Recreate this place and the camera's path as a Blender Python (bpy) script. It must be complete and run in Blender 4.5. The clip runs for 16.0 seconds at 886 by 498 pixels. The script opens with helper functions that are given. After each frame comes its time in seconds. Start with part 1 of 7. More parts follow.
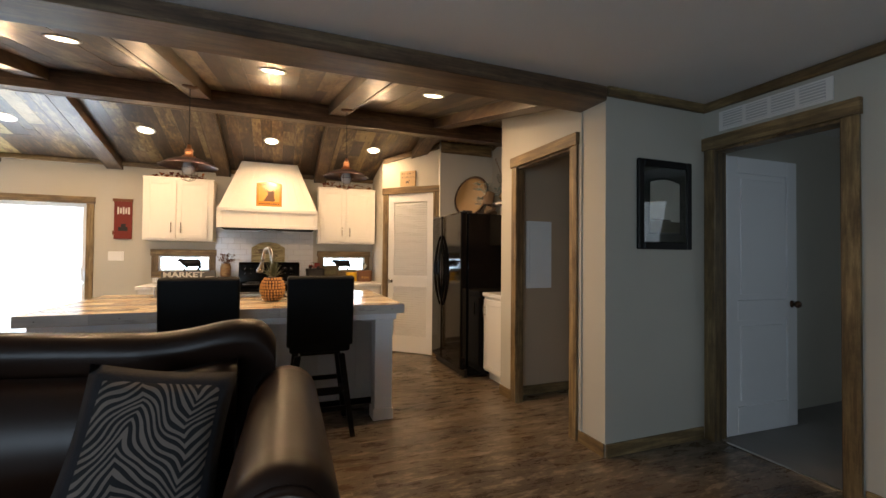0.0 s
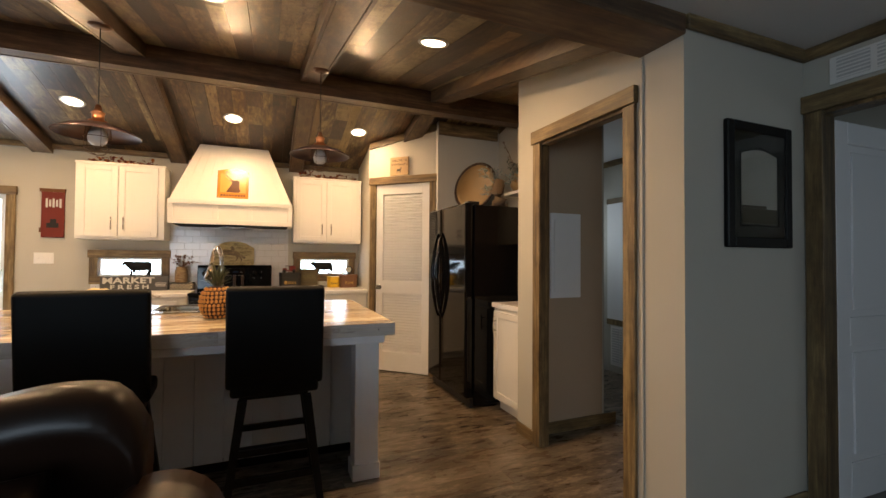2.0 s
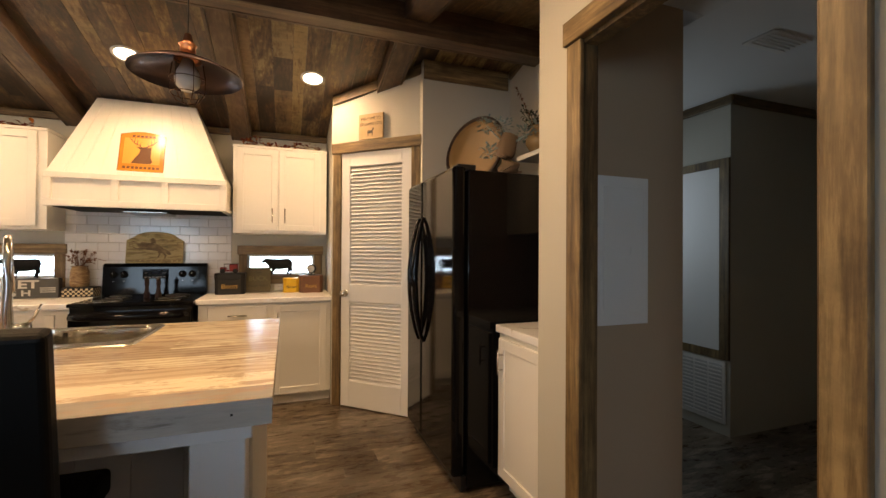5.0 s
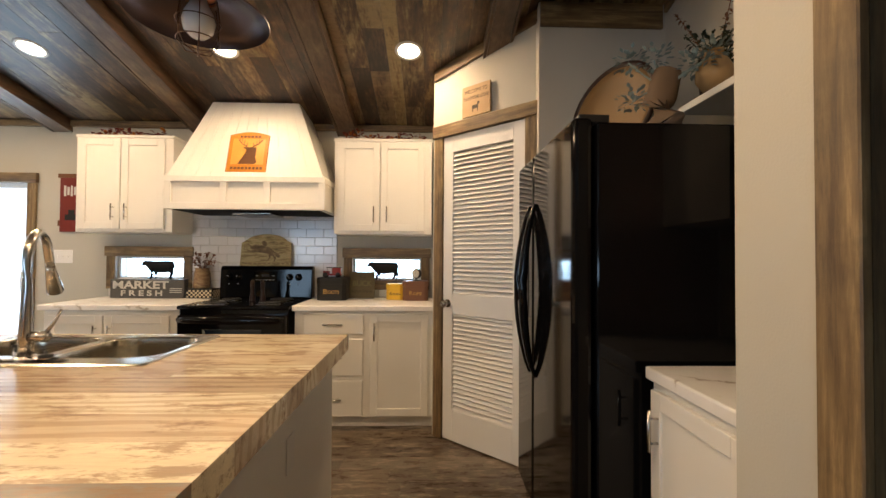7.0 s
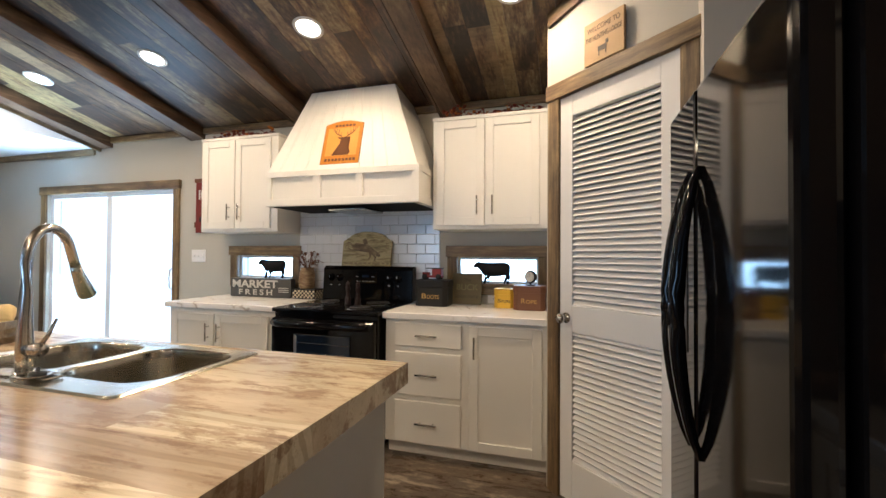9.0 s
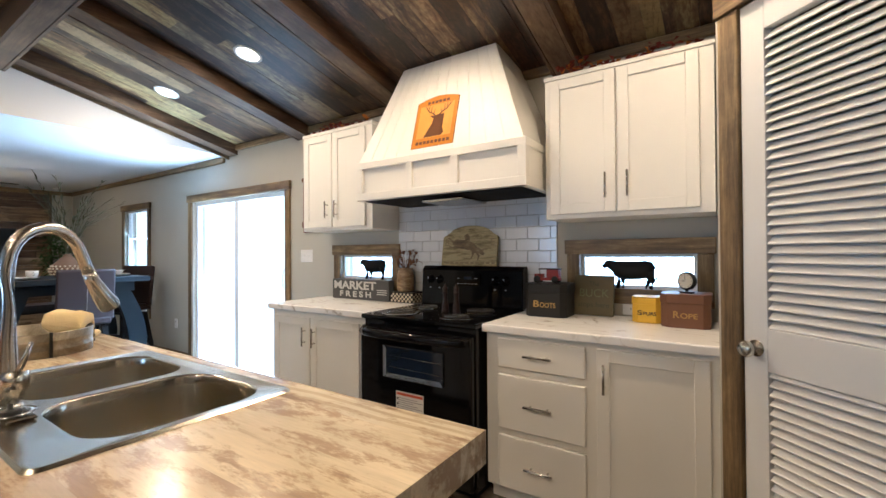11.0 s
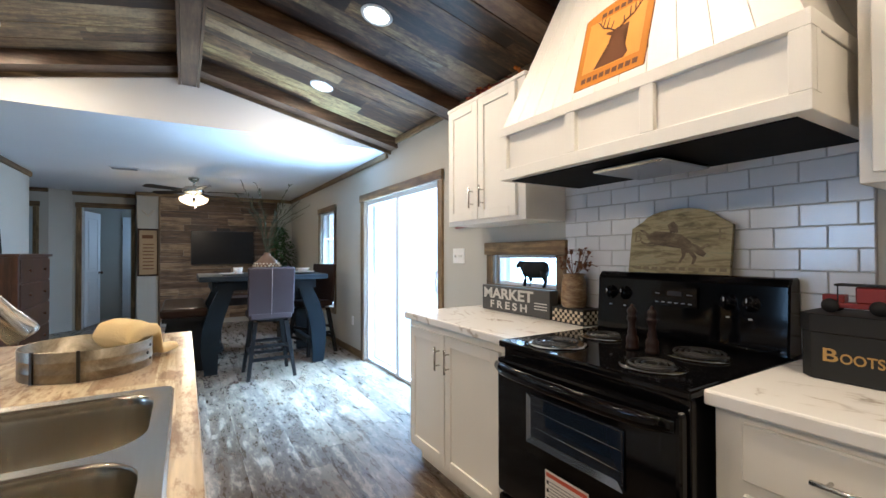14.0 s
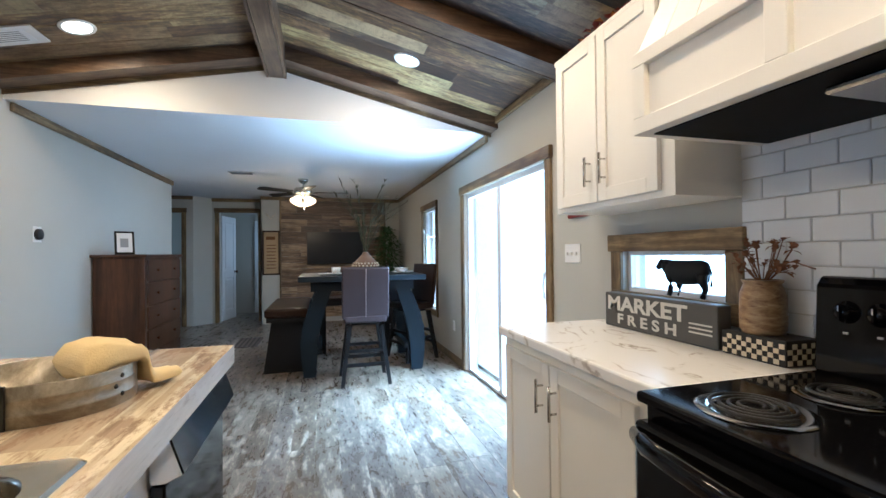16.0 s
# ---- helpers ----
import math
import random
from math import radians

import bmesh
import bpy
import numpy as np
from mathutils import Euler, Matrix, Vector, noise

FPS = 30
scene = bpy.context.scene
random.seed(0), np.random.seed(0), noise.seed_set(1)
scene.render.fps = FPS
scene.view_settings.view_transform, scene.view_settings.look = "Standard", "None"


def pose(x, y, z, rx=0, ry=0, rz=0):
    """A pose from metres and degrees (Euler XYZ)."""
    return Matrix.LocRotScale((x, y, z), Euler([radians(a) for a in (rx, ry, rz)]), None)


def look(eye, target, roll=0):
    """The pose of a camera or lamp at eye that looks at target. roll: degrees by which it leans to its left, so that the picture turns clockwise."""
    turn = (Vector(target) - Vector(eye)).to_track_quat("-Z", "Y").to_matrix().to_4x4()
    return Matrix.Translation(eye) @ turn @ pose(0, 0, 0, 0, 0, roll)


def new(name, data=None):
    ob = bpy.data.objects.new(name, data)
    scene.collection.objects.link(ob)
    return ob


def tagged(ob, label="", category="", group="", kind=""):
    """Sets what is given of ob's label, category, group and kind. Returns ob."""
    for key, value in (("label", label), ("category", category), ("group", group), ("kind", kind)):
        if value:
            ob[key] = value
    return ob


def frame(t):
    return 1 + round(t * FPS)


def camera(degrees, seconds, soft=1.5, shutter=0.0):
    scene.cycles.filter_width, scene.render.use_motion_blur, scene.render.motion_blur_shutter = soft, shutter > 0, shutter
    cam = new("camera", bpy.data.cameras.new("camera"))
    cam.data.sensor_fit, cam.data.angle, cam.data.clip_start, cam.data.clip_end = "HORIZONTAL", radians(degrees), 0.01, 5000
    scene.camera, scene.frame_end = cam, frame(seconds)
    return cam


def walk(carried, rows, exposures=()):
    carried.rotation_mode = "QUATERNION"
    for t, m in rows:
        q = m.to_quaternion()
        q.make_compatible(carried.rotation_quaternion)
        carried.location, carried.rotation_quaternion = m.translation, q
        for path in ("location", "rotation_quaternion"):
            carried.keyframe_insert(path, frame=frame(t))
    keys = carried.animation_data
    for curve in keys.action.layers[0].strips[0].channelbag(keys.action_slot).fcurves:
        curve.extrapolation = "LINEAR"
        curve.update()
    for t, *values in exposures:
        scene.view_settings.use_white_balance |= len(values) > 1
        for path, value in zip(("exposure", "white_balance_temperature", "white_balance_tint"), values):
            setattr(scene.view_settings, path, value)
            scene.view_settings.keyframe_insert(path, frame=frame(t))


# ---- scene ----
cam = camera(92.2, 16.0)
PATH = [
    (0, (0.022, -0.195, 1.282), (0.744, 1.67, 1.318), 0.5),
    (0.5, (0.056, 0.041, 1.287), (0.782, 1.904, 1.321), 0.5),
    (1, (0.074, 0.254, 1.296), (0.808, 2.114, 1.333), 0.5),
    (1.5, (0.163, 0.443, 1.276), (0.906, 2.3, 1.32), 0.5),
    (2, (0.264, 0.639, 1.283), (1.024, 2.488, 1.326), 0.4),
    (2.5, (0.389, 0.848, 1.289), (1.15, 2.697, 1.326), 0.4),
    (3, (0.479, 1.061, 1.279), (1.249, 2.906, 1.319), 0.4),
    (3.5, (0.548, 1.272, 1.267), (1.332, 3.111, 1.309), 0.4),
    (3.7, (0.584, 1.319, 1.281), (1.372, 3.157, 1.312), 0.1),
    (5.8, (1.209, 2.108, 1.301), (1.699, 4.047, 1.32), 0.4),
    (6, (1.245, 2.164, 1.291), (1.659, 4.121, 1.314), 0.3),
    (6.5, (1.303, 2.311, 1.271), (1.536, 4.297, 1.306), 0.4),
    (7, (1.325, 2.456, 1.269), (1.385, 4.454, 1.309), 0.4),
    (7.5, (1.354, 2.593, 1.245), (1.239, 4.589, 1.294), 0.5),
    (8, (1.398, 2.759, 1.218), (1.127, 4.739, 1.285), 0.6),
    (8.5, (1.462, 2.925, 1.254), (1.027, 4.877, 1.296), 0.5),
    (9, (1.477, 3.103, 1.269), (0.899, 5.018, 1.302), 0.4),
    (9.2, (1.506, 3.13, 1.283), (0.871, 5.026, 1.31), -0.0),
    (11.3, (1.358, 3.809, 1.276), (0.181, 5.426, 1.295), -0.2),
    (11.5, (1.362, 3.904, 1.28), (0.138, 5.485, 1.3), -0.1),
    (12, (1.27, 4.041, 1.267), (-0.042, 5.551, 1.29), 0.1),
    (12.5, (1.202, 4.152, 1.268), (-0.191, 5.588, 1.286), 0.1),
    (13, (1.142, 4.274, 1.267), (-0.353, 5.603, 1.287), -0.0),
    (13.5, (1.059, 4.346, 1.271), (-0.552, 5.531, 1.29), -0.1),
    (14, (0.934, 4.423, 1.274), (-0.776, 5.459, 1.295), -0.2),
    (14.5, (0.815, 4.48, 1.274), (-0.979, 5.364, 1.298), -0.2),
    (15, (0.696, 4.574, 1.261), (-1.162, 5.314, 1.287), -0.4),
    (15.5, (0.551, 4.706, 1.26), (-1.351, 5.325, 1.288), -0.3),
    (16, (0.431, 4.789, 1.261), (-1.493, 5.334, 1.283), -0.6),
]
# the clip's camera drifts from a warm to a cooler white balance as it nears the glass door
EXPOSURES = [(0, 0.3, 6750, 12), (3.5, 0.3, 7050, 13), (7, 0.22, 5950, 8), (8, 0.2, 5350, 6), (9, 0.18, 5150, 6), (12.5, 0.25, 4950, 6), (14, 0.23, 4850, 5), (16, 0.2, 4850, 4)]
walk(cam, [(t, look(eye, target, roll)) for t, eye, target, roll in PATH], EXPOSURES)

# ---- world and light ----
world = bpy.data.worlds.new("world")
scene.world = world
world.use_nodes = True
wn = world.node_tree.nodes
sky = wn.new("ShaderNodeTexSky")
sky.sky_type, sky.sun_disc = "NISHITA", False
sky.sun_elevation, sky.sun_rotation = radians(48), radians(200)
world.node_tree.links.new(sky.outputs[0], wn["Background"].inputs[0])
wn["Background"].inputs[1].default_value = 0.15

WARM, DAY = (1.0, 0.66, 0.36), (0.72, 0.87, 1.0)
CAN_W, SLIDER_W, WINDOW_W, FAN_W = 15.5, 172.0, 26.0, 28.0


def lamp(name, kind, m, energy, color, size=0.1, size_y=None, spread=None, spot=None):
    d = bpy.data.lights.new(name, kind)
    d.energy, d.color = energy, color
    if kind == "AREA":
        d.size = size
        if size_y:
            d.shape, d.size_y = "RECTANGLE", size_y
        if spread:
            d.spread = radians(spread)
    else:
        d.shadow_soft_size = size
        if spot:
            d.spot_size, d.spot_blend = radians(spot), 0.6
    ob = new(name, d)
    ob.matrix_world = m
    return ob


# ---- plan ----
HY = 6.27                       # inner face of the range wall
EX = 2.0                        # face of the hall door wall
RIDGE_Y, RIDGE_Z, PITCH, PITCH_NEAR = 4.45, 2.87, 0.235, 0.2075
LIVE_Z, DIN_Z = 2.40, 2.35      # flat ceilings
GABLE = -3.17
LEFT_Y = 2.70                   # wall behind the dresser
FAR_X = -8.0


def vault(y):
    return RIDGE_Z - (PITCH if y > RIDGE_Y else PITCH_NEAR) * abs(y - RIDGE_Y)


# ---- materials ----
def mat(name, rough=0.5, metal=0.0, base=(0.8, 0.8, 0.8)):
    m = bpy.data.materials.new(name)
    m.use_nodes = True
    b = m.node_tree.nodes["Principled BSDF"]
    b.inputs["Base Color"].default_value = (*base, 1)
    b.inputs["Roughness"].default_value, b.inputs["Metallic"].default_value = rough, metal
    return m, m.node_tree, b


def node(nt, kind, ins=None, **attrs):
    n = nt.nodes.new(kind)
    for k, v in attrs.items():
        setattr(n, k, v)
    for k, v in (ins or {}).items():
        if hasattr(v, "is_output"):
            nt.links.new(v, n.inputs[k])
        else:
            n.inputs[k].default_value = v
    return n


def ramp(nt, fac, stops):
    r = nt.nodes.new("ShaderNodeValToRGB")
    e = r.color_ramp.elements
    while len(e) < len(stops):
        e.new(0.5)
    for el, (p, c) in zip(e, stops):
        el.position, el.color = p, (*c, 1)
    nt.links.new(fac, r.inputs[0])
    return r.outputs[0]


def coords(nt, scale=(1, 1, 1), source="Object"):
    tc = node(nt, "ShaderNodeTexCoord")
    return node(nt, "ShaderNodeMapping", {"Vector": tc.outputs[source], "Scale": scale}).outputs[0]


def bump(nt, b, height, strength=0.2, dist=0.002):
    n = node(nt, "ShaderNodeBump", {"Height": height, "Strength": strength, "Distance": dist})
    nt.links.new(n.outputs[0], b.inputs["Normal"])


def paint(name, base, rough=0.5, grain=200.0, strength=0.1, blotch=0.06, spec=0.5):
    """Painted or plain surface with faint unevenness at two scales."""
    m, nt, b = mat(name, rough, 0, base)
    v = coords(nt)
    big = node(nt, "ShaderNodeTexNoise", {"Vector": v, "Scale": 1.7, "Detail": 4.0})
    fine = node(nt, "ShaderNodeTexNoise", {"Vector": v, "Scale": grain, "Detail": 3.0})
    lo = tuple(c * (1 - blotch) for c in base)
    hi = tuple(min(1, c * (1 + blotch)) for c in base)
    nt.links.new(ramp(nt, big.outputs[0], [(0.3, lo), (0.7, hi)]), b.inputs["Base Color"])
    rr = node(nt, "ShaderNodeMapRange", {"Value": big.outputs[0], "To Min": rough * 0.85, "To Max": min(1, rough * 1.2)})
    nt.links.new(rr.outputs[0], b.inputs["Roughness"])
    b.inputs["Specular IOR Level"].default_value = spec
    bump(nt, b, fine.outputs[0], strength)
    return m


def wood(name, stops, axis="x", rough=0.5, rand="island", grain=1.0, strength=0.25, stain=0.5, vary=1.0, plank=None, spec=0.5, spread=0.16, tints=None, mottle=0.0):
    """Wood with grain along an axis, and a tone per board (by island, by object or by plank width)."""
    m, nt, b = mat(name, rough)
    tc = node(nt, "ShaderNodeTexCoord").outputs["Object"]
    if rand == "object":
        r = node(nt, "ShaderNodeObjectInfo").outputs["Random"]
    elif rand == "island":
        r = node(nt, "ShaderNodeNewGeometry").outputs["Random Per Island"]
    else:
        r = None
    if plank:
        ax, width, length = plank
        sep = node(nt, "ShaderNodeSeparateXYZ", {"Vector": tc})
        along, across = (0, 1) if ax == "x" else (1, 0)
        row = node(nt, "ShaderNodeMath", {0: sep.outputs[across], 1: width}, operation="DIVIDE")
        row = node(nt, "ShaderNodeMath", {0: row.outputs[0]}, operation="FLOOR")
        off = node(nt, "ShaderNodeTexWhiteNoise", {"W": row.outputs[0]}, noise_dimensions="1D")
        col = node(nt, "ShaderNodeMath", {0: sep.outputs[along], 1: length}, operation="DIVIDE")
        col = node(nt, "ShaderNodeMath", {0: col.outputs[0], 1: off.outputs[0]}, operation="ADD")
        col = node(nt, "ShaderNodeMath", {0: col.outputs[0]}, operation="FLOOR")
        cmb = node(nt, "ShaderNodeCombineXYZ", {0: row.outputs[0], 1: col.outputs[0]})
        r = node(nt, "ShaderNodeTexWhiteNoise", {"Vector": cmb.outputs[0]}, noise_dimensions="3D").outputs[0]
    sc = {"x": (0.9, 11, 11), "y": (11, 0.9, 11), "z": (11, 11, 0.9)}[axis]
    mp = node(nt, "ShaderNodeMapping", {"Vector": tc, "Scale": tuple(s * grain for s in sc)})
    vec = mp.outputs[0]
    if r is not None:
        sh = node(nt, "ShaderNodeVectorMath", {0: r, 1: (37.0, 53.0, 71.0)}, operation="MULTIPLY")
        vec = node(nt, "ShaderNodeVectorMath", {0: vec, 1: sh.outputs[0]}, operation="ADD").outputs[0]
    big = node(nt, "ShaderNodeTexNoise", {"Vector": vec, "Scale": 0.7, "Detail": 5.0, "Roughness": 0.65, "Distortion": 0.8})
    fine = node(nt, "ShaderNodeTexNoise", {"Vector": vec, "Scale": 4.0, "Detail": 8.0, "Roughness": 0.72, "Distortion": 0.25})
    mix = node(nt, "ShaderNodeMath", {0: big.outputs[0], 1: fine.outputs[0]}, operation="ADD")
    mix = node(nt, "ShaderNodeMath", {0: mix.outputs[0], 1: 0.5}, operation="MULTIPLY")
    if r is not None:
        rv = node(nt, "ShaderNodeMapRange", {"Value": r, "To Min": -0.055 * vary, "To Max": 0.055 * vary})
        mix = node(nt, "ShaderNodeMath", {0: mix.outputs[0], 1: rv.outputs[0]}, operation="ADD")
    mix = node(nt, "ShaderNodeMapRange", {"Value": mix.outputs[0], "From Min": 0.5 - spread, "From Max": 0.5 + spread})
    color = ramp(nt, mix.outputs[0], stops)
    wide = node(nt, "ShaderNodeTexNoise", {"Vector": node(nt, "ShaderNodeMapping", {"Vector": tc, "Scale": (3, 3, 3)}).outputs[0], "Scale": 1.3, "Detail": 6.0, "Roughness": 0.7})
    dark = ramp(nt, wide.outputs[0], [(0.3, (1 - stain,) * 3), (0.55, (1, 1, 1))])
    mul = node(nt, "ShaderNodeMix", {"Factor": 1.0, 6: color, 7: dark}, data_type="RGBA", blend_type="MULTIPLY")
    if tints:
        t2 = node(nt, "ShaderNodeMath", {0: r, 1: 7.31}, operation="MULTIPLY")
        t2 = node(nt, "ShaderNodeMath", {0: t2.outputs[0]}, operation="FRACT")
        band = ramp(nt, t2.outputs[0], [(i / (len(tints) - 1) if len(tints) > 1 else 0, c) for i, c in enumerate(tints)])
        mul = node(nt, "ShaderNodeMix", {"Factor": 1.0, 6: mul.outputs[2], 7: band}, data_type="RGBA", blend_type="MULTIPLY")
    if mottle:
        mo = node(nt, "ShaderNodeTexNoise", {"Vector": node(nt, "ShaderNodeMapping", {"Vector": tc, "Scale": (9, 26, 9)}).outputs[0], "Scale": 1.6, "Detail": 9.0, "Roughness": 0.78, "Distortion": 0.4})
        mm = ramp(nt, mo.outputs[0], [(0.36, (1 - mottle,) * 3), (0.5, (1, 1, 1)), (0.68, (1 + mottle * 0.6,) * 3)])
        mul = node(nt, "ShaderNodeMix", {"Factor": 1.0, 6: mul.outputs[2], 7: mm}, data_type="RGBA", blend_type="MULTIPLY")
    nt.links.new(mul.outputs[2], b.inputs["Base Color"])
    rr = node(nt, "ShaderNodeMapRange", {"Value": fine.outputs[0], "To Min": rough * 0.7, "To Max": min(1, rough * 1.3)})
    nt.links.new(rr.outputs[0], b.inputs["Roughness"])
    b.inputs["Specular IOR Level"].default_value = spec
    bump(nt, b, fine.outputs[0], strength, 0.003)
    return m


def distressed(name, tones, patch, dark, rough, rand, plank=None, chip=0.55, wear=0.8, figure=0.0, line=0.6):
    """Worn printed planks along x: a tone per plank, ragged worn patches, short dark streaks and a fine grain."""
    m, nt, b = mat(name, rough)
    tc = node(nt, "ShaderNodeTexCoord").outputs["Object"]
    if rand == "object":
        r = node(nt, "ShaderNodeObjectInfo").outputs["Random"]
    elif rand == "island":
        r = node(nt, "ShaderNodeNewGeometry").outputs["Random Per Island"]
    if plank:
        width, length = plank
        sep = node(nt, "ShaderNodeSeparateXYZ", {"Vector": tc})
        row = node(nt, "ShaderNodeMath", {0: node(nt, "ShaderNodeMath", {0: sep.outputs[1], 1: width}, operation="DIVIDE").outputs[0]}, operation="FLOOR")
        off = node(nt, "ShaderNodeTexWhiteNoise", {"W": row.outputs[0]}, noise_dimensions="1D")
        col = node(nt, "ShaderNodeMath", {0: sep.outputs[0], 1: length}, operation="DIVIDE")
        col = node(nt, "ShaderNodeMath", {0: col.outputs[0], 1: off.outputs[0]}, operation="ADD")
        col = node(nt, "ShaderNodeMath", {0: col.outputs[0]}, operation="FLOOR")
        cmb = node(nt, "ShaderNodeCombineXYZ", {0: row.outputs[0], 1: col.outputs[0]})
        r = node(nt, "ShaderNodeTexWhiteNoise", {"Vector": cmb.outputs[0]}, noise_dimensions="3D").outputs[0]
    shift = node(nt, "ShaderNodeVectorMath", {0: r, 1: (37.0, 53.0, 71.0)}, operation="MULTIPLY").outputs[0]

    def grain(scale, k, detail, rg, dist=0.0):
        mp = node(nt, "ShaderNodeMapping", {"Vector": tc, "Scale": scale}).outputs[0]
        v = node(nt, "ShaderNodeVectorMath", {0: mp, 1: shift}, operation="ADD").outputs[0]
        return v, node(nt, "ShaderNodeTexNoise", {"Vector": v, "Scale": k, "Detail": detail, "Roughness": rg, "Distortion": dist}).outputs[0]

    def mixed(fac, a, c, kind="MIX"):
        return node(nt, "ShaderNodeMix", {0: fac, 6: a, 7: c}, data_type="RGBA", blend_type=kind).outputs[2]
    n = len(tones)
    tone = nt.nodes.new("ShaderNodeValToRGB")
    tone.color_ramp.interpolation = "CONSTANT"
    while len(tone.color_ramp.elements) < n:
        tone.color_ramp.elements.new(0.5)
    for i, (el, c) in enumerate(zip(tone.color_ramp.elements, tones)):
        el.position, el.color = i / n, (*c, 1)
    nt.links.new(r, tone.inputs[0])
    _, cloud = grain((1.6, 6, 6), 1.1, 4.0, 0.6)
    _, worn = grain((3.8, 12, 12), 1.2, 10.0, 0.75, 0.15)
    _, streak = grain((3.2, 46, 46), 1.3, 5.0, 0.65)
    _, fine = grain((14, 150, 150), 1.0, 4.0, 0.6)
    color = mixed(1.0, tone.outputs[0], ramp(nt, cloud, [(0.3, (0.80, 0.79, 0.78)), (0.7, (1.16, 1.16, 1.16))]), "MULTIPLY")
    amount = node(nt, "ShaderNodeMapRange", {"Value": worn, "From Min": chip - 0.03, "From Max": chip + 0.05, "To Max": wear}).outputs[0]
    color = mixed(amount, color, (*patch, 1))
    lines = node(nt, "ShaderNodeMapRange", {"Value": streak, "From Min": 0.40, "From Max": 0.30, "To Max": line}).outputs[0]
    color = mixed(lines, color, (*dark, 1))
    if figure:
        v, _ = grain((1.3, 5, 5), 1.0, 1.0, 0.5)
        wave = node(nt, "ShaderNodeTexWave", {"Vector": v, "Scale": 1.5, "Distortion": 10.0, "Detail": 1.5, "Detail Scale": 0.7}, wave_type="BANDS", bands_direction="Y").outputs[1]
        only = node(nt, "ShaderNodeMath", {0: node(nt, "ShaderNodeMath", {0: node(nt, "ShaderNodeMath", {0: r, 1: 5.3}, operation="MULTIPLY").outputs[0]}, operation="FRACT").outputs[0], 1: 0.55}, operation="GREATER_THAN").outputs[0]
        color = mixed(node(nt, "ShaderNodeMath", {0: only, 1: figure}, operation="MULTIPLY").outputs[0], color, ramp(nt, wave, [(0.25, (0.42, 0.33, 0.25)), (0.5, (1, 1, 1))]), "MULTIPLY")
    color = mixed(1.0, color, ramp(nt, fine, [(0.3, (0.90, 0.90, 0.90)), (0.7, (1.06, 1.06, 1.06))]), "MULTIPLY")
    nt.links.new(color, b.inputs["Base Color"])
    nt.links.new(node(nt, "ShaderNodeMapRange", {"Value": worn, "To Min": rough * 0.75, "To Max": rough * 1.35}).outputs[0], b.inputs["Roughness"])
    bump(nt, b, streak, 0.08, 0.002)
    return m


def glow(name, color, strength):
    m = bpy.data.materials.new(name)
    m.use_nodes = True
    nt = m.node_tree
    nt.nodes.clear()
    e = node(nt, "ShaderNodeEmission", {"Color": (*color, 1), "Strength": strength})
    o = node(nt, "ShaderNodeOutputMaterial")
    nt.links.new(e.outputs[0], o.inputs[0])
    return m


M = {}
M["wall"] = paint("wall_paint", (0.465, 0.448, 0.390), 0.75, 160, 0.25, 0.03)
# the wall paint again, browned to put warm bounce light into its colour
M["wall_warm_lit"] = paint("wall_paint_warm_lit", (0.42, 0.31, 0.21), 0.75, 160, 0.25, 0.03)
M["ceil_white"] = paint("ceiling_paint", (0.72, 0.73, 0.74), 0.85, 120, 0.5, 0.02)
M["white"] = paint("cabinet_white", (0.78, 0.76, 0.71), 0.42, 90, 0.06, 0.03)
M["door_white"] = paint("door_white", (0.70, 0.70, 0.70), 0.5, 90, 0.15, 0.03)
M["black"] = paint("black_enamel", (0.003, 0.003, 0.0035), 0.07, 60, 0.01, 0.1, 0.22)
M["black_soft"] = paint("black_plastic", (0.006, 0.006, 0.0065), 0.45, 200, 0.1, 0.1)
M["black_wood"] = paint("black_painted_wood", (0.005, 0.0045, 0.0045), 0.45, 60, 0.15, 0.2, 0.2)
M["leather_black"] = paint("black_leather", (0.004, 0.0035, 0.003), 0.5, 420, 0.3, 0.2, 0.15)
M["leather_brown"] = paint("brown_leather", (0.018, 0.008, 0.0045), 0.32, 300, 0.12, 0.25, 0.22)
# brown leather greyed and lightened: the window's sheen is in the base colour
M["leather_sheen"] = paint("sheen_tinted_leather", (0.10, 0.085, 0.075), 0.3, 200, 0.1, 0.2)
M["leather_purple"] = paint("plum_leather", (0.030, 0.019, 0.022), 0.5, 420, 0.3, 0.1)
M["table_blue"] = paint("dark_blue_paint", (0.002, 0.006, 0.010), 0.42, 60, 0.15, 0.25, 0.28)
M["steel"], _, _ = mat("brushed_steel", 0.24, 1, (0.42, 0.40, 0.37))
M["chrome"], _, _ = mat("chrome", 0.12, 1, (0.7, 0.69, 0.67))
M["nickel"], _, _ = mat("brushed_nickel", 0.24, 1, (0.55, 0.53, 0.49))
M["bronze"], _, _ = mat("aged_bronze", 0.38, 1, (0.13, 0.075, 0.05))
M["copper"], _, _ = mat("copper", 0.3, 1, (0.55, 0.25, 0.13))
M["ceil_wood"] = wood("ceiling_boards", [(0.05, (0.022, 0.013, 0.009)), (0.38, (0.080, 0.046, 0.027)), (0.62, (0.165, 0.105, 0.05)), (0.95, (0.33, 0.26, 0.14))], "y", 0.36, "island", vary=2.4, stain=0.5, mottle=0.3, strength=0.28, spread=0.13, tints=[(0.75, 0.78, 0.85), (1.0, 0.95, 0.76), (0.65, 0.55, 0.55), (1.0, 0.9, 0.85), (1.1, 1.05, 0.85), (0.8, 0.88, 1.0)])
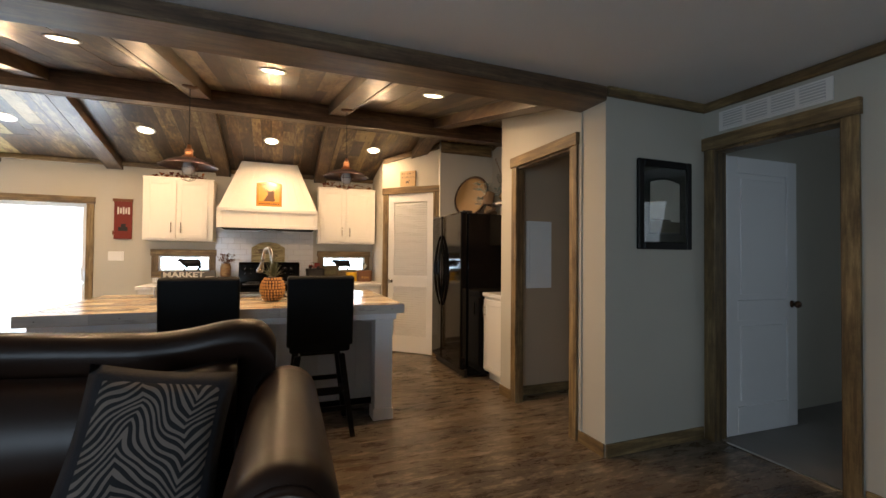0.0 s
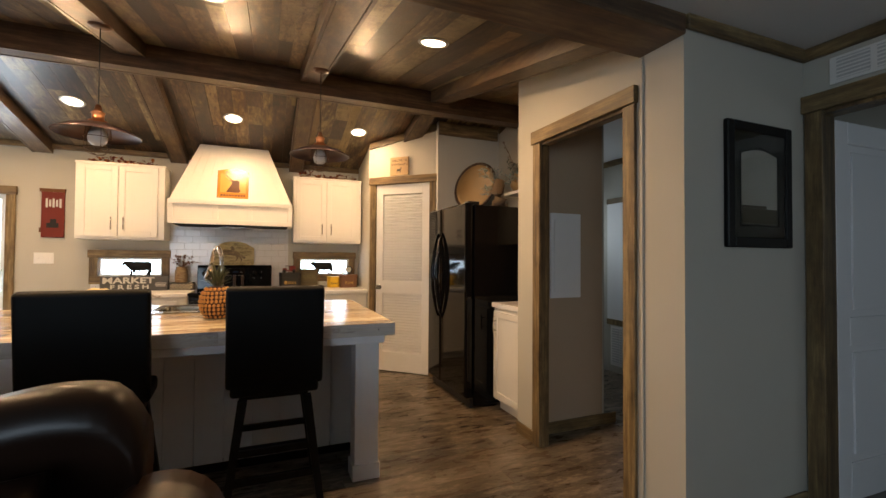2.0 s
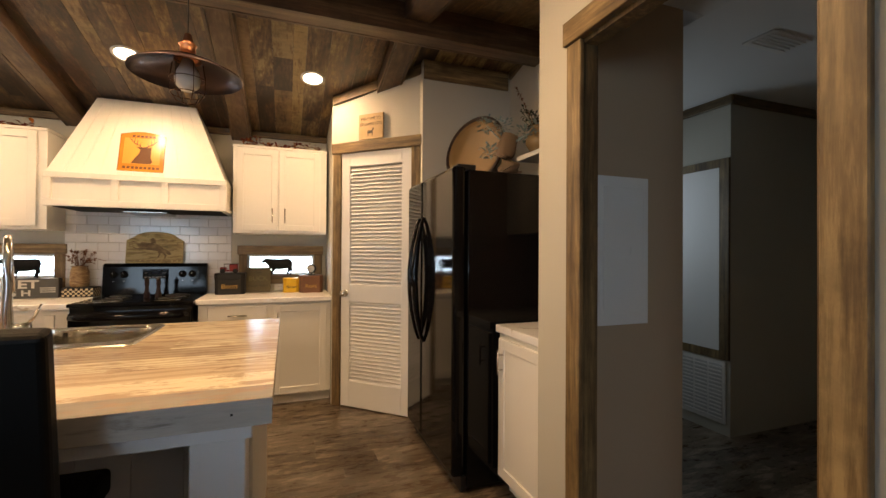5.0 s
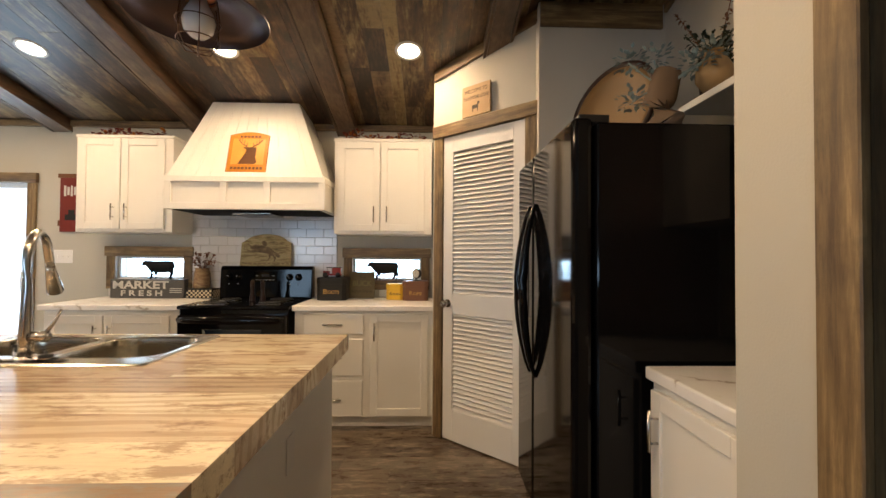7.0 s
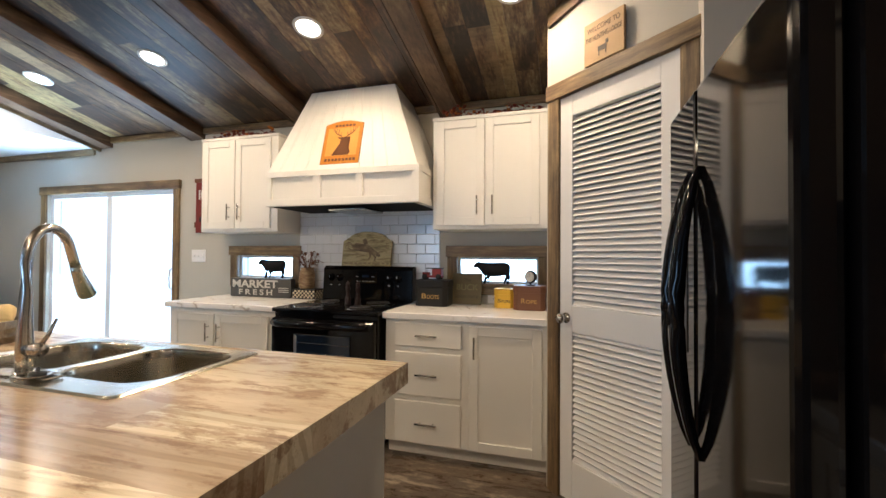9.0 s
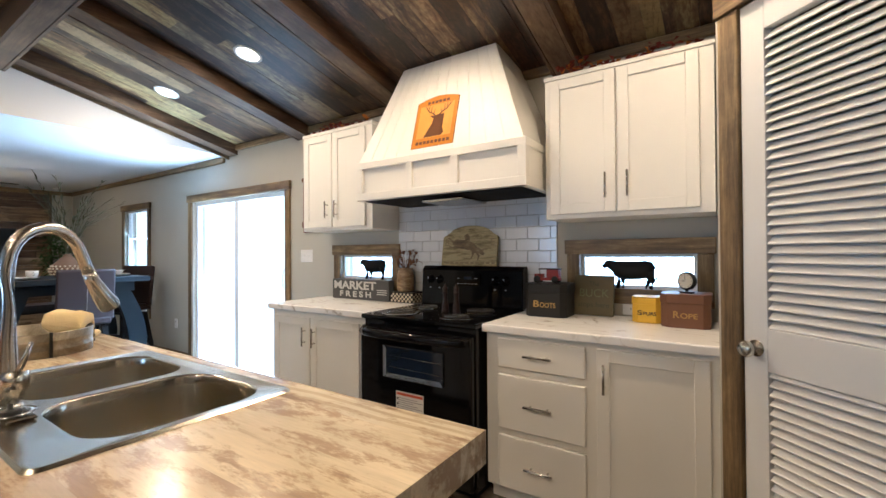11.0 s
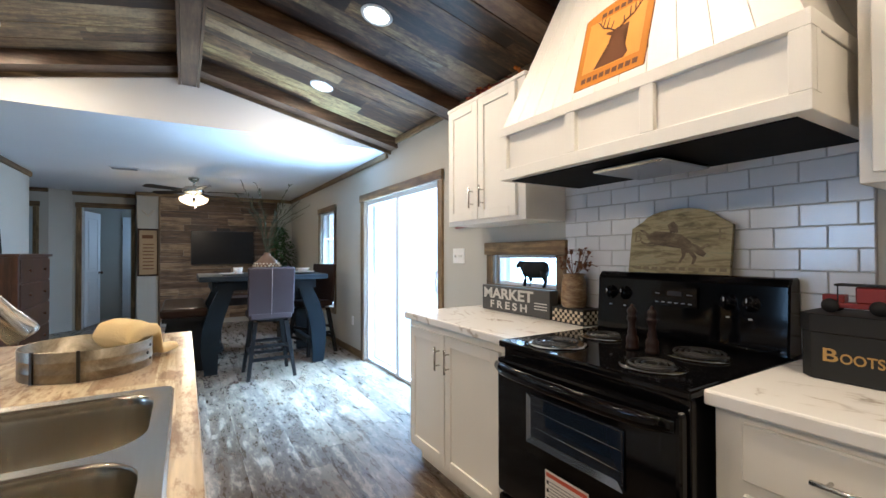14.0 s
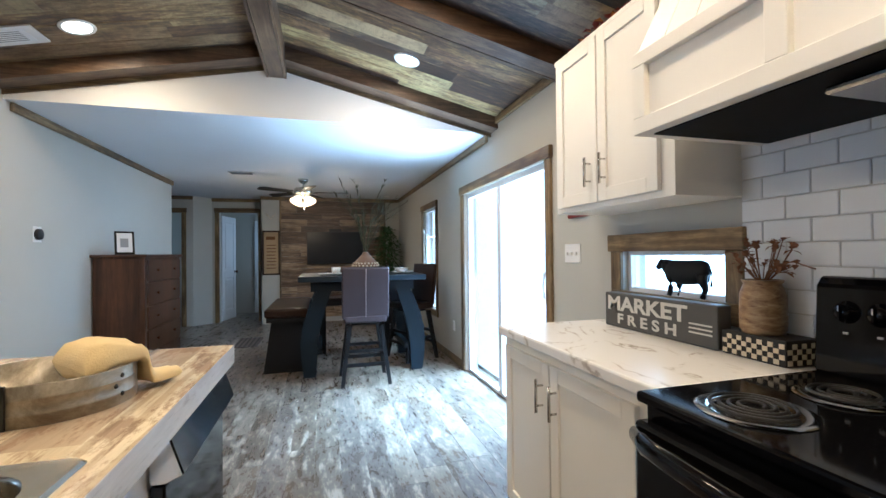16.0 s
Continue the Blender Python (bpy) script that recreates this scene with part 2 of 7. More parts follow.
M["beam"] = wood("beam_boards", [(0.1, (0.035, 0.019, 0.011)), (0.5, (0.095, 0.055, 0.031)), (0.95, (0.20, 0.135, 0.075))], "x", 0.42, "island", vary=0.8)
M["beam_y"] = wood("cross_beam_boards", [(0.1, (0.035, 0.019, 0.011)), (0.5, (0.095, 0.055, 0.031)), (0.95, (0.20, 0.135, 0.075))], "y", 0.42, "island", vary=0.8)
TRIM = [(0.05, (0.034, 0.019, 0.009)), (0.35, (0.098, 0.062, 0.028)), (0.65, (0.19, 0.126, 0.056)), (0.95, (0.36, 0.255, 0.12))]
M["trim_x"] = wood("trim_wood_x", TRIM, "x", 0.5, "island", stain=0.45)
M["trim_y"] = wood("trim_wood_y", TRIM, "y", 0.5, "island", stain=0.45)
M["trim_z"] = wood("trim_wood_z", TRIM, "z", 0.5, "island", stain=0.45)
FLOOR_TONES = [(0.072, 0.050, 0.032), (0.112, 0.082, 0.055), (0.085, 0.062, 0.042), (0.135, 0.105, 0.075), (0.080, 0.061, 0.046), (0.118, 0.088, 0.060)]
M["floor"] = distressed("vinyl_plank", FLOOR_TONES, (0.33, 0.275, 0.205), (0.035, 0.022, 0.014), 0.27, "object", chip=0.55, wear=0.75, line=0.4)
M["floor_far"] = distressed("vinyl_plank_far", FLOOR_TONES, (0.33, 0.275, 0.205), (0.035, 0.022, 0.014), 0.27, "island", chip=0.55, wear=0.75, line=0.4)
TOP_TONES = [(0.66, 0.55, 0.37), (0.72, 0.62, 0.43), (0.30, 0.255, 0.20), (0.64, 0.53, 0.355), (0.46, 0.36, 0.245), (0.70, 0.60, 0.42), (0.27, 0.235, 0.19), (0.60, 0.48, 0.325)]
M["butcher"] = distressed("butcher_block_laminate", TOP_TONES, (0.30, 0.195, 0.12), (0.17, 0.115, 0.08), 0.2, None, plank=(0.15, 2.7), chip=0.525, wear=0.78, line=0.35, figure=0.4)
# worn edge laminate; its pale grey tones put cool daylight into the colour
M["butcher_edge"] = distressed("daylit_laminate_edge", [(0.42, 0.40, 0.37), (0.50, 0.48, 0.45)], (0.24, 0.20, 0.17), (0.10, 0.08, 0.065), 0.4, None, plank=(0.2, 1.1), chip=0.58, wear=0.6)
M["accent"] = wood("accent_boards", [(0.05, (0.034, 0.018, 0.010)), (0.40, (0.13, 0.078, 0.042)), (0.65, (0.28, 0.185, 0.10)), (0.95, (0.46, 0.34, 0.20))], "y", 0.5, "object", vary=1.6)
M["cherry"] = wood("cherry_wood", [(0.1, (0.018, 0.007, 0.0025)), (0.5, (0.052, 0.020, 0.008)), (0.9, (0.10, 0.042, 0.018))], "z", 0.35, None, stain=0.3)
M["carpet"] = paint("carpet", (0.22, 0.21, 0.20), 0.95, 500, 0.9, 0.1)
M["plate_white"] = paint("switch_white", (0.75, 0.74, 0.72), 0.35, 50, 0.02, 0.02)
M["can"] = glow("lamp_disc", (1.0, 0.80, 0.55), 9.0)
M["outside"] = glow("bright_outside", (0.80, 0.91, 1.0), 1.9)


def mottled(name, stops, scale=(6, 6, 14), rough=0.6, k=2.0):
    """Old print, glaze or patina: blotches and fine specks between several tones."""
    m, nt, b = mat(name, rough)
    v = coords(nt, scale)
    n1 = node(nt, "ShaderNodeTexNoise", {"Vector": v, "Scale": k, "Detail": 9.0, "Roughness": 0.7, "Distortion": 0.5})
    nt.links.new(ramp(nt, n1.outputs[0], stops), b.inputs["Base Color"])
    b.inputs["Specular IOR Level"].default_value = 0.35
    bump(nt, b, n1.outputs[0], 0.1, 0.001)
    return m


M["crock_glaze"] = mottled("crock_glaze", [(0.35, (0.10, 0.05, 0.025)), (0.5, (0.22, 0.14, 0.07)), (0.65, (0.32, 0.24, 0.13))], (10, 10, 30), 0.4)
M["board_print"] = mottled("old_board_print", [(0.34, (0.10, 0.08, 0.04)), (0.46, (0.24, 0.20, 0.10)), (0.56, (0.36, 0.31, 0.17)), (0.7, (0.24, 0.24, 0.15))], (3, 3, 16))
M["bull_print"] = mottled("bull_print", [(0.38, (0.07, 0.05, 0.03)), (0.55, (0.15, 0.11, 0.06)), (0.68, (0.28, 0.23, 0.13))], (5, 5, 12))
M["galv"] = mottled("galvanized_metal_patina", [(0.35, (0.13, 0.105, 0.075)), (0.5, (0.23, 0.20, 0.145)), (0.65, (0.36, 0.33, 0.27))], (5, 5, 5), 0.38)
M["galv"].node_tree.nodes["Principled BSDF"].inputs["Metallic"].default_value = 0.7

# ---- building blocks ----
def cube_into(bm, x0, x1, y0, y1, z0, z1):
    vs = [bm.verts.new(p) for p in ((x0, y0, z0), (x1, y0, z0), (x1, y1, z0), (x0, y1, z0), (x0, y0, z1), (x1, y0, z1), (x1, y1, z1), (x0, y1, z1))]
    for f in ((0, 3, 2, 1), (4, 5, 6, 7), (0, 1, 5, 4), (1, 2, 6, 5), (2, 3, 7, 6), (3, 0, 4, 7)):
        bm.faces.new([vs[i] for i in f])
    return vs


def bevelled(bm, w, seg=2):
    if w:
        bmesh.ops.bevel(bm, geom=list(bm.edges), offset=w, segments=seg, profile=0.5, affect="EDGES", clamp_overlap=True)


def part(name, bm, material, parent=None, label="", smooth=False):
    bmesh.ops.recalc_face_normals(bm, faces=bm.faces[:])
    me = bpy.data.meshes.new(name)
    bm.to_mesh(me)
    bm.free()
    if material:
        me.materials.append(material)
    if smooth:
        me.polygons.foreach_set("use_smooth", [True] * len(me.polygons))
    ob = new(name, me)
    if parent:
        ob.parent = parent
    if label:
        ob["label"] = label
    return ob


def block(name, box, material, parent=None, label="", bevel=0.0, seg=2):
    bm = bmesh.new()
    cube_into(bm, *box)
    bevelled(bm, bevel, seg)
    return part(name, bm, material, parent, label)


def boxes(name, items, material, parent=None, label="", bevel=0.0):
    bm = bmesh.new()
    for b in items:
        cube_into(bm, *b)
    bevelled(bm, bevel, 1)
    return part(name, bm, material, parent, label)


def lathe_into(bm, profile, n=24, at=(0, 0, 0)):
    """Turn (radius, height) pairs about the upright axis."""
    rings = []
    for r, z in profile:
        if r < 1e-6:
            rings.append([bm.verts.new((at[0], at[1], at[2] + z))])
        else:
            rings.append([bm.verts.new((at[0] + r * math.cos(2 * math.pi * i / n), at[1] + r * math.sin(2 * math.pi * i / n), at[2] + z)) for i in range(n)])
    for a, b in zip(rings, rings[1:]):
        for i in range(n):
            j = (i + 1) % n
            if len(a) == 1 and len(b) == 1:
                continue
            if len(a) == 1:
                bm.faces.new((a[0], b[j], b[i]))
            elif len(b) == 1:
                bm.faces.new((a[i], a[j], b[0]))
            else:
                bm.faces.new((a[i], a[j], b[j], b[i]))


def lathe(name, profile, material, parent=None, label="", n=24, at=(0, 0, 0)):
    bm = bmesh.new()
    lathe_into(bm, profile, n, at)
    return part(name, bm, material, parent, label, smooth=True)


def tube_into(bm, path, radius, n=8, closed=False):
    """A tube along a path of points; radius: a number or one for each point."""
    pts = [Vector(p) for p in path]
    rings = []
    k = len(pts)
    up = Vector((0, 0, 1))
    for i, p in enumerate(pts):
        a, b = (pts[(i - 1) % k], pts[(i + 1) % k]) if closed else (pts[max(i - 1, 0)], pts[min(i + 1, k - 1)])
        d = (b - a).normalized()
        u = d.cross(up)
        if u.length < 1e-3:
            u = d.cross(Vector((1, 0, 0)))
        u.normalize()
        w = u.cross(d)
        r = radius[i] if isinstance(radius, (list, tuple)) else radius
        rings.append([bm.verts.new(p + r * (math.cos(2 * math.pi * j / n) * u + math.sin(2 * math.pi * j / n) * w)) for j in range(n)])
    pairs = list(zip(rings, rings[1:])) + ([(rings[-1], rings[0])] if closed else [])
    for a, b in pairs:
        for j in range(n):
            bm.faces.new((a[j], a[(j + 1) % n], b[(j + 1) % n], b[j]))
    if not closed:
        bm.faces.new(rings[0])
        bm.faces.new(rings[-1][::-1])


def tube(name, path, radius, material, parent=None, label="", n=8, closed=False):
    bm = bmesh.new()
    tube_into(bm, path, radius, n, closed)
    return part(name, bm, material, parent, label, smooth=True)


def prism_into(bm, outline, depth, plane="xz", at=0.0):
    """Extrude a flat outline: plane 'xz' goes along y, 'yz' along x, 'xy' along z."""
    def put(a, b, c):
        return {"xz": (a, c, b), "yz": (c, a, b), "xy": (a, b, c)}[plane]
    lo = [bm.verts.new(put(a, b, at)) for a, b in outline]
    hi = [bm.verts.new(put(a, b, at + depth)) for a, b in outline]
    bm.faces.new(lo)
    bm.faces.new(hi[::-1])
    for i in range(len(lo)):
        j = (i + 1) % len(lo)
        bm.faces.new((lo[i], hi[i], hi[j], lo[j]))


def prism(name, outline, depth, material, parent=None, label="", plane="xz", at=0.0, bevel=0.0):
    bm = bmesh.new()
    prism_into(bm, outline, depth, plane, at)
    bmesh.ops.triangulate(bm, faces=[f for f in bm.faces if len(f.verts) > 8])
    if bevel:
        bevelled(bm, bevel, 1)
    return part(name, bm, material, parent, label)


def thing(name, at=(0, 0, 0), rz=0.0, label="", category="", group=""):
    ob = new(name)
    ob.matrix_world = pose(*at, 0, 0, rz)
    ob.empty_display_size = 0.1
    return tagged(ob, label, category, group)


def structure(ob, label=""):
    return tagged(ob, label, "", "", "structure")


def wall_run(name, axis, face, thick, a0, a1, z1, openings, material, label):
    """A wall along x or y whose face is at 'face' and that is 'thick' deep (signed), with openings (a, b, z0, z1)."""
    items, edge = [], a0
    def add(a, b, z0, z):
        if b - a > 1e-4 and z - z0 > 1e-4:
            lo, hi = min(face, face + thick), max(face, face + thick)
            items.append((a, b, lo, hi, z0, z) if axis == "x" else (lo, hi, a, b, z0, z))
    for a, b, z0, z in sorted(openings):
        add(edge, a, 0, z1)
        add(a, b, 0, z0)
        add(a, b, z, z1)
        edge = b
    add(edge, a1, 0, z1)
    return structure(boxes(name, items, material), label)

# ---- large structure ----
SLIDER, WIN2 = (-3.94, -2.175, 0.0, 1.90), (-5.85, -5.11, 0.50, 1.90)
WL, WR = (-1.42, -0.83, 1.06, 1.265), (0.635, 1.25, 1.06, 1.265)
structure(block("floor", (-9.9, 5.2, -2.6, 6.45, -0.08, -0.004), M["floor_far"]), "brown weathered wood-look vinyl plank floor")
wall_run("wall_north", "x", HY, 0.14, -9.8, 2.82, 3.0, [SLIDER, WIN2, WL, WR], M["wall"], "warm grey painted exterior wall with door and windows")
wall_run("wall_hall", "y", EX, 0.065, 2.0, 3.38, 2.70, [(2.34, 3.105, 0, 2.085)], M["wall"], "cream painted wall with a doorway")
wall_run("wall_closet", "x", 2.0, 0.12, EX + 0.065, 3.02, 2.42, [], M["wall"], "light grey painted wall with a framed picture")
wall_run("wall_bedroom", "y", 2.90, 0.12, -2.5, 2.0, 2.42, [(1.18, 1.94, 0, 2.06)], M["wall"], "light grey painted wall with a bedroom doorway")
wall_run("wall_dresser", "x", LEFT_Y, -0.12, -6.55, -2.3, 2.52, [], M["wall"], "light grey painted dining room wall")
wall_run("wall_accent", "y", FAR_X, -0.12, 3.70, HY, 2.42, [], M["wall"], "wall of weathered wood boards with a painted strip")
structure(block("pantry_wall_side", (1.95, 2.82, 4.90, 5.0, 0, 2.85), M["wall"]), "warm grey painted pantry wall beside the refrigerator")
structure(block("alcove_back_wall", (2.70, 2.82, 3.38, HY, 0, 2.9), M["wall"]), "warm grey painted wall behind the refrigerator")
# the partition's brown is warm light held in the colour, not another paint
structure(block("alcove_side_wall", (EX + 0.066, 2.69, 3.26, 3.38, 0, 2.75), M["wall_warm_lit"]), "partition with an electric panel, warm bounce light in its colour")

ceil = bmesh.new()
cube_into(ceil, -9.8, GABLE - 0.061, LEFT_Y - 0.12, HY, DIN_Z, DIN_Z + 0.1)
cube_into(ceil, -9.8, -6.55, -2.5, LEFT_Y - 0.12, DIN_Z, DIN_Z + 0.1)
structure(part("ceiling", ceil, M["ceil_white"]), "flat white painted dining room ceiling")
structure(block("ceiling_living", (-6.5, 5.2, -2.6, 2.0, LIVE_Z, LIVE_Z + 0.1), M["ceil_white"]), "flat white painted living room ceiling")

# vaulted ceiling of boards that run down the slope
vb = bmesh.new()
rng = random.Random(4)
for y0, y1 in ((2.14, RIDGE_Y), (RIDGE_Y, HY)):
    x = GABLE
    while x < 2.82:
        w = rng.choice((0.09, 0.12, 0.14, 0.16))
        cuts = sorted([y0, y1] + [rng.uniform(y0 + 0.2, y1 - 0.2) for _ in range(rng.choice((0, 1, 1, 2)))])
        for a, b in zip(cuts, cuts[1:]):
            d = rng.uniform(0, 0.003)
            x1 = min(x + w, 2.83)
            q = [(x + 0.0006, a), (x1 - 0.0006, a), (x1 - 0.0006, b), (x + 0.0006, b)]
            lo = [vb.verts.new((px, py, vault(py) + d)) for px, py in q]
            hi = [vb.verts.new((px, py, vault(py) + 0.02)) for px, py in q]
            vb.faces.new(lo)
            for i in range(4):
                vb.faces.new((lo[i], hi[i], hi[(i + 1) % 4], lo[(i + 1) % 4]))
        x += w
structure(part("ceiling_vault", vb, M["ceil_wood"]), "vaulted ceiling of weathered brown wood boards")
structure(prism("ceiling_vault_deck", [(2.0, vault(2.0) + 0.03), (RIDGE_Y, RIDGE_Z + 0.03), (HY + 0.1, vault(HY + 0.1) + 0.03), (HY + 0.1, 3.3), (2.0, 3.3)], 6.05, M["black_wood"], plane="yz", at=-3.16), "dark deck above the boards")

# gable panel between vault and flat ceiling
structure(prism("wall_gable", [(2.58, DIN_Z), (HY, DIN_Z), (HY, vault(HY)), (RIDGE_Y, RIDGE_Z), (2.58, vault(2.58))], 0.06, M["ceil_white"], plane="yz", at=GABLE - 0.06), "white painted gable panel over the dining room")


def slope_beam(name, xc, y0, y1, w=0.17, h=0.10, mat_key="beam_y"):
    bm = bmesh.new()
    for dx, ww, hh in ((0, 0.018, h), (0.0215, w - 0.043, h - 0.003), (w - 0.018, 0.018, h), (0.017, w - 0.034, h - 0.02)):
        prism_into(bm, [(y0, vault(y0) - hh), (y1, vault(y1) - hh), (y1, vault(y1) + 0.01), (y0, vault(y0) + 0.01)], ww, "yz", xc - w / 2 + dx)
    return structure(part(name, bm, M[mat_key]), "brown weathered boxed ceiling cross beam")


for xc in (-3.08, -1.9, -0.68, 0.58, 1.75):
    slope_beam("cross_beam", xc, 2.24, RIDGE_Y - 0.075)
    slope_beam("cross_beam", xc, RIDGE_Y + 0.075, HY - 0.001)
structure(boxes("ridge_beam", [(-3.55, 2.70, RIDGE_Y - 0.075, RIDGE_Y - 0.057, RIDGE_Z - 0.2, RIDGE_Z - 0.01), (-3.55, 2.70, RIDGE_Y + 0.057, RIDGE_Y + 0.075, RIDGE_Z - 0.2, RIDGE_Z - 0.01), (-3.548, 2.70, RIDGE_Y - 0.0535, RIDGE_Y + 0.0535, RIDGE_Z - 0.197, RIDGE_Z - 0.01), (-3.54, 2.70, RIDGE_Y - 0.056, RIDGE_Y + 0.056, RIDGE_Z - 0.18, RIDGE_Z - 0.012)], M["beam"]), "brown weathered boxed ridge beam")
structure(boxes("living_beam", [(-2.299, EX - 0.001, 1.985, 2.245, 2.305, 2.3985), (-6.49, -2.301, 1.985, 2.139, 2.305, 2.3985)], M["beam"], bevel=0.004), "long brown weathered boxed beam between kitchen and living room")
structure(block("partition_far", (-6.5, -2.3, 2.14, 2.58, 0, 2.5), M["wall"]), "plain painted closing wall")

# closing shell of the living room and the rooms behind
structure(boxes("wall_living", [(-6.5, 5.2, -2.7, -2.6, 0, 2.5), (-6.6, -6.5, -2.7, 2.58, 0, 2.5)], M["wall"]), "plain painted living room walls")
structure(boxes("wall_rooms", [(5.1, 5.2, -2.6, 6.4, 0, 2.5), (3.02, 5.1, 2.12, 2.2, 0, 2.5), (2.82, 5.2, 4.9, 5.0, 0, 2.5)], M["wall"]), "plain painted walls of the rooms behind")
structure(boxes("ceiling_rooms", [(2.066, 2.82, 2.121, 3.259, 2.42, 2.5), (2.821, 5.099, 2.201, 4.899, 2.42, 2.5)], M["ceil_white"]), "white ceiling of the utility hall")

for i, (x0, x1, z0, z1) in enumerate((SLIDER, WIN2, WL, WR)):
    lamp("daylight_window", "AREA", pose((x0 + x1) / 2, HY + (0.20, 0.2, 0.2, 0.2)[i], (z0 + z1) / 2, (-31, -65, -90, -90)[i]), (SLIDER_W, WINDOW_W, 1.5, 1.5)[i], (0.58, 0.80, 1.0), x1 - x0, z1 - z0, (82, 120, 120, 120)[i])
# light bounced up from the sunny ground outside the glass door
lamp("daylight_bounce", "AREA", pose((SLIDER[0] + SLIDER[1]) / 2, HY + 0.20, 0.9, -162), 50, DAY, SLIDER[1] - SLIDER[0], 1.6, 84)
structure(block("backdrop", (-16.0, 2.5, HY + 0.9, HY + 0.92, -0.5, 3.0), M["outside"]), "bright overexposed daylight outside")

# daylight of the living room windows behind the camera, and of the bedroom and utility windows
lamp("daylight_living", "AREA", look((-1.6, -2.5, 1.5), (-0.4, 3, 2.5)), 76, (0.60, 0.80, 1.0), 2.4, 1.3)
lamp("daylight_bedroom", "AREA", look((4.9, -0.6, 1.5), (3.2, 1.4, 1.0)), 4.5, DAY, 1.2, 1.2)
lamp("daylight_utility", "AREA", look((3.30, 4.85, 1.5), (3.55, 3.0, 0.9)), 4.5, DAY, 0.7, 1.0)
lamp("daylight_hall", "AREA", look((-9.2, 4.1, 1.5), (-9.2, 3.0, 1.0)), 5, DAY, 0.7, 1.0)
lamp("daylight_hall_end", "AREA", look((-9.0, 1.05, 1.5), (-9.0, 2.4, 1.1)), 4, DAY, 0.7, 1.0)

# ---- ceiling cans ----
def ceiling_can(x, y, z, tilt):
    t = thing("recessed_light", (x, y, z), 0, "round white recessed ceiling light, switched on", "recessed light", "recessed ceiling lights")
    t.matrix_world = pose(x, y, z, tilt, 0, 0)
    lathe("trim_ring", [(0.072, -0.002), (0.075, -0.006), (0.09, -0.006), (0.094, 0.0), (0.09, 0.004)], M["plate_white"], t)
    lathe("lens", [(0.0, -0.004), (0.072, -0.004), (0.073, 0.0)], M["can"], t)
    lamp("can_lamp", "AREA", t.matrix_world @ pose(0, 0, -0.02), CAN_W, WARM, 0.13)


SL, SL_NEAR = math.degrees(math.atan(PITCH)), math.degrees(math.atan(PITCH_NEAR))
for x, y in ((-2.62, 3.38), (-1.2, 2.99), (-0.03, 2.99), (1.16, 2.99), (-2.56, 5.38), (-1.36, 5.37), (-0.07, 5.34), (1.17, 5.32)):
    ceiling_can(x, y, vault(y), SL_NEAR if y < RIDGE_Y else -SL)

# ---- trims and doors ----
def casing(name, axis, face, out, a0, a1, z0, z1, w=0.085, d=0.02, sill=False, label=""):
    """Flat boards round an opening; (a0, a1, z0, z1) is the outer outline; they stand 'out' from the face."""
    t = structure(new(name), label or "weathered brown wood casing round the opening")
    lo, hi = min(face, face + out * d), max(face, face + out * d)
    e = 0.012 * out
    lo2, hi2 = min(face, face + out * d + e), max(face, face + out * d + e)
    def bd(nm, a, b, z, zz, mk, lo=lo, hi=hi):
        box = (a, b, lo, hi, z, zz) if axis == "x" else (lo, hi, a, b, z, zz)
        block(nm, box, M[mk], t, bevel=0.003, seg=1)
    bd("side_board", a0 + 0.01, a0 + w, z0 + (w if sill else 0), z1 - w, "trim_z")
    bd("side_board", a1 - w, a1 - 0.01, z0 + (w if sill else 0), z1 - w, "trim_z")
    bd("head_board", a0, a1, z1 - w, z1, "trim_" + axis, lo2, hi2)
    if sill:
        bd("sill_board", a0 + 0.01, a1 - 0.01, z0, z0 + w, "trim_" + axis)
    return t


casing("trim_slider", "x", HY, -1, -4.03, -2.09, 0, 1.98)
casing("trim_window", "x", HY, -1, -5.935, -5.03, 0.415, 1.98, sill=True)
casing("trim_window", "x", HY, -1, -1.50, -0.745, 0.98, 1.348, sill=True)
casing("trim_window", "x", HY, -1, 0.552, 1.33, 0.98, 1.348, sill=True)
casing("trim_hall", "y", EX, -1, 2.255, 3.175, 0, 2.172, w=0.09)
casing("trim_bedroom", "y", 2.90, -1, 1.095, 1.998, 0, 2.148, w=0.09)

structure(block("trim_batten", (EX - 0.012, EX - 0.001, 2.222, 2.240, 0.0, 2.30), M["wall"], bevel=0.003, seg=1), "thin painted batten beside the doorway")

# jambs of the hall and bedroom doorways
structure(boxes("jamb_hall", [(EX + 0.001, EX + 0.064, 2.34, 2.358, 0, 2.085), (EX + 0.001, EX + 0.064, 3.087, 3.105, 0, 2.085), (EX + 0.001, EX + 0.064, 2.358, 3.087, 2.067, 2.085)], M["trim_z"]), "dark brown wood door jamb")
structure(boxes("jamb_bedroom", [(2.901, 3.019, 1.18, 1.198, 0, 2.06), (2.901, 3.019, 1.922, 1.94, 0, 2.06), (2.901, 3.019, 1.198, 1.922, 2.042, 2.06)], M["trim_z"]), "dark brown wood door jamb")


def crown(name, axis, face, out, a0, a1, z, h=0.065, d=0.03):
    lo, hi = min(face, face + out * d), max(face, face + out * d)
    box = (a0, a1, lo, hi, z - h, z - 0.001) if axis == "x" else (lo, hi, a0, a1, z - h, z - 0.001)
    structure(block(name, box, M["trim_" + axis], bevel=0.006, seg=1), "weathered brown crown board")


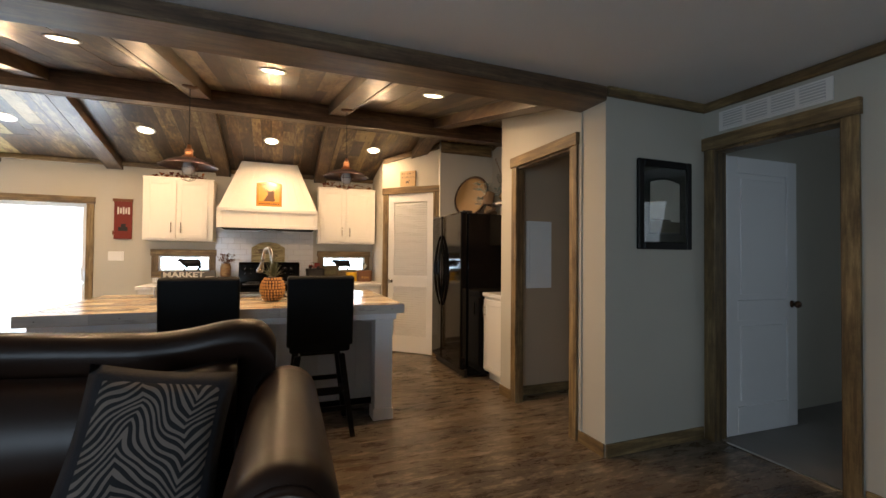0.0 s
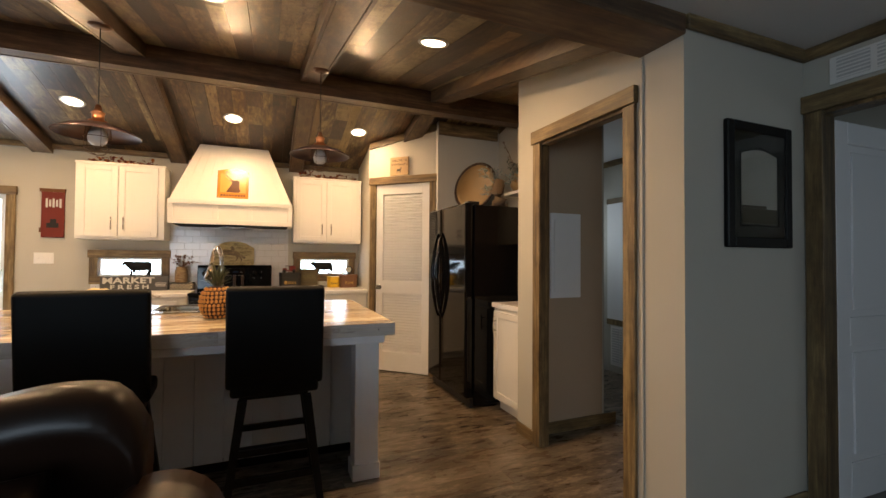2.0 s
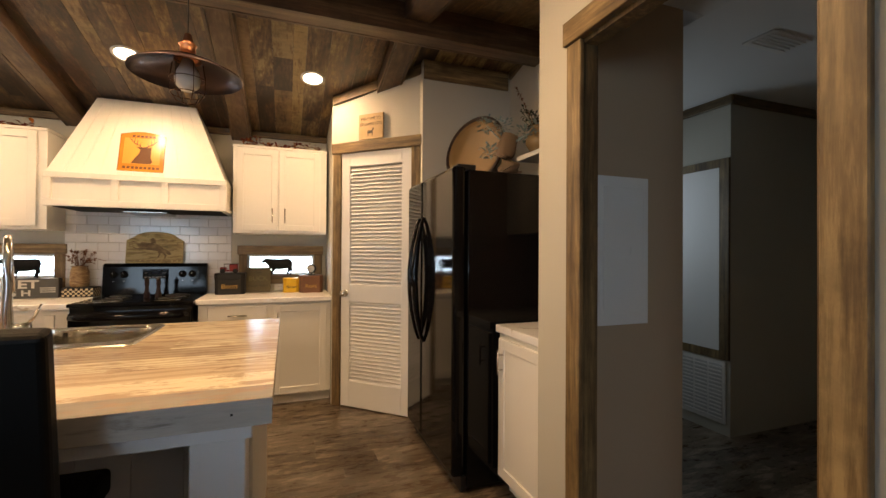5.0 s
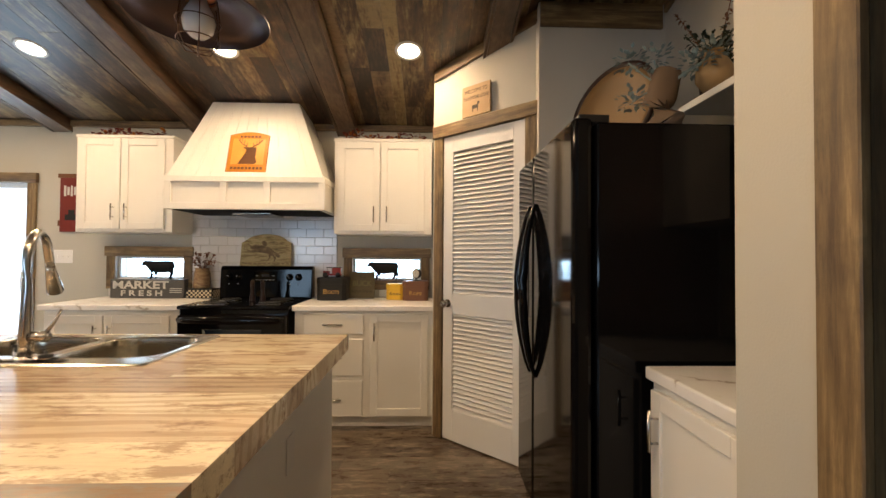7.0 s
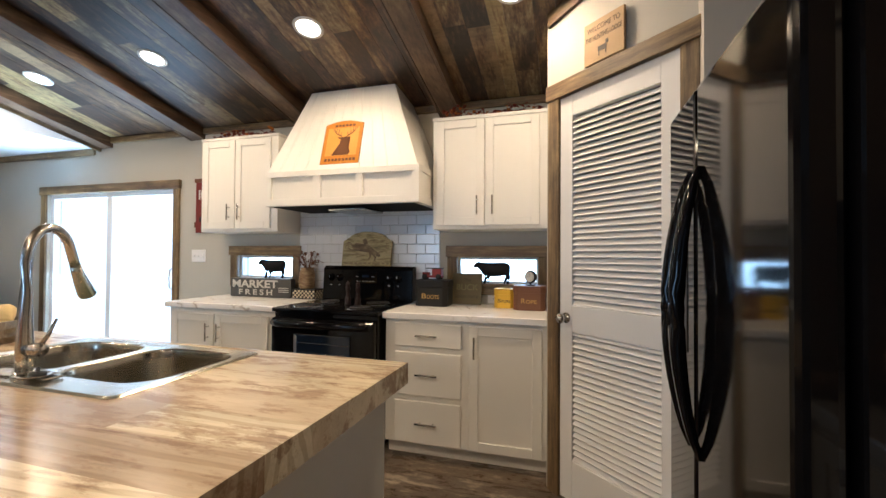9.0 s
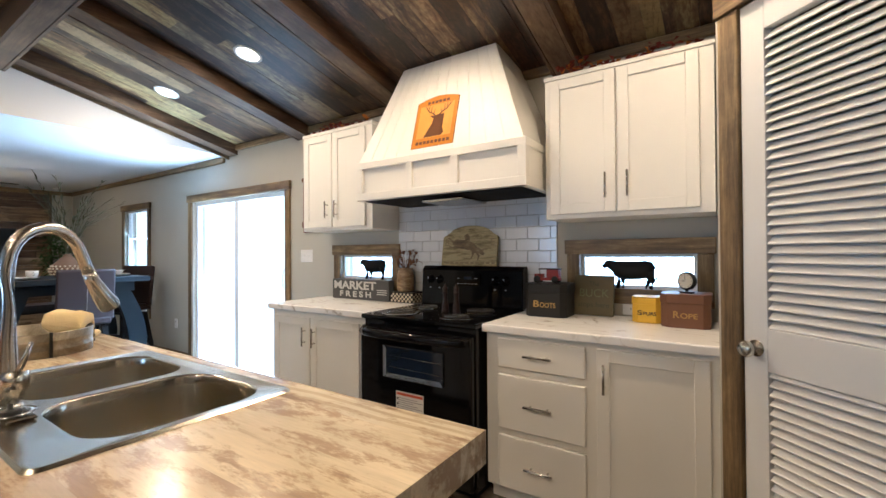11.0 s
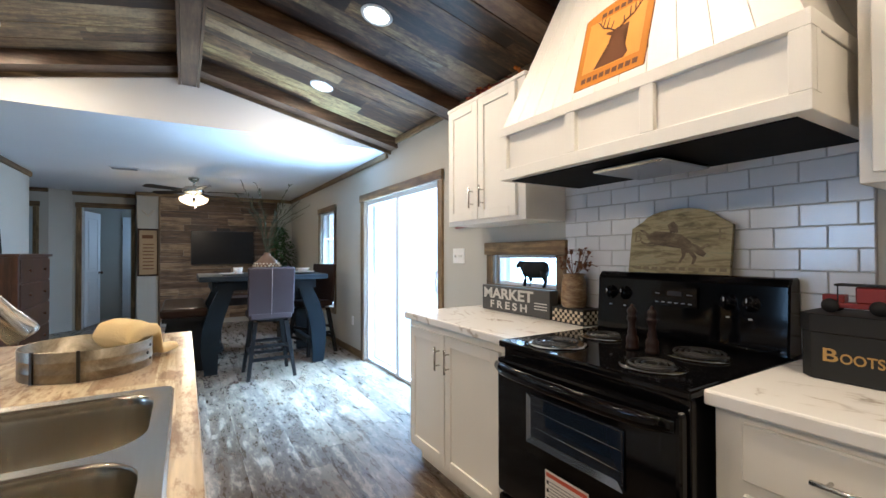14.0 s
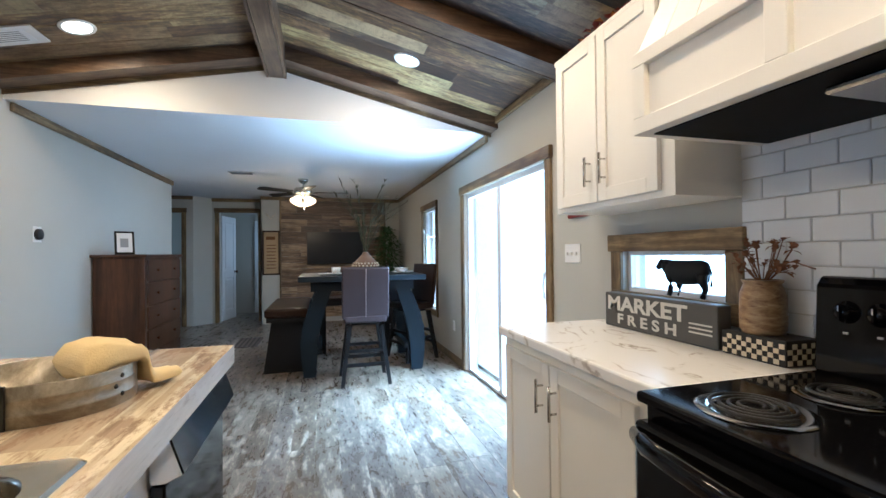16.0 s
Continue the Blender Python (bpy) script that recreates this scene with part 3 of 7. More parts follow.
crown("trim_crown", "x", HY, -1, GABLE + 0.0, 1.36, vault(HY) + 0.005, 0.06)
crown("trim_crown", "x", HY, -1, FAR_X + 0.001, GABLE - 0.061, DIN_Z)
crown("trim_crown", "x", LEFT_Y, 1, -6.55, GABLE - 0.061, DIN_Z)
crown("trim_crown", "x", 2.0, -1, EX + 0.001, 2.869, LIVE_Z)
crown("trim_crown", "y", 2.90, -1, -2.5, 1.999, LIVE_Z)
crown("trim_crown", "y", FAR_X, 1, 3.70, HY - 0.031, DIN_Z)
for bx in ((HY, "x", -1, -2.09, -1.5), (HY, "x", -1, -7.9, -4.03), (2.0, "x", -1, EX - 0.0, 2.88), (2.90, "y", -1, -2.5, 1.095), (EX, "y", -1, 2.0, 2.255), (EX, "y", -1, 3.175, 3.38),
           (3.26, "x", -1, 2.14, 2.82), (LEFT_Y, "x", 1, -6.55, -2.3)):
    f, ax, o, a, b = bx
    lo, hi = min(f, f + o * 0.014), max(f, f + o * 0.014)
    structure(block("baseboard", (a, b, lo, hi, 0, 0.085) if ax == "x" else (lo, hi, a, b, 0, 0.085), M["trim_" + ax], bevel=0.003, seg=1), "weathered brown wood baseboard")

# gable edge boards
for s in (0, 1):
    y0, y1 = ((2.7, RIDGE_Y - 0.076), (RIDGE_Y + 0.076, HY - 0.002))[s]
    structure(prism("trim_gable", [(y0, vault(y0) - 0.13), (y1, vault(y1) - 0.13), (y1, vault(y1) - 0.05), (y0, vault(y0) - 0.05)], 0.02, M["trim_y"], plane="yz", at=GABLE - 0.005), "thin weathered wood edge board")
structure(prism("trim_vault_wall", [(3.4, vault(3.4) - 0.06), (RIDGE_Y, RIDGE_Z - 0.06), (4.88, vault(4.88) - 0.06), (4.88, vault(4.88)), (RIDGE_Y, RIDGE_Z), (3.4, vault(3.4))], 0.02, M["trim_y"], plane="yz", at=2.679), "weathered wood board along the vault over the refrigerator")
structure(block("trim_soffit", (1.955, 2.678, 4.882, 4.899, 2.617, vault(4.9) - 0.002), M["trim_x"], bevel=0.003, seg=1), "dark weathered wood board at the top of the pantry side wall")


# sliding door and windows with vinyl frames
def window(name, x0, x1, z0, z1, label, mid=False, mullion=None, door=False):
    t = structure(new(name), label)
    y0, y1, w = HY + 0.03, HY + 0.09, 0.05 if door else 0.022
    for nm, b in (("frame_side", (x0, x0 + w, y0, y1, z0, z1)), ("frame_side", (x1 - w, x1, y0, y1, z0, z1)), ("frame_head", (x0 + w, x1 - w, y0, y1, z1 - w, z1)), ("frame_sill", (x0 + w, x1 - w, y0, y1, z0, z0 + (0.03 if door else w)))):
        block(nm, b, M["vinyl"], t, bevel=0.003, seg=1)
    if mid:
        xm = (x0 + x1) / 2
        block("meeting_stile", (xm - 0.035, xm + 0.035, y0 - 0.01, y1 + 0.01, z0 + 0.03, z1 - w), M["vinyl"], t, bevel=0.003, seg=1)
        tube("pull_handle", [(x1 - 0.035, y0, 0.92), (x1 - 0.035, y0 - 0.04, 0.95), (x1 - 0.035, y0 - 0.045, 1.03), (x1 - 0.035, y0 - 0.04, 1.11), (x1 - 0.035, y0, 1.14)], 0.009, M["vinyl"], t)
    g = block("pane", (x0 + w, x1 - w, HY + 0.055, HY + 0.06, z0 + w, z1 - w), M["glass"], t)
    g.visible_shadow = False
    return t


M["vinyl"] = paint("white_vinyl", (0.78, 0.78, 0.78), 0.35, 60, 0.02, 0.02)
M["glass"], _nt, _b = mat("clear_glass", 0.0, 0, (1, 1, 1))
_b.inputs["Transmission Weight"].default_value = 1.0
_b.inputs["IOR"].default_value = 1.45
window("door_1", *SLIDER, "white vinyl sliding glass door, closed, bright daylight behind", mid=True, door=True)
window("window_1", *WIN2, "tall narrow white vinyl window")
window("window_2", *WL, "low strip window above the counter")
window("window_3", *WR, "low strip window above the counter")


def panel_door(name, at, rz, w, h, label, hinge_side=1):
    """A two-panel white door leaf; local x along the leaf from the hinge, y through it."""
    t = tagged(new(name), label, "", "", "structure")
    t.matrix_world = pose(*at, 0, 0, rz)
    d = 0.035
    items = [(0, w, 0.011, d - 0.011, 0, h), (0, 0.11, 0, d, 0, h), (w - 0.11, w, 0, d, 0, h), (0.11, w - 0.11, 0, d, 0, 0.2), (0.11, w - 0.11, 0, d, h - 0.12, h), (0.11, w - 0.11, 0, d, 0.82, 0.97)]
    for z0, z1 in ((0.24, 0.78), (1.01, h - 0.16)):
        items.append((0.15, w - 0.15, 0.003, d - 0.003, z0, z1))
    boxes("leaf", items, M["door_white"], t, bevel=0.004)
    for s in (-1, 1):
        y = 0 if s < 0 else d
        k = lathe("knob", [(0.0, 0.06), (0.02, 0.058), (0.028, 0.045), (0.024, 0.03), (0.01, 0.025), (0.01, 0.004), (0.028, 0.003), (0.028, 0.0)], M["bronze"], t, n=16)
        k.matrix_basis = pose(w - 0.06, y, 0.93, 90 if s < 0 else -90)
    for z in (0.25, h - 0.25):
        block("hinge", (-0.012, 0.012, d, d + 0.008, z, z + 0.09), M["bronze"], t)
    return t


# bedroom door stands open into the room
panel_door("door_2", (3.03, 1.925, 0.012), -2, 0.75, 2.02, "white two-panel interior door, standing open")
structure(block("floor_bedroom", (2.96, 5.1, -2.5, 2.12, -0.003, 0.006), M["carpet"]), "grey carpet in the bedroom")
structure(block("threshold", (2.94, 2.965, 1.198, 1.922, -0.003, 0.008), M["nickel"]), "metal strip at the carpet edge")
structure(block("ceiling_bedroom", (3.02, 5.1, -2.5, 2.12, 2.401, 2.47), M["ceil_white"]), "flat white painted bedroom ceiling")

# ---- far end of the dining room ----
wall_run("wall_far_door", "y", -8.45, -0.1, 2.8, 3.70, 2.42, [(2.93, 3.60, 0, 2.08)], M["wall"], "grey painted wall with an open doorway")
structure(block("wall_step", (-8.45, FAR_X, 3.70, 3.72, 0, 2.42), M["wall"]), "short painted wall return")
wall_run("wall_hall_end", "y", -8.2, -0.1, 0.0, 2.55, 2.42, [(1.7, 2.37, 0, 2.05)], M["wall"], "grey painted hall wall with a doorway")
structure(prism("wall_angle", [(-8.2, 2.55), (-8.45, 2.80), (-8.55, 2.80), (-8.3, 2.50)], 2.42, M["wall"], plane="xy"), "short angled painted wall")
casing("trim_far_door", "y", -8.45, 1, 2.84, 3.69, 0, 2.165)
casing("trim_hall_door", "y", -8.2, 1, 1.62, 2.45, 0, 2.13)
structure(boxes("wall_far_rooms", [(-9.9, -9.8, 0, 6.4, 0, 2.5), (-9.8, -8.55, 4.2, 4.3, 0, 2.5), (-9.8, -8.3, 0.9, 1.0, 0, 2.5), (-8.3, -6.5, 0.0, 0.1, 0, 2.5), (-9.8, -8.3, 2.5, 2.6, 0, 2.5)], M["wall"]), "plain painted walls of the far rooms")
panel_door("door_3", (-8.57, 2.95, 0.012), 168, 0.62, 2.02, "white interior door, standing open")
panel_door("door_4", (-9.75, 3.35, 0.012), 90, 0.62, 2.02, "white interior door, closed, at the end of the hall")
crown("trim_crown", "y", -8.45, 1, 2.8, 3.70, DIN_Z)
crown("trim_crown", "y", -8.2, 1, 0.1, 2.55, DIN_Z)

# accent wall boards
acc = bpy.data.objects["wall_accent"]
rng = random.Random(8)
z = 0.09
meshes = {}
while z < DIN_Z - 0.07:
    h = 0.115
    y = 4.06 - rng.uniform(0, 0.5)
    while y < 5.96:
        ln = rng.choice((0.6, 0.8, 1.0, 1.2))
        a, b = max(y, 4.06), min(y + ln, 5.96)
        if b - a > 0.03:
            o = block("board", (FAR_X + 0.001, FAR_X + 0.014 + rng.uniform(0, 0.004), a + 0.001, b - 0.001, z, min(z + h, DIN_Z - 0.065) - 0.002), M["accent"], acc)
        y += ln
    z += h
structure(boxes("trim_accent", [(FAR_X, FAR_X + 0.03, 4.03, 4.06, 0, DIN_Z - 0.065), (FAR_X, FAR_X + 0.03, 5.96, 5.99, 0, DIN_Z - 0.065)], M["trim_z"]), "weathered wood edge strip")


# ---- cabinets ----
def handle(parent, x, y, z, length=0.13, vertical=True):
    """A bar pull at the face y, standing towards -y."""
    bm = bmesh.new()
    h = length / 2
    if vertical:
        tube_into(bm, [(x, y - 0.03, z - h), (x, y - 0.03, z + h)], 0.006, 10)
        for s in (-1, 1):
            tube_into(bm, [(x, y, z + s * h * 0.6), (x, y - 0.03, z + s * h * 0.6)], 0.0045, 8)
    else:
        tube_into(bm, [(x - h, y - 0.03, z), (x + h, y - 0.03, z)], 0.006, 10)
        for s in (-1, 1):
            tube_into(bm, [(x + s * h * 0.6, y, z), (x + s * h * 0.6, y - 0.03, z)], 0.0045, 8)
    return part("handle", bm, M["nickel"], parent, "brushed nickel bar handle", smooth=True)


def shaker(t, x0, x1, z0, z1, y=0.0, hx=None, hz=None, rail=0.055, name="door"):
    """A shaker door whose front is at y - 0.02."""
    d = block(name, (x0, x1, y - 0.02, y - 0.001, z0, z1), M["white"], t)
    bm = bmesh.new()
    cube_into(bm, x0, x0 + rail, y - 0.02, y - 0.001, z0, z1)
    cube_into(bm, x1 - rail, x1, y - 0.02, y - 0.001, z0, z1)
    cube_into(bm, x0 + rail, x1 - rail, y - 0.02, y - 0.001, z0, z0 + rail)
    cube_into(bm, x0 + rail, x1 - rail, y - 0.02, y - 0.001, z1 - rail, z1)
    bevelled(bm, 0.002, 1)
    cube_into(bm, x0 + rail, x1 - rail, y - 0.011, y - 0.001, z0 + rail, z1 - rail)
    bmesh.ops.recalc_face_normals(bm, faces=bm.faces[:])
    bm.to_mesh(d.data)
    bm.free()
    if hx is not None:
        handle(d, hx, y - 0.02, hz)
    return d


def drawer(t, x0, x1, z0, z1, y=0.0):
    d = block("drawer", (x0, x1, y - 0.02, y - 0.001, z0, z1), M["white"], t, bevel=0.004, seg=1)
    handle(d, (x0 + x1) / 2, y - 0.02, (z0 + z1) / 2, 0.14, False)


# left base unit (origin at its front left foot)
t = thing("base_cabinet", (-1.47, 5.64, 0), 0, "white shaker base cabinet with two doors under marble-look counter", "cabinet")
boxes("body", [(0, 0.985, 0, 0.62, 0.09, 0.868), (0.03, 0.96, 0.06, 0.62, 0, 0.09)], M["white"], t, bevel=0.002)
shaker(t, 0.035, 0.43, 0.12, 0.83, 0, 0.385, 0.70)
shaker(t, 0.44, 0.90, 0.12, 0.83, 0, 0.485, 0.70)
# right base unit
t = thing("base_cabinet", (0.33, 5.64, 0), 0, "white base cabinet with three drawers under a marble-look counter", "cabinet")
boxes("body", [(0, 1.02, 0, 0.62, 0.09, 0.868), (0.0, 1.02, 0.06, 0.62, 0, 0.09)], M["white"], t, bevel=0.002)
drawer(t, 0.07, 0.505, 0.70, 0.845)
drawer(t, 0.07, 0.505, 0.395, 0.665)
drawer(t, 0.07, 0.505, 0.10, 0.36)
shaker(t, 0.555, 0.985, 0.10, 0.845, 0, 0.59, 0.72)


def marble():
    m, nt, b = mat("marble_laminate", 0.22)
    v = coords(nt, (1, 1.6, 1))
    warp = node(nt, "ShaderNodeTexNoise", {"Vector": v, "Scale": 2.2, "Detail": 6.0})
    add = node(nt, "ShaderNodeVectorMath", {0: v, 1: warp.outputs[1]}, operation="ADD")
    vein = node(nt, "ShaderNodeTexWave", {"Vector": add.outputs[0], "Scale": 2.6, "Distortion": 3.2, "Detail": 5.0, "Detail Scale": 2.2}, wave_type="BANDS", bands_direction="DIAGONAL")
    c = ramp(nt, vein.outputs[1], [(0.0, (0.44, 0.40, 0.36)), (0.035, (0.66, 0.63, 0.59)), (0.12, (0.79, 0.77, 0.75)), (1.0, (0.82, 0.81, 0.80))])
    gap = node(nt, "ShaderNodeTexNoise", {"Vector": v, "Scale": 4.5, "Detail": 3.0}).outputs[0]
    show = node(nt, "ShaderNodeMapRange", {"Value": gap, "From Min": 0.47, "From Max": 0.62}).outputs[0]
    c = node(nt, "ShaderNodeMix", {0: show, 6: (0.81, 0.80, 0.785, 1), 7: c}, data_type="RGBA").outputs[2]
    nt.links.new(c, b.inputs["Base Color"])
    return m


M["marble"] = marble()
tagged(block("countertop", (-1.497, -0.477, 5.61, HY - 0.002, 0.868, 0.91), M["marble"], bevel=0.006), "marble-look laminate countertop on the base cabinet", "countertop", "countertops")
tagged(block("countertop", (0.315, 1.358, 5.61, HY - 0.002, 0.868, 0.91), M["marble"], bevel=0.006), "marble-look laminate countertop on the drawer cabinet", "countertop", "countertops")

for ct, x0, x1 in ((bpy.data.objects["countertop"], -1.497, -0.477), (bpy.data.objects["countertop.001"], 0.315, 1.358)):
    block("edge_band", (x0 + 0.003, x1 - 0.003, 5.6085, 5.6098, 0.8745, 0.9035), M["marble"], ct)


def wall_cabinet(x0, x1, label):
    t = thing("wall_cabinet", (x0, 5.96, 1.455), 0, label, "cabinet", "wall cabinets")
    w = x1 - x0
    boxes("body", [(0, w, 0, HY - 5.962, 0.0, 0.764), (-0.006, w + 0.004, -0.006, HY - 5.962, 0.765, 0.787)], M["white"], t, bevel=0.002)
    c = w * 0.47
    shaker(t, 0.03, c - 0.004, 0.025, 0.755, 0, c - 0.05, 0.16)
    shaker(t, c + 0.004, w - 0.06, 0.025, 0.755, 0, c + 0.055, 0.16)


wall_cabinet(-1.523, -0.76, "white shaker wall cabinet with two doors beside the range hood")
wall_cabinet(0.539, 1.335, "white shaker wall cabinet with two doors beside the pantry")

# ---- range hood ----
M["insert_black"] = paint("matt_black_metal", (0.004, 0.004, 0.004), 0.7, 60, 0.02, 0.1, 0.15)
hood = thing("range_hood", (-0.09, HY, 1.625), 0, "white board-clad range hood tapering up to the ceiling", "range hood")
hy = 5.735 - HY
pb = block("panelled_band", (-0.60, 0.60, hy + 0.02, -0.002, 0.018, 0.235), M["white"], hood, bevel=0.002)
for z0, z1 in ((0.0, 0.05), (0.21, 0.255)):
    block("band_rail", (-0.605, 0.605, hy, -0.002, z0, z1), M["white"], pb, bevel=0.002, seg=1)
for x0, x1 in ((-0.605, -0.555), (-0.19, -0.14), (0.14, 0.19), (0.555, 0.605)):
    block("band_stile", (x0, x1, hy, hy + 0.03, 0.0502, 0.2098), M["white"], pb, bevel=0.002, seg=1)
for y0, y1 in ((hy + 0.031, hy + 0.06), (-0.06, -0.002)):
    block("band_stile", (-0.605, -0.595, y0, y1, 0.0502, 0.2098), M["white"], pb)
    block("band_stile", (0.595, 0.605, y0, y1, 0.0502, 0.2098), M["white"], pb)
zt = 0.885
ty = 5.93 - HY
lo = [(-0.59, hy + 0.015), (0.59, hy + 0.015), (0.59, -0.002), (-0.59, -0.002)]
hi = [(-0.345, ty), (0.345, ty), (0.345, -0.002), (-0.345, -0.002)]
bm = bmesh.new()
a = [bm.verts.new((x, y, 0.25)) for x, y in lo]
b = [bm.verts.new((x, y, zt)) for x, y in hi]
bm.faces.new(b)
for i in range(4):
    bm.faces.new((a[i], a[(i + 1) % 4], b[(i + 1) % 4], b[i]))
part("hood_core", bm, M["white"], hood)
for k in range(11):     # tongue-and-groove boards on the sloping front
    u0, u1 = k / 11, (k + 1) / 11
    bm = bmesh.new()
    q = []
    for d in (0.0, -0.006):
        for u, zz in ((u0, 0), (u1, 0), (u1, 1), (u0, 1)):
            xl = (-0.59 + 1.18 * u) if zz == 0 else (-0.345 + 0.69 * u)
            e = 0.0016 if u == u0 else -0.0016
            q.append(bm.verts.new((xl + e, (hy + 0.015 if zz == 0 else ty) + d, 0.256 if zz == 0 else zt)))
    for f in ((0, 1, 2, 3), (7, 6, 5, 4), (0, 4, 5, 1), (1, 5, 6, 2), (2, 6, 7, 3), (3, 7, 4, 0)):
        bm.faces.new([q[i] for i in f])
    part("front_board", bm, M["white"], hood)
boxes("insert", [(-0.56, 0.56, hy + 0.04, -0.03, -0.004, 0.015)], M["insert_black"], hood, "black metal vent insert")
boxes("filter", [(-0.14, 0.16, hy + 0.1, -0.12, -0.03, -0.012)], M["steel"], hood, "grey lamp cover under the hood", bevel=0.006)

# ---- backsplash of subway tiles ----
M["grout"] = paint("grout", (0.50, 0.49, 0.48), 0.8, 200, 0.2, 0.05)
M["tile"] = paint("white_tile", (0.70, 0.71, 0.73), 0.13, 30, 0.03, 0.02)
bs = structure(block("wall_backsplash", (-0.765, 0.50, HY - 0.006, HY - 0.001, 0.90, 1.64), M["grout"]), "white subway tile backsplash behind the range")
tile_mesh = {}
row, z = 0, 0.905
while z < 1.63:
    x = -0.763 - (0.076 if row % 2 else 0)
    while x < 0.498:
        a, b = max(x, -0.763), min(x + 0.15, 0.498)
        if b - a > 0.01:
            key = round(b - a, 3)
            if key not in tile_mesh:
                o = block("tile", (0, key, -0.007, 0, 0, 0.073), M["tile"], bs, bevel=0.0025, seg=1)
                tile_mesh[key] = o.data
            else:
                o = new("tile", tile_mesh[key])
                o.parent = bs
            o.location = (a, HY - 0.006, z)
        x += 0.153
    z += 0.0765
    row += 1

# ---- range ----
rg = thing("electric_range", (-0.08, 5.57, 0), 0, "black electric coil range with an oven window", "stove")
block("body", (-0.385, 0.385, 0.0, 0.66, 0.05, 0.885), M["black"], rg, bevel=0.004)
block("cooktop", (-0.395, 0.395, -0.025, 0.62, 0.885, 0.913), M["black"], rg, "glossy black enamel cooktop", bevel=0.008, seg=2)
block("feet", (-0.36, 0.36, 0.04, 0.6, 0.0, 0.05), M["black_soft"], rg)
bm = bmesh.new()
cube_into(bm, -0.38, 0.38, -0.045, -0.002, 0.31, 0.85)
bevelled(bm, 0.012, 2)
od = part("oven_door", bm, M["black"], rg, "glossy black oven door")
M["oven_glass"] = paint("dark_oven_glass", (0.008, 0.014, 0.028), 0.04, 10, 0.0, 0.1)
M["bevel_glass"] = paint("silvery_bevel", (0.20, 0.22, 0.25), 0.12, 10, 0.0, 0.1)
M["bevel_glass"].node_tree.nodes["Principled BSDF"].inputs["Metallic"].default_value = 0.8
WX0, WX1, WZ0, WZ1 = -0.195, 0.215, 0.572, 0.752
block("window", (WX0, WX1, -0.0465, -0.0445, WZ0, WZ1), M["oven_glass"], od, "dark glass oven window")
bm = bmesh.new()     # sloping bevel round the glass
for (ax_, az_), (bx_, bz_), (ix_, iz_) in (((WX0, WZ0), (WX1, WZ0), (0, 1)), ((WX1, WZ0), (WX1, WZ1), (-1, 0)), ((WX1, WZ1), (WX0, WZ1), (0, -1)), ((WX0, WZ1), (WX0, WZ0), (1, 0))):
    w_ = 0.024 if iz_ == 1 else 0.016 if ix_ == 1 else 0.007
    vs = [bm.verts.new(p) for p in ((ax_, -0.0535, az_), (bx_, -0.0535, bz_), (bx_ + (ix_ - (1 if bx_ > ax_ else -1 if bx_ < ax_ else 0)) * w_, -0.0468, bz_ + (iz_ - (1 if bz_ > az_ else -1 if bz_ < az_ else 0)) * w_), (ax_ + (ix_ + (1 if bx_ > ax_ else -1 if bx_ < ax_ else 0)) * w_, -0.0468, az_ + (iz_ + (1 if bz_ > az_ else -1 if bz_ < az_ else 0)) * w_))]
    bm.faces.new(vs)
part("window_bevel", bm, M["bevel_glass"], od, "bright bevelled metal edge of the oven window")
for z_ in (0.628, 0.69):
    tube("rack_wire", [(WX0 + 0.03, -0.0472, z_ + 0.006), (WX1 - 0.012, -0.0472, z_)], 0.0012, M["steel"], od, n=5)
bar = [(-0.37 + 0.74 * i / 12, -0.052 - 0.045 * math.sin(math.pi * i / 12) ** 0.5, 0.818) for i in range(13)]
bm = bmesh.new()
tube_into(bm, bar, [0.012] + [0.017] * 11 + [0.012], 12)
for v in bm.verts:
    v.co.z = 0.818 + (v.co.z - 0.818) * 1.5
part("oven_handle", bm, M["black"], od, "thick bowed glossy black handle", smooth=True)
dr = block("bottom_drawer", (-0.38, 0.38, -0.04, -0.002, 0.06, 0.295), M["black"], rg, bevel=0.012)
boxes("drawer_pull", [(-0.3, 0.3, -0.052, -0.04, 0.255, 0.285)], M["black"], dr, bevel=0.004)
M["paper"] = paint("paper_label", (0.65, 0.63, 0.60), 0.6, 50, 0.02, 0.05)
M["label_red"] = paint("label_red", (0.45, 0.07, 0.03), 0.6, 50, 0.02, 0.05)
M["print_grey"] = paint("printed_grey", (0.30, 0.30, 0.30), 0.7, 50, 0.02, 0.05)
st = block("sticker", (-0.105, 0.085, -0.0465, -0.0452, 0.372, 0.505), M["paper"], od, "white paper care label with a red band")
boxes("printed_lines", [(-0.09, 0.075 - 0.03 * (k % 3), -0.0472, -0.0464, 0.386 + 0.0115 * k, 0.390 + 0.0115 * k) for k in range(8)], M["print_grey"], st)
boxes("label_band", [(-0.10, 0.08, -0.0474, -0.0464, 0.484, 0.498)], M["label_red"], st)
boxes("label_icons", [(-0.098, -0.088, -0.0474, -0.0464, z_, z_ + 0.012) for z_ in (0.40, 0.43, 0.458)], M["black_soft"], st)
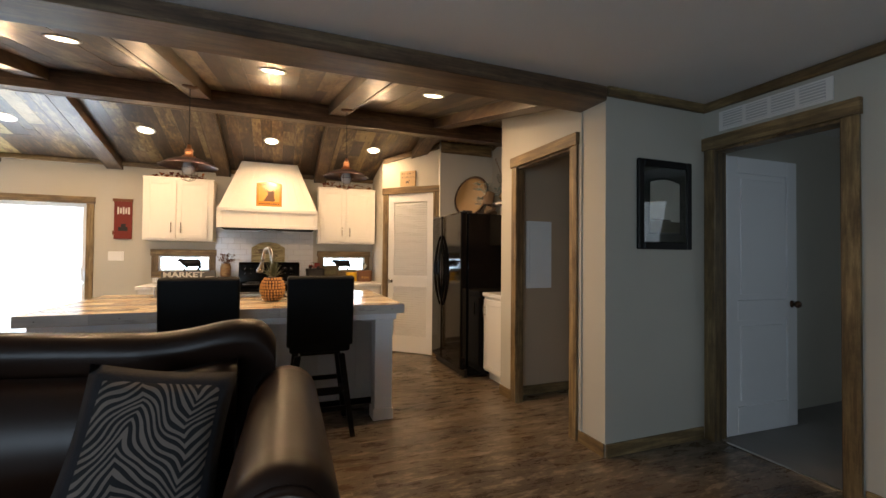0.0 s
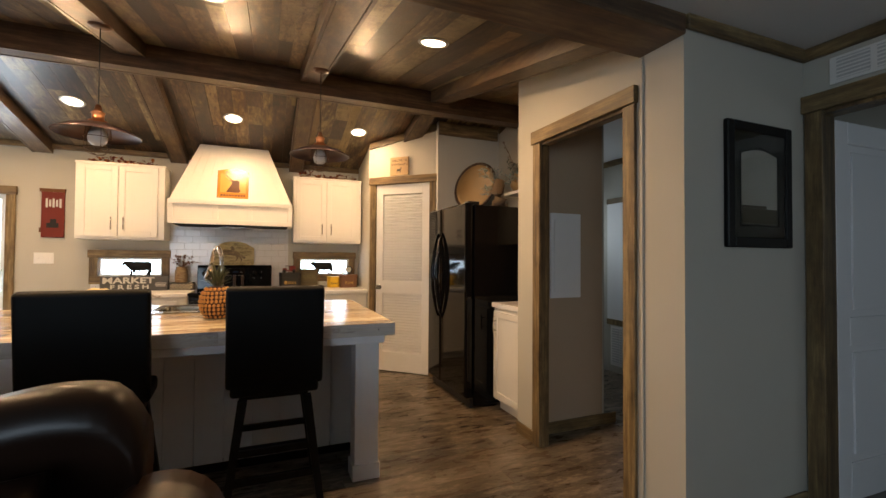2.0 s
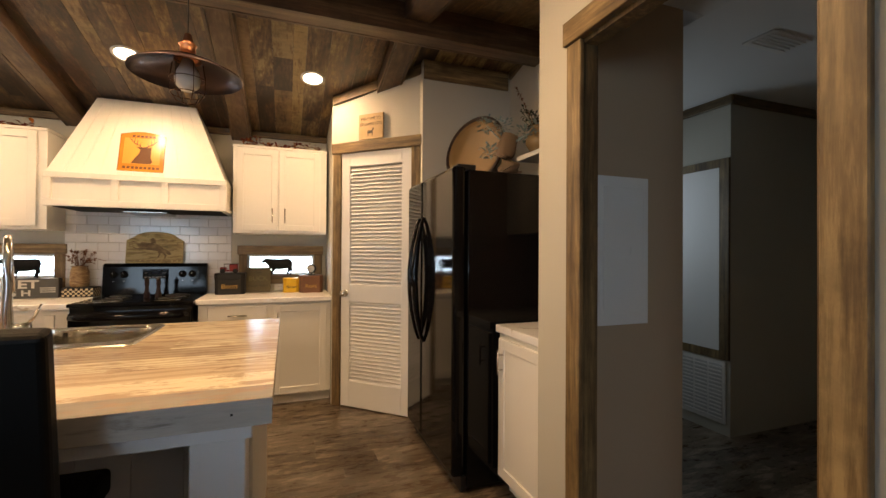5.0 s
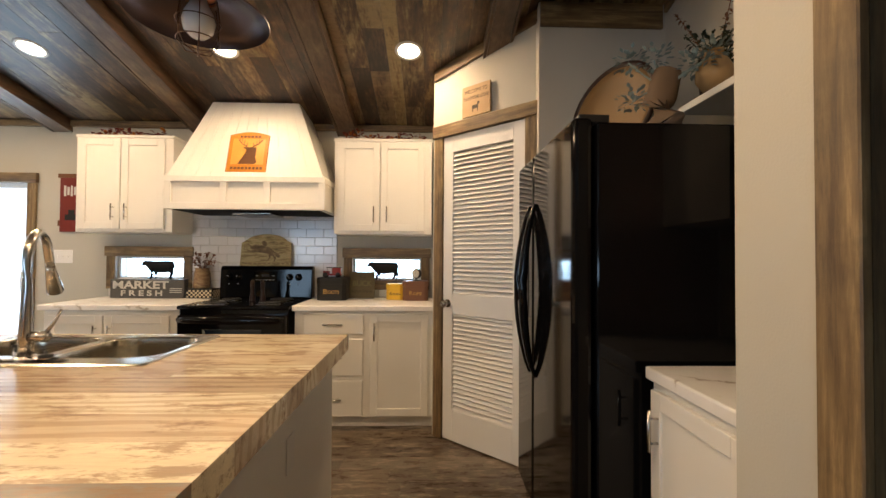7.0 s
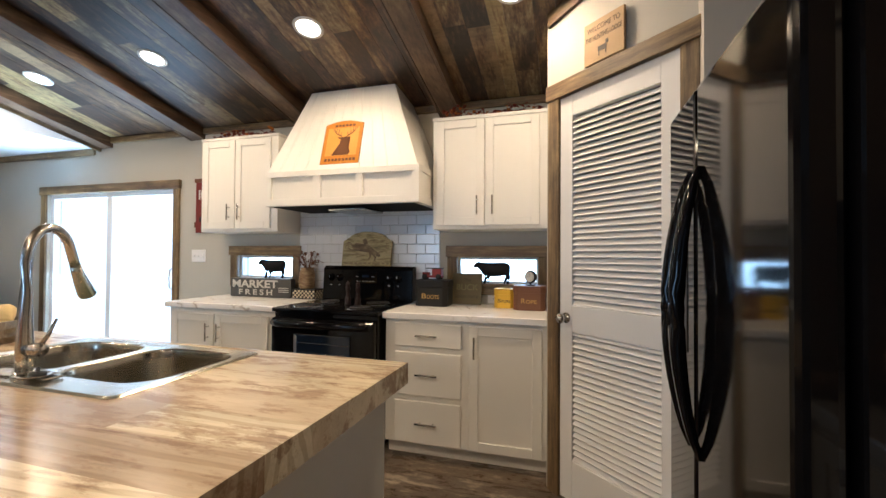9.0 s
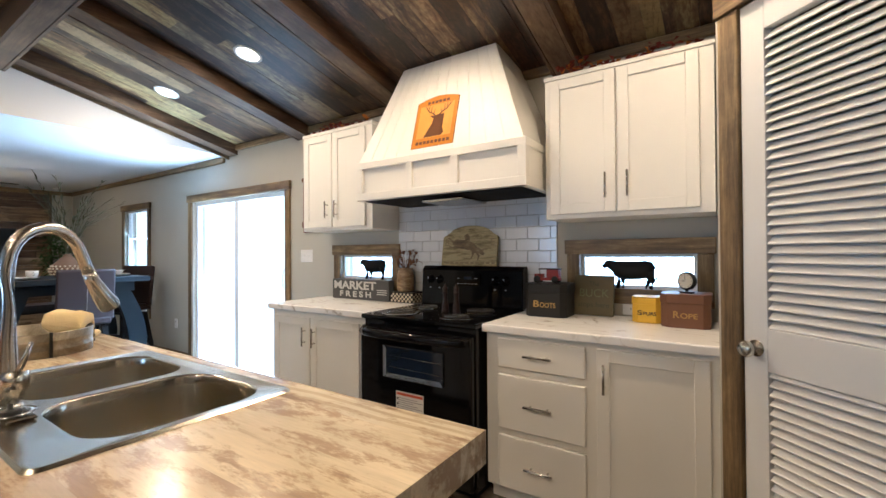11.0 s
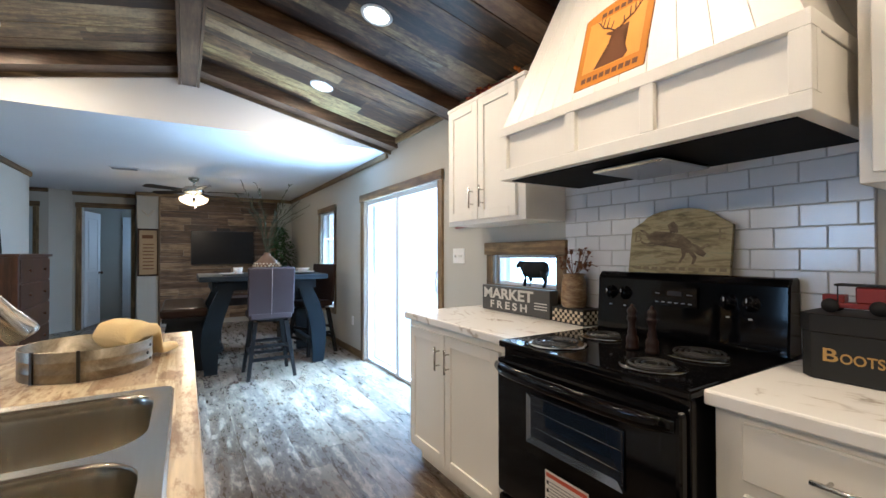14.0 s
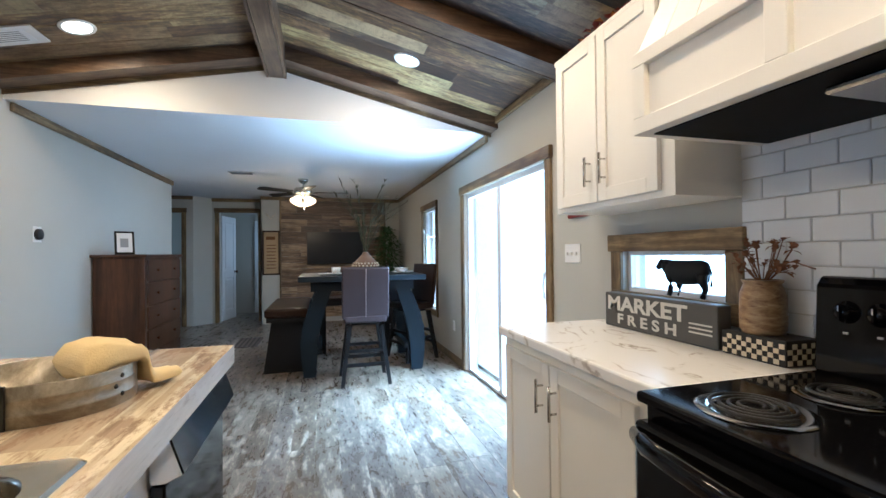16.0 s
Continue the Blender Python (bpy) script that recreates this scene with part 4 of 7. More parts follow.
# backguard
bg = prism("control_panel", [(0.585, 0.913), (0.60, 1.16), (0.62, 1.185), (0.68, 1.185), (0.69, 0.913)], 0.78, M["black"], rg, plane="yz", at=-0.39, bevel=0.006)
for x in (-0.31, -0.235, 0.20, 0.275):
    k = lathe("knob", [(0.0, 0.026), (0.016, 0.026), (0.021, 0.020), (0.023, 0.004), (0.030, 0.003), (0.031, 0.0)], M["black"], bg, n=20)
    k.matrix_basis = pose(x, 0.594, 1.09, 86)
    block("grip", (x - 0.004, x + 0.004, 0.560, 0.570, 1.072, 1.112), M["black"], bg, bevel=0.002, seg=1)
    block("grip_mark", (x - 0.001, x + 0.001, 0.5588, 0.5602, 1.094, 1.109), M["plate_white"], bg)
block("display", (-0.10, 0.09, 0.586, 0.592, 1.05, 1.135), M["black"], bg)
block("clock_window", (-0.03, 0.03, 0.5845, 0.5865, 1.095, 1.115), M["oven_glass"], bg)
tagged(boxes("key_marks", [(-0.085 + 0.028 * k, -0.070 + 0.028 * k, 0.5845, 0.5862, 1.064, 1.068) for k in range(6)] + [(-0.085, -0.065, 0.5845, 0.5862, 1.10, 1.104), (0.05, 0.072, 0.5845, 0.5862, 1.10, 1.104)], M["print_grey"], bg), kind="stuff")
tagged(boxes("markings", [(x - 0.006, x + 0.006, 0.587, 0.5895, 1.03, 1.036) for x in (-0.31, -0.235, 0.20, 0.275)], M["print_grey"], bg), kind="stuff")


def coil(x, y, r):
    lathe("drip_pan", [(r + 0.02, 0.002), (r + 0.012, 0.006), (r - 0.01, 0.001), (0.02, -0.0)], M["chrome"], rg, "chrome drip pan", at=(x, y, 0.913))
    pts = []
    turns = 4 if r > 0.08 else 3
    for i in range(turns * 20 + 1):
        a = i / 20 * 2 * math.pi
        rr = 0.018 + (r - 0.022) * i / (turns * 20)
        pts.append((x + rr * math.cos(a), y + rr * math.sin(a), 0.924))
    tube("coil_element", pts, 0.0042, M["black_soft"], rg, "dark spiral heating coil", n=6)


for x, y, r in ((-0.2, 0.12, 0.095), (0.2, 0.12, 0.08), (-0.2, 0.40, 0.08), (0.2, 0.40, 0.095)):
    coil(x, y, r)

# ---- pantry: angled wall and louvred door ----
P0, P1 = Vector((1.36, 5.535)), Vector((1.965, 4.955))
pd = (P1 - P0).normalized()
ang = math.degrees(math.atan2(pd.y, pd.x))
LEN = (P1 - P0).length
pw = structure(new("wall_pantry"), "cream painted angled pantry wall with a doorway")
pw.matrix_world = pose(P0.x, P0.y, 0, 0, 0, ang)
bm = bmesh.new()
for b_ in ((-0.02, 0.085, 0, 0.1, 0, 2.12), (LEN - 0.085, LEN + 0.03, 0, 0.1, 0, 2.12), (-0.02, LEN + 0.03, 0, 0.1, 2.12, 2.80)):
    cube_into(bm, *b_)
part("wall_face", bm, M["wall"], pw)
t = structure(new("trim_pantry"), "weathered brown wood casing round the pantry door")
t.matrix_world = pw.matrix_world.copy()
for nm, bx, mk in (("side_board", (0.005, 0.085, -0.02, -0.001, 0, 2.12), "trim_z"), ("side_board", (LEN - 0.085, LEN - 0.005, -0.02, -0.001, 0, 2.12), "trim_z"), ("head_board", (-0.005, LEN + 0.005, -0.03, -0.001, 2.12, 2.205), "trim_x")):
    block(nm, bx, M[mk], t, bevel=0.003, seg=1)
t = structure(new("trim_pantry_top"), "weathered brown wood board under the ceiling")
t.matrix_world = pw.matrix_world.copy()
za, zb = vault(P0.y), vault(P1.y)
prism("top_board", [(0, za - 0.075), (LEN, zb - 0.075), (LEN, zb), (0, za)], 0.02, M["trim_x"], t, plane="xz", at=-0.021)
structure(block("pantry_wall_end", (1.36, 1.42, 5.55, HY, 0, 2.6), M["wall"]), "painted wall end beside the cabinets")
dw = structure(new("door_5"), "white louvred pantry door, closed")
dw.matrix_world = pw.matrix_world.copy()
x0, x1, h = 0.088, LEN - 0.088, 2.115
boxes("door_frame", [(x0, x0 + 0.085, -0.008, 0.025, 0.01, h), (x1 - 0.085, x1, -0.008, 0.025, 0.01, h), (x0 + 0.085, x1 - 0.085, -0.008, 0.025, 0.01, 0.22), (x0 + 0.085, x1 - 0.085, -0.008, 0.025, 0.88, 1.02), (x0 + 0.085, x1 - 0.085, -0.008, 0.025, h - 0.11, h)], M["door_white"], dw, bevel=0.002)
slat = None
for z0, z1 in ((0.225, 0.878), (1.025, h - 0.112)):
    z = z0 + 0.012
    while z < z1:
        if slat is None:
            o = block("slat", (x0 + 0.086, x1 - 0.086, -0.0205, 0.0205, -0.0035, 0.0035), M["door_white"], dw, bevel=0.002, seg=1)
            slat = o.data
        else:
            o = new("slat", slat)
            o.parent = dw
        o.matrix_basis = pose(0, 0.009, z, 46)
        z += 0.0305
k = lathe("knob", [(0.0, 0.06), (0.02, 0.058), (0.028, 0.045), (0.024, 0.03), (0.01, 0.025), (0.01, 0.004), (0.028, 0.003), (0.028, 0.0)], M["nickel"], dw, n=16)
k.matrix_basis = pose(x0 + 0.045, -0.008, 0.95, 90)

# ---- refrigerator ----
fr = thing("refrigerator", (1.87, 4.36, 0), -90, "glossy black side-by-side refrigerator", "refrigerator")
# local x runs towards world -y, local y towards world +x
block("cabinet_body", (-0.45, 0.45, 0.03, 0.78, 0.03, 1.745), M["black"], fr, bevel=0.008)
block("base_grille", (-0.44, 0.44, 0.0, 0.03, 0.01, 0.09), M["black_soft"], fr, bevel=0.003)
lf = block("freezer_door", (-0.45, -0.115, -0.055, 0.02, 0.095, 1.762), M["black"], fr, "glossy black freezer door", bevel=0.02, seg=3)
rf = block("fridge_door", (-0.11, 0.45, -0.055, 0.02, 0.095, 1.762), M["black"], fr, "glossy black refrigerator door", bevel=0.02, seg=3)
for d_, x, s in ((lf, -0.165, -1), (rf, -0.065, 1)):
    pts = [(x, -0.058, 0.72 + 0.80 * i / 16) for i in range(17)]
    pts = [(x, -0.055 - 0.06 * math.sin(math.pi * i / 16) ** 0.7, 0.72 + 0.80 * i / 16) for i in range(17)]
    tube("door_handle", pts, [0.010 + 0.012 * math.sin(math.pi * i / 16) for i in range(17)], M["black"], d_, "long bowed glossy black handle", n=10)
block("dispenser", (-0.40, -0.20, -0.058, -0.05, 0.98, 1.33), M["black_soft"], lf, "ice and water dispenser panel", bevel=0.004)
for x in (-0.40, 0.40):
    block("hinge_cover", (x - 0.04, x + 0.04, -0.03, 0.08, 1.745, 1.775), M["black_soft"], fr, bevel=0.006)

# base cabinet and shelf unit in the alcove (fronts face -x)
t = thing("base_cabinet", (2.075, 3.88, 0), -90, "white shaker base cabinet with one door beside the refrigerator", "cabinet")
boxes("body", [(0.01, 0.49, 0, 0.62, 0.09, 0.868), (0.01, 0.49, 0.06, 0.62, 0, 0.09)], M["white"], t, bevel=0.002)
shaker(t, 0.03, 0.46, 0.11, 0.84, 0, 0.075, 0.72)
tagged(block("countertop", (2.05, 2.698, 3.384, 3.878, 0.868, 0.91), M["marble"], bevel=0.006), "marble-look laminate countertop on the alcove cabinet", "countertop", "countertops")
t = thing("wall_cabinet", (2.42, 3.39, 1.42), 0, "white open-topped wall cabinet beside the refrigerator", "cabinet")
block("body", (0, 0.278, 0, 0.45, 0, 0.47), M["white"], t, bevel=0.003)
block("top_shelf", (-0.03, 0.278, 0, 0.86, 0.47, 0.50), M["white"], t, bevel=0.003)

# ---- island ----
IX0, IX1, IY0, IY1 = -1.42, 0.95, 3.03, 4.45
isl = thing("kitchen_island", (0, 3.7, 0), 0, "white board-clad kitchen island with a wide overhang for stools", "kitchen island")
oy = -3.7
M["board_white"] = paint("board_white", (0.82, 0.82, 0.83), 0.5, 60, 0.1, 0.04)
cy0, cy1 = 3.52 + oy, 4.39 + oy
boxes("carcass", [(IX0 + 0.06, 0.87, cy0, cy1, 0.08, 0.69), (IX0 + 0.06, -0.47, cy0, cy1, 0.688, 0.835), (0.41, 0.87, cy0, cy1, 0.688, 0.835), (-0.47, 0.41, cy0, 0.16, 0.688, 0.835), (-0.47, 0.41, cy1 - 0.012, cy1, 0.688, 0.835)], M["board_white"], isl)
block("plinth", (IX0 + 0.08, 0.87, 3.53 + oy, 4.33 + oy, 0, 0.08), M["black_wood"], isl)
x = IX0 + 0.06
while x < 0.86:
    w = min(0.155, 0.87 - x)
    block("panel_board", (x + 0.0015, x + w - 0.0015, 3.508 + oy, 3.52 + oy, 0.06, 0.835), M["board_white"], isl, bevel=0.002, seg=1)
    x += 0.155
block("end_panel", (0.87, 0.89, 3.25 + oy, 4.40 + oy, 0.0, 0.835), M["white"], isl, "smooth white painted end panel", bevel=0.002, seg=1)
for px in (0.74, IX0 + 0.06):
    block("post", (px, px + 0.14, 3.115 + oy, 3.245 + oy, 0.0, 0.79), M["board_white"], isl, "square white painted corner post", bevel=0.004, seg=1)
    block("post_foot", (px - 0.012, px + 0.148, 3.103 + oy, 3.2485 + oy, 0.0, 0.09), M["board_white"], isl, bevel=0.004, seg=1)
boxes("apron", [(IX0 + 0.05, 0.90, 3.075 + oy, 3.11 + oy, 0.79, 0.84), (0.86, 0.90, 3.11 + oy, 3.248 + oy, 0.79, 0.84), (IX0 + 0.05, IX0 + 0.09, 3.11 + oy, 3.5 + oy, 0.79, 0.84)], M["board_white"], isl, bevel=0.002)
SX0, SX1, SY0, SY1 = -0.46, 0.40, 3.87, 4.40
tp = bmesh.new()
gx, gy = (IX0, SX0 + 0.02, SX1 - 0.02, IX1), (IY0, SY0 + 0.02, SY1 - 0.02, IY1)
for zz in (0.84, 0.91):
    g = [[tp.verts.new((x, y, zz)) for y in gy] for x in gx]
    for i in range(3):
        for j in range(3):
            if (i, j) != (1, 1):
                tp.faces.new((g[i][j], g[i + 1][j], g[i + 1][j + 1], g[i][j + 1]))
tp.verts.ensure_lookup_table()
for ring in (((0, 0), (1, 0), (2, 0), (3, 0), (3, 1), (3, 2), (3, 3), (2, 3), (1, 3), (0, 3), (0, 2), (0, 1)), ((1, 1), (2, 1), (2, 2), (1, 2))):
    for (a0, b0), (a1, b1) in zip(ring, ring[1:] + ring[:1]):
        tp.faces.new([tp.verts[k] for k in (a0 * 4 + b0, a1 * 4 + b1, 16 + a1 * 4 + b1, 16 + a0 * 4 + b0)])
top = part("island_top", tp, M["butcher"])
tagged(top, "wood-look laminate island top with a cut-out for the sink", "countertop")
for b_ in ((IX0, IX1, IY0 - 0.002, IY0 - 0.0001, 0.841, 0.909), (IX0, IX1, IY1 + 0.0001, IY1 + 0.002, 0.841, 0.909)):
    # long edges are paler than the top to imitate daylight falling on them
    block("edge_band", b_, M["butcher_edge"], top, "worn laminate edge with nail holes, daylight paled into its colour")
for x in (IX0 + 0.1, -0.9, -0.3, 0.25, IX1 - 0.1):
    block("nail_head", (x, x + 0.006, IY0 - 0.0035, IY0 - 0.002, 0.872, 0.878), M["black_soft"], top)
for x0, x1 in ((-0.5, -0.1), (-0.08, 0.34), (0.36, 0.84)):
    d_ = shaker(isl, -x1, -x0, 0.12, 0.80, 0)
    d_.matrix_basis = pose(0, 4.39 + oy, 0, 0, 0, 180)
block("outlet", (0.889, 0.894, 3.78 + oy, 3.85 + oy, 0.60, 0.71), M["plate_white"], isl, "white outlet plate")

# dishwasher at the end of the island, its front faces the range
t = thing("dishwasher", (-1.02, 4.395, 0), 180, "built-in dishwasher with dark front and silver control strip", "dishwasher")
block("front_panel", (-0.30, 0.30, -0.035, 0.0, 0.10, 0.72), M["black"], t, "glossy dark dishwasher front", bevel=0.006)
prism("control_strip", [(-0.035, 0.722), (-0.075, 0.74), (-0.045, 0.832), (0.0, 0.832), (0.0, 0.722)], 0.60, M["chrome"], t, "silver slanted control strip", plane="yz", at=-0.30, bevel=0.004)
block("kick_plate", (-0.30, 0.30, -0.01, 0.0, 0.02, 0.10), M["black_soft"], t)


# ---- sink ----
def rounded(x0, x1, y0, y1, r, n=6):
    pts = []
    for cx, cy, a0 in ((x1 - r, y1 - r, 0), (x0 + r, y1 - r, 90), (x0 + r, y0 + r, 180), (x1 - r, y0 + r, 270)):
        for i in range(n + 1):
            a = radians(a0 + 90 * i / n)
            pts.append((cx + r * math.cos(a), cy + r * math.sin(a)))
    return pts


sink = thing("sink", ((SX0 + SX1) / 2, (SY0 + SY1) / 2, 0.91), 0, "stainless steel double-bowl sink set in the island", "sink")
cx, cy = (SX0 + SX1) / 2, (SY0 + SY1) / 2
bm = bmesh.new()
outer = rounded(SX0 - cx, SX1 - cx, SY0 - cy, SY1 - cy, 0.025)
bowls = (rounded(-0.395, -0.015, -0.165, 0.225, 0.10), rounded(0.015, 0.395, -0.165, 0.225, 0.10))
def loop(pts, z):
    return [bm.verts.new((x, y, z)) for x, y in pts]
def bridge(a, b):
    for i in range(len(a)):
        j = (i + 1) % len(a)
        bm.faces.new((a[i], a[j], b[j], b[i]))
o0, o1 = loop(outer, 0.0005), loop([(x * 0.985, y * 0.98) for x, y in outer], 0.007)
bridge(o0, o1)
edges = [bm.edges.get((o1[i], o1[(i + 1) % len(o1)])) for i in range(len(o1))]
for pts in bowls:
    mx, my = sum(p[0] for p in pts) / len(pts), sum(p[1] for p in pts) / len(pts)
    def shrink(k):
        return [(mx + (x - mx) * k, my + (y - my) * k) for x, y in pts]
    rings = [loop(shrink(k), z) for k, z in ((1.0, 0.004), (0.985, -0.004), (0.965, -0.03), (0.94, -0.15), (0.90, -0.185), (0.74, -0.200), (0.15, -0.205))]
    for a, b in zip(rings, rings[1:]):
        bridge(a, b)
    bm.faces.new(rings[-1])
    edges += [bm.edges.get((rings[0][i], rings[0][(i + 1) % len(pts)])) for i in range(len(pts))]
bmesh.ops.triangle_fill(bm, edges=[e for e in edges if e], use_beauty=True)
M["sink_steel"], nt_, b_ = mat("satin_sink_steel", 0.22, 1, (0.50, 0.46, 0.38))
sn = node(nt_, "ShaderNodeTexNoise", {"Vector": coords(nt_, (3, 160, 3)), "Scale": 2.0, "Detail": 4.0})
nt_.links.new(node(nt_, "ShaderNodeMapRange", {"Value": sn.outputs[0], "To Min": 0.12, "To Max": 0.30}).outputs[0], b_.inputs["Roughness"])
bump(nt_, b_, sn.outputs[0], 0.08, 0.001)
basin = part("basin", bm, M["sink_steel"], sink, smooth=True)
for f in basin.data.polygons:
    if f.center.z > 0.001:
        f.use_smooth = False
for x in (-0.205, 0.205):
    lathe("drain", [(0.045, -0.2035), (0.04, -0.200), (0.03, -0.2045), (0.0, -0.2045)], M["chrome"], sink, at=(x, 0.03, 0))

# faucet
fa = thing("faucet", (-0.03, 3.935, 0.917), 0, "brushed nickel pull-down kitchen faucet with a side lever behind the sink", "faucet")
lathe("base_plate", [(0.0, 0.014), (0.028, 0.013), (0.03, 0.0)], M["nickel"], fa)
boxes("deck_plate", [(-0.125, 0.125, -0.026, 0.026, 0, 0.007)], M["nickel"], fa, bevel=0.003)
pts = [(0, 0, z) for z in (0.01, 0.08, 0.16, 0.24, 0.325)]
for i in range(1, 11):
    a = math.pi * i / 11
    pts.append((-0.036 * (1 - math.cos(a)), 0.080 * (1 - math.cos(a)), 0.335 + 0.095 * math.sin(a)))
pts += [(-0.075, 0.167, 0.335), (-0.079, 0.176, 0.31)]
tube("spout", pts, [0.021, 0.021, 0.017] + [0.0145] * (len(pts) - 3), M["nickel"], fa, n=14)
tube("spray_head", [(-0.079, 0.176, 0.313), (-0.083, 0.185, 0.29), (-0.094, 0.208, 0.25), (-0.106, 0.232, 0.215), (-0.108, 0.236, 0.208)], [0.0155, 0.017, 0.022, 0.027, 0.025], M["nickel"], fa, "flared spray head", n=14)
lv = tube("valve", [(0.015, 0, 0.075), (0.07, 0, 0.078)], 0.019, M["nickel"], fa, n=14)
tube("lever", [(0.062, 0, 0.085), (0.08, 0.01, 0.12), (0.098, 0.02, 0.165)], [0.007, 0.006, 0.004], M["nickel"], fa, n=8)

# two sink strainers: one lies on the rim, one leans against the faucet
for at_, tilt in (((0.045, 3.925, 0.926), 0), ((-0.075, 3.965, 0.952), 68)):
    t = thing("sink_strainer", at_, 0, "round steel sink strainer with a black rubber centre beside the faucet", "strainer", "sink strainers")
    t.matrix_world = pose(*at_, 0, 0, -35) @ pose(0, 0, 0, tilt)
    lathe("basket", [(0.0, -0.006), (0.028, -0.006), (0.034, 0.0), (0.044, 0.003), (0.044, 0.005), (0.033, 0.004), (0.026, 0.0), (0.0, 0.0)], M["chrome"], t, n=28)
    lathe("stopper", [(0.02, 0.001), (0.02, 0.008), (0.012, 0.011), (0.005, 0.012), (0.005, 0.022), (0.0, 0.024)], M["black_soft"], t, "black rubber stopper", n=20)

# ---- galvanized tray and towel ----
M["towel"] = paint("yellow_terry_cloth", (0.72, 0.56, 0.28), 0.95, 260, 1.0, 0.08)
tr = thing("galvanized_tray", (-0.81, 4.165, 0.911), 98, "oval galvanized metal tray on the island top", "tray")
bm = bmesh.new()
N = 48
def oval(ax, ay, z):
    return [bm.verts.new((0.76 * ax * math.cos(2 * math.pi * i / N), 0.90 * ay * math.sin(2 * math.pi * i / N), z)) for i in range(N)]
rs = [oval(a_, b_, z_) for a_, b_, z_ in ((0.0001, 0.0001, 0.002), (0.212, 0.177, 0.002), (0.214, 0.179, 0.085), (0.217, 0.182, 0.088), (0.220, 0.185, 0.085), (0.218, 0.183, 0.06), (0.220, 0.185, 0.058), (0.218, 0.183, 0.055), (0.218, 0.183, 0.028), (0.220, 0.185, 0.026), (0.218, 0.183, 0.023), (0.218, 0.183, 0.0))]
for a, b in zip(rs, rs[1:]):
    for i in range(N):
        bm.faces.new((a[i], a[(i + 1) % N], b[(i + 1) % N], b[i]))
part("rim", bm, M["galv"], tr, smooth=True)
for a in (-98, -138):
    c, s = math.cos(radians(a)), math.sin(radians(a))
    o = block("seam", (-0.004, 0.004, -0.003, 0.003, 0.0, 0.09), M["black_soft"], tr)
    o.matrix_basis = pose(0.168 * c, 0.1675 * s, 0, 0, 0, a + 90)
for a, zz in ((-24, 0.068), (-30, 0.046), (-24, 0.025)):
    o = lathe("rivet", [(0.0, 0.004), (0.005, 0.002), (0.006, 0)], M["black_soft"], tr, n=8)
    o.matrix_basis = pose(0.168 * math.cos(radians(a)), 0.1675 * math.sin(radians(a)), zz, 0, 90, a)

# folded towel: a flattened loop of cloth swept along a bent line that crosses the rim
bm = bmesh.new()
line = [(0.0, 0.100, 0.006), (0.006, 0.100, 0.026), (0.03, 0.112, 0.038), (0.07, 0.120, 0.037), (0.11, 0.120, 0.034), (0.15, 0.118, 0.030), (0.185, 0.120, 0.024), (0.210, 0.100, 0.022), (0.222, 0.058, 0.022), (0.238, 0.034, 0.020), (0.27, 0.026, 0.019), (0.31, 0.024, 0.018), (0.345, 0.022, 0.016), (0.352, 0.020, 0.005)]
rows_, nv = [], 26
for i, (u, h, tk) in enumerate(line):
    w_ = 0.075 - 0.028 * min(1, max(0, (u - 0.16) / 0.1)) + 0.004 * math.sin(31 * u)
    ring = []
    for j in range(nv):
        a = 2 * math.pi * j / nv
        cx_, sx_ = math.cos(a), math.sin(a)
        px_, pz_ = w_ * math.copysign(abs(cx_) ** 0.6, cx_), tk * math.copysign(abs(sx_) ** 0.55, sx_)
        n_ = noise.noise(Vector((u * 17, px_ * 30, pz_ * 14 + 3)))
        lean = 0.10 * px_ if u < 0.2 else 0
        ring.append(bm.verts.new((u + 0.006 * n_ + 0.10 * px_ * (u > 0.2), px_ + 0.004 * n_, h + lean + pz_ * (1 + 0.25 * n_) - 0.004 * math.sin(px_ * 60 + u * 20))))
    rows_.append(ring)
for a, b in zip(rows_, rows_[1:]):
    for j in range(nv):
        bm.faces.new((a[j], b[j], b[(j + 1) % nv], a[(j + 1) % nv]))
bm.faces.new(rows_[0][::-1])
bm.faces.new(rows_[-1])
bmesh.ops.subdivide_edges(bm, edges=bm.edges[:], cuts=1, use_grid_fill=True, smooth=0.6)
tw = part("towel", bm, M["towel"], smooth=True)
tw.data.transform(Matrix.Diagonal((0.74, 0.82, 0.92, 1)))
tw.matrix_world = pose(-0.756, 4.222, 0.914, 0, 0, 143)
tagged(tw, "rolled pale yellow hand towel draped over the metal tray", "towel")

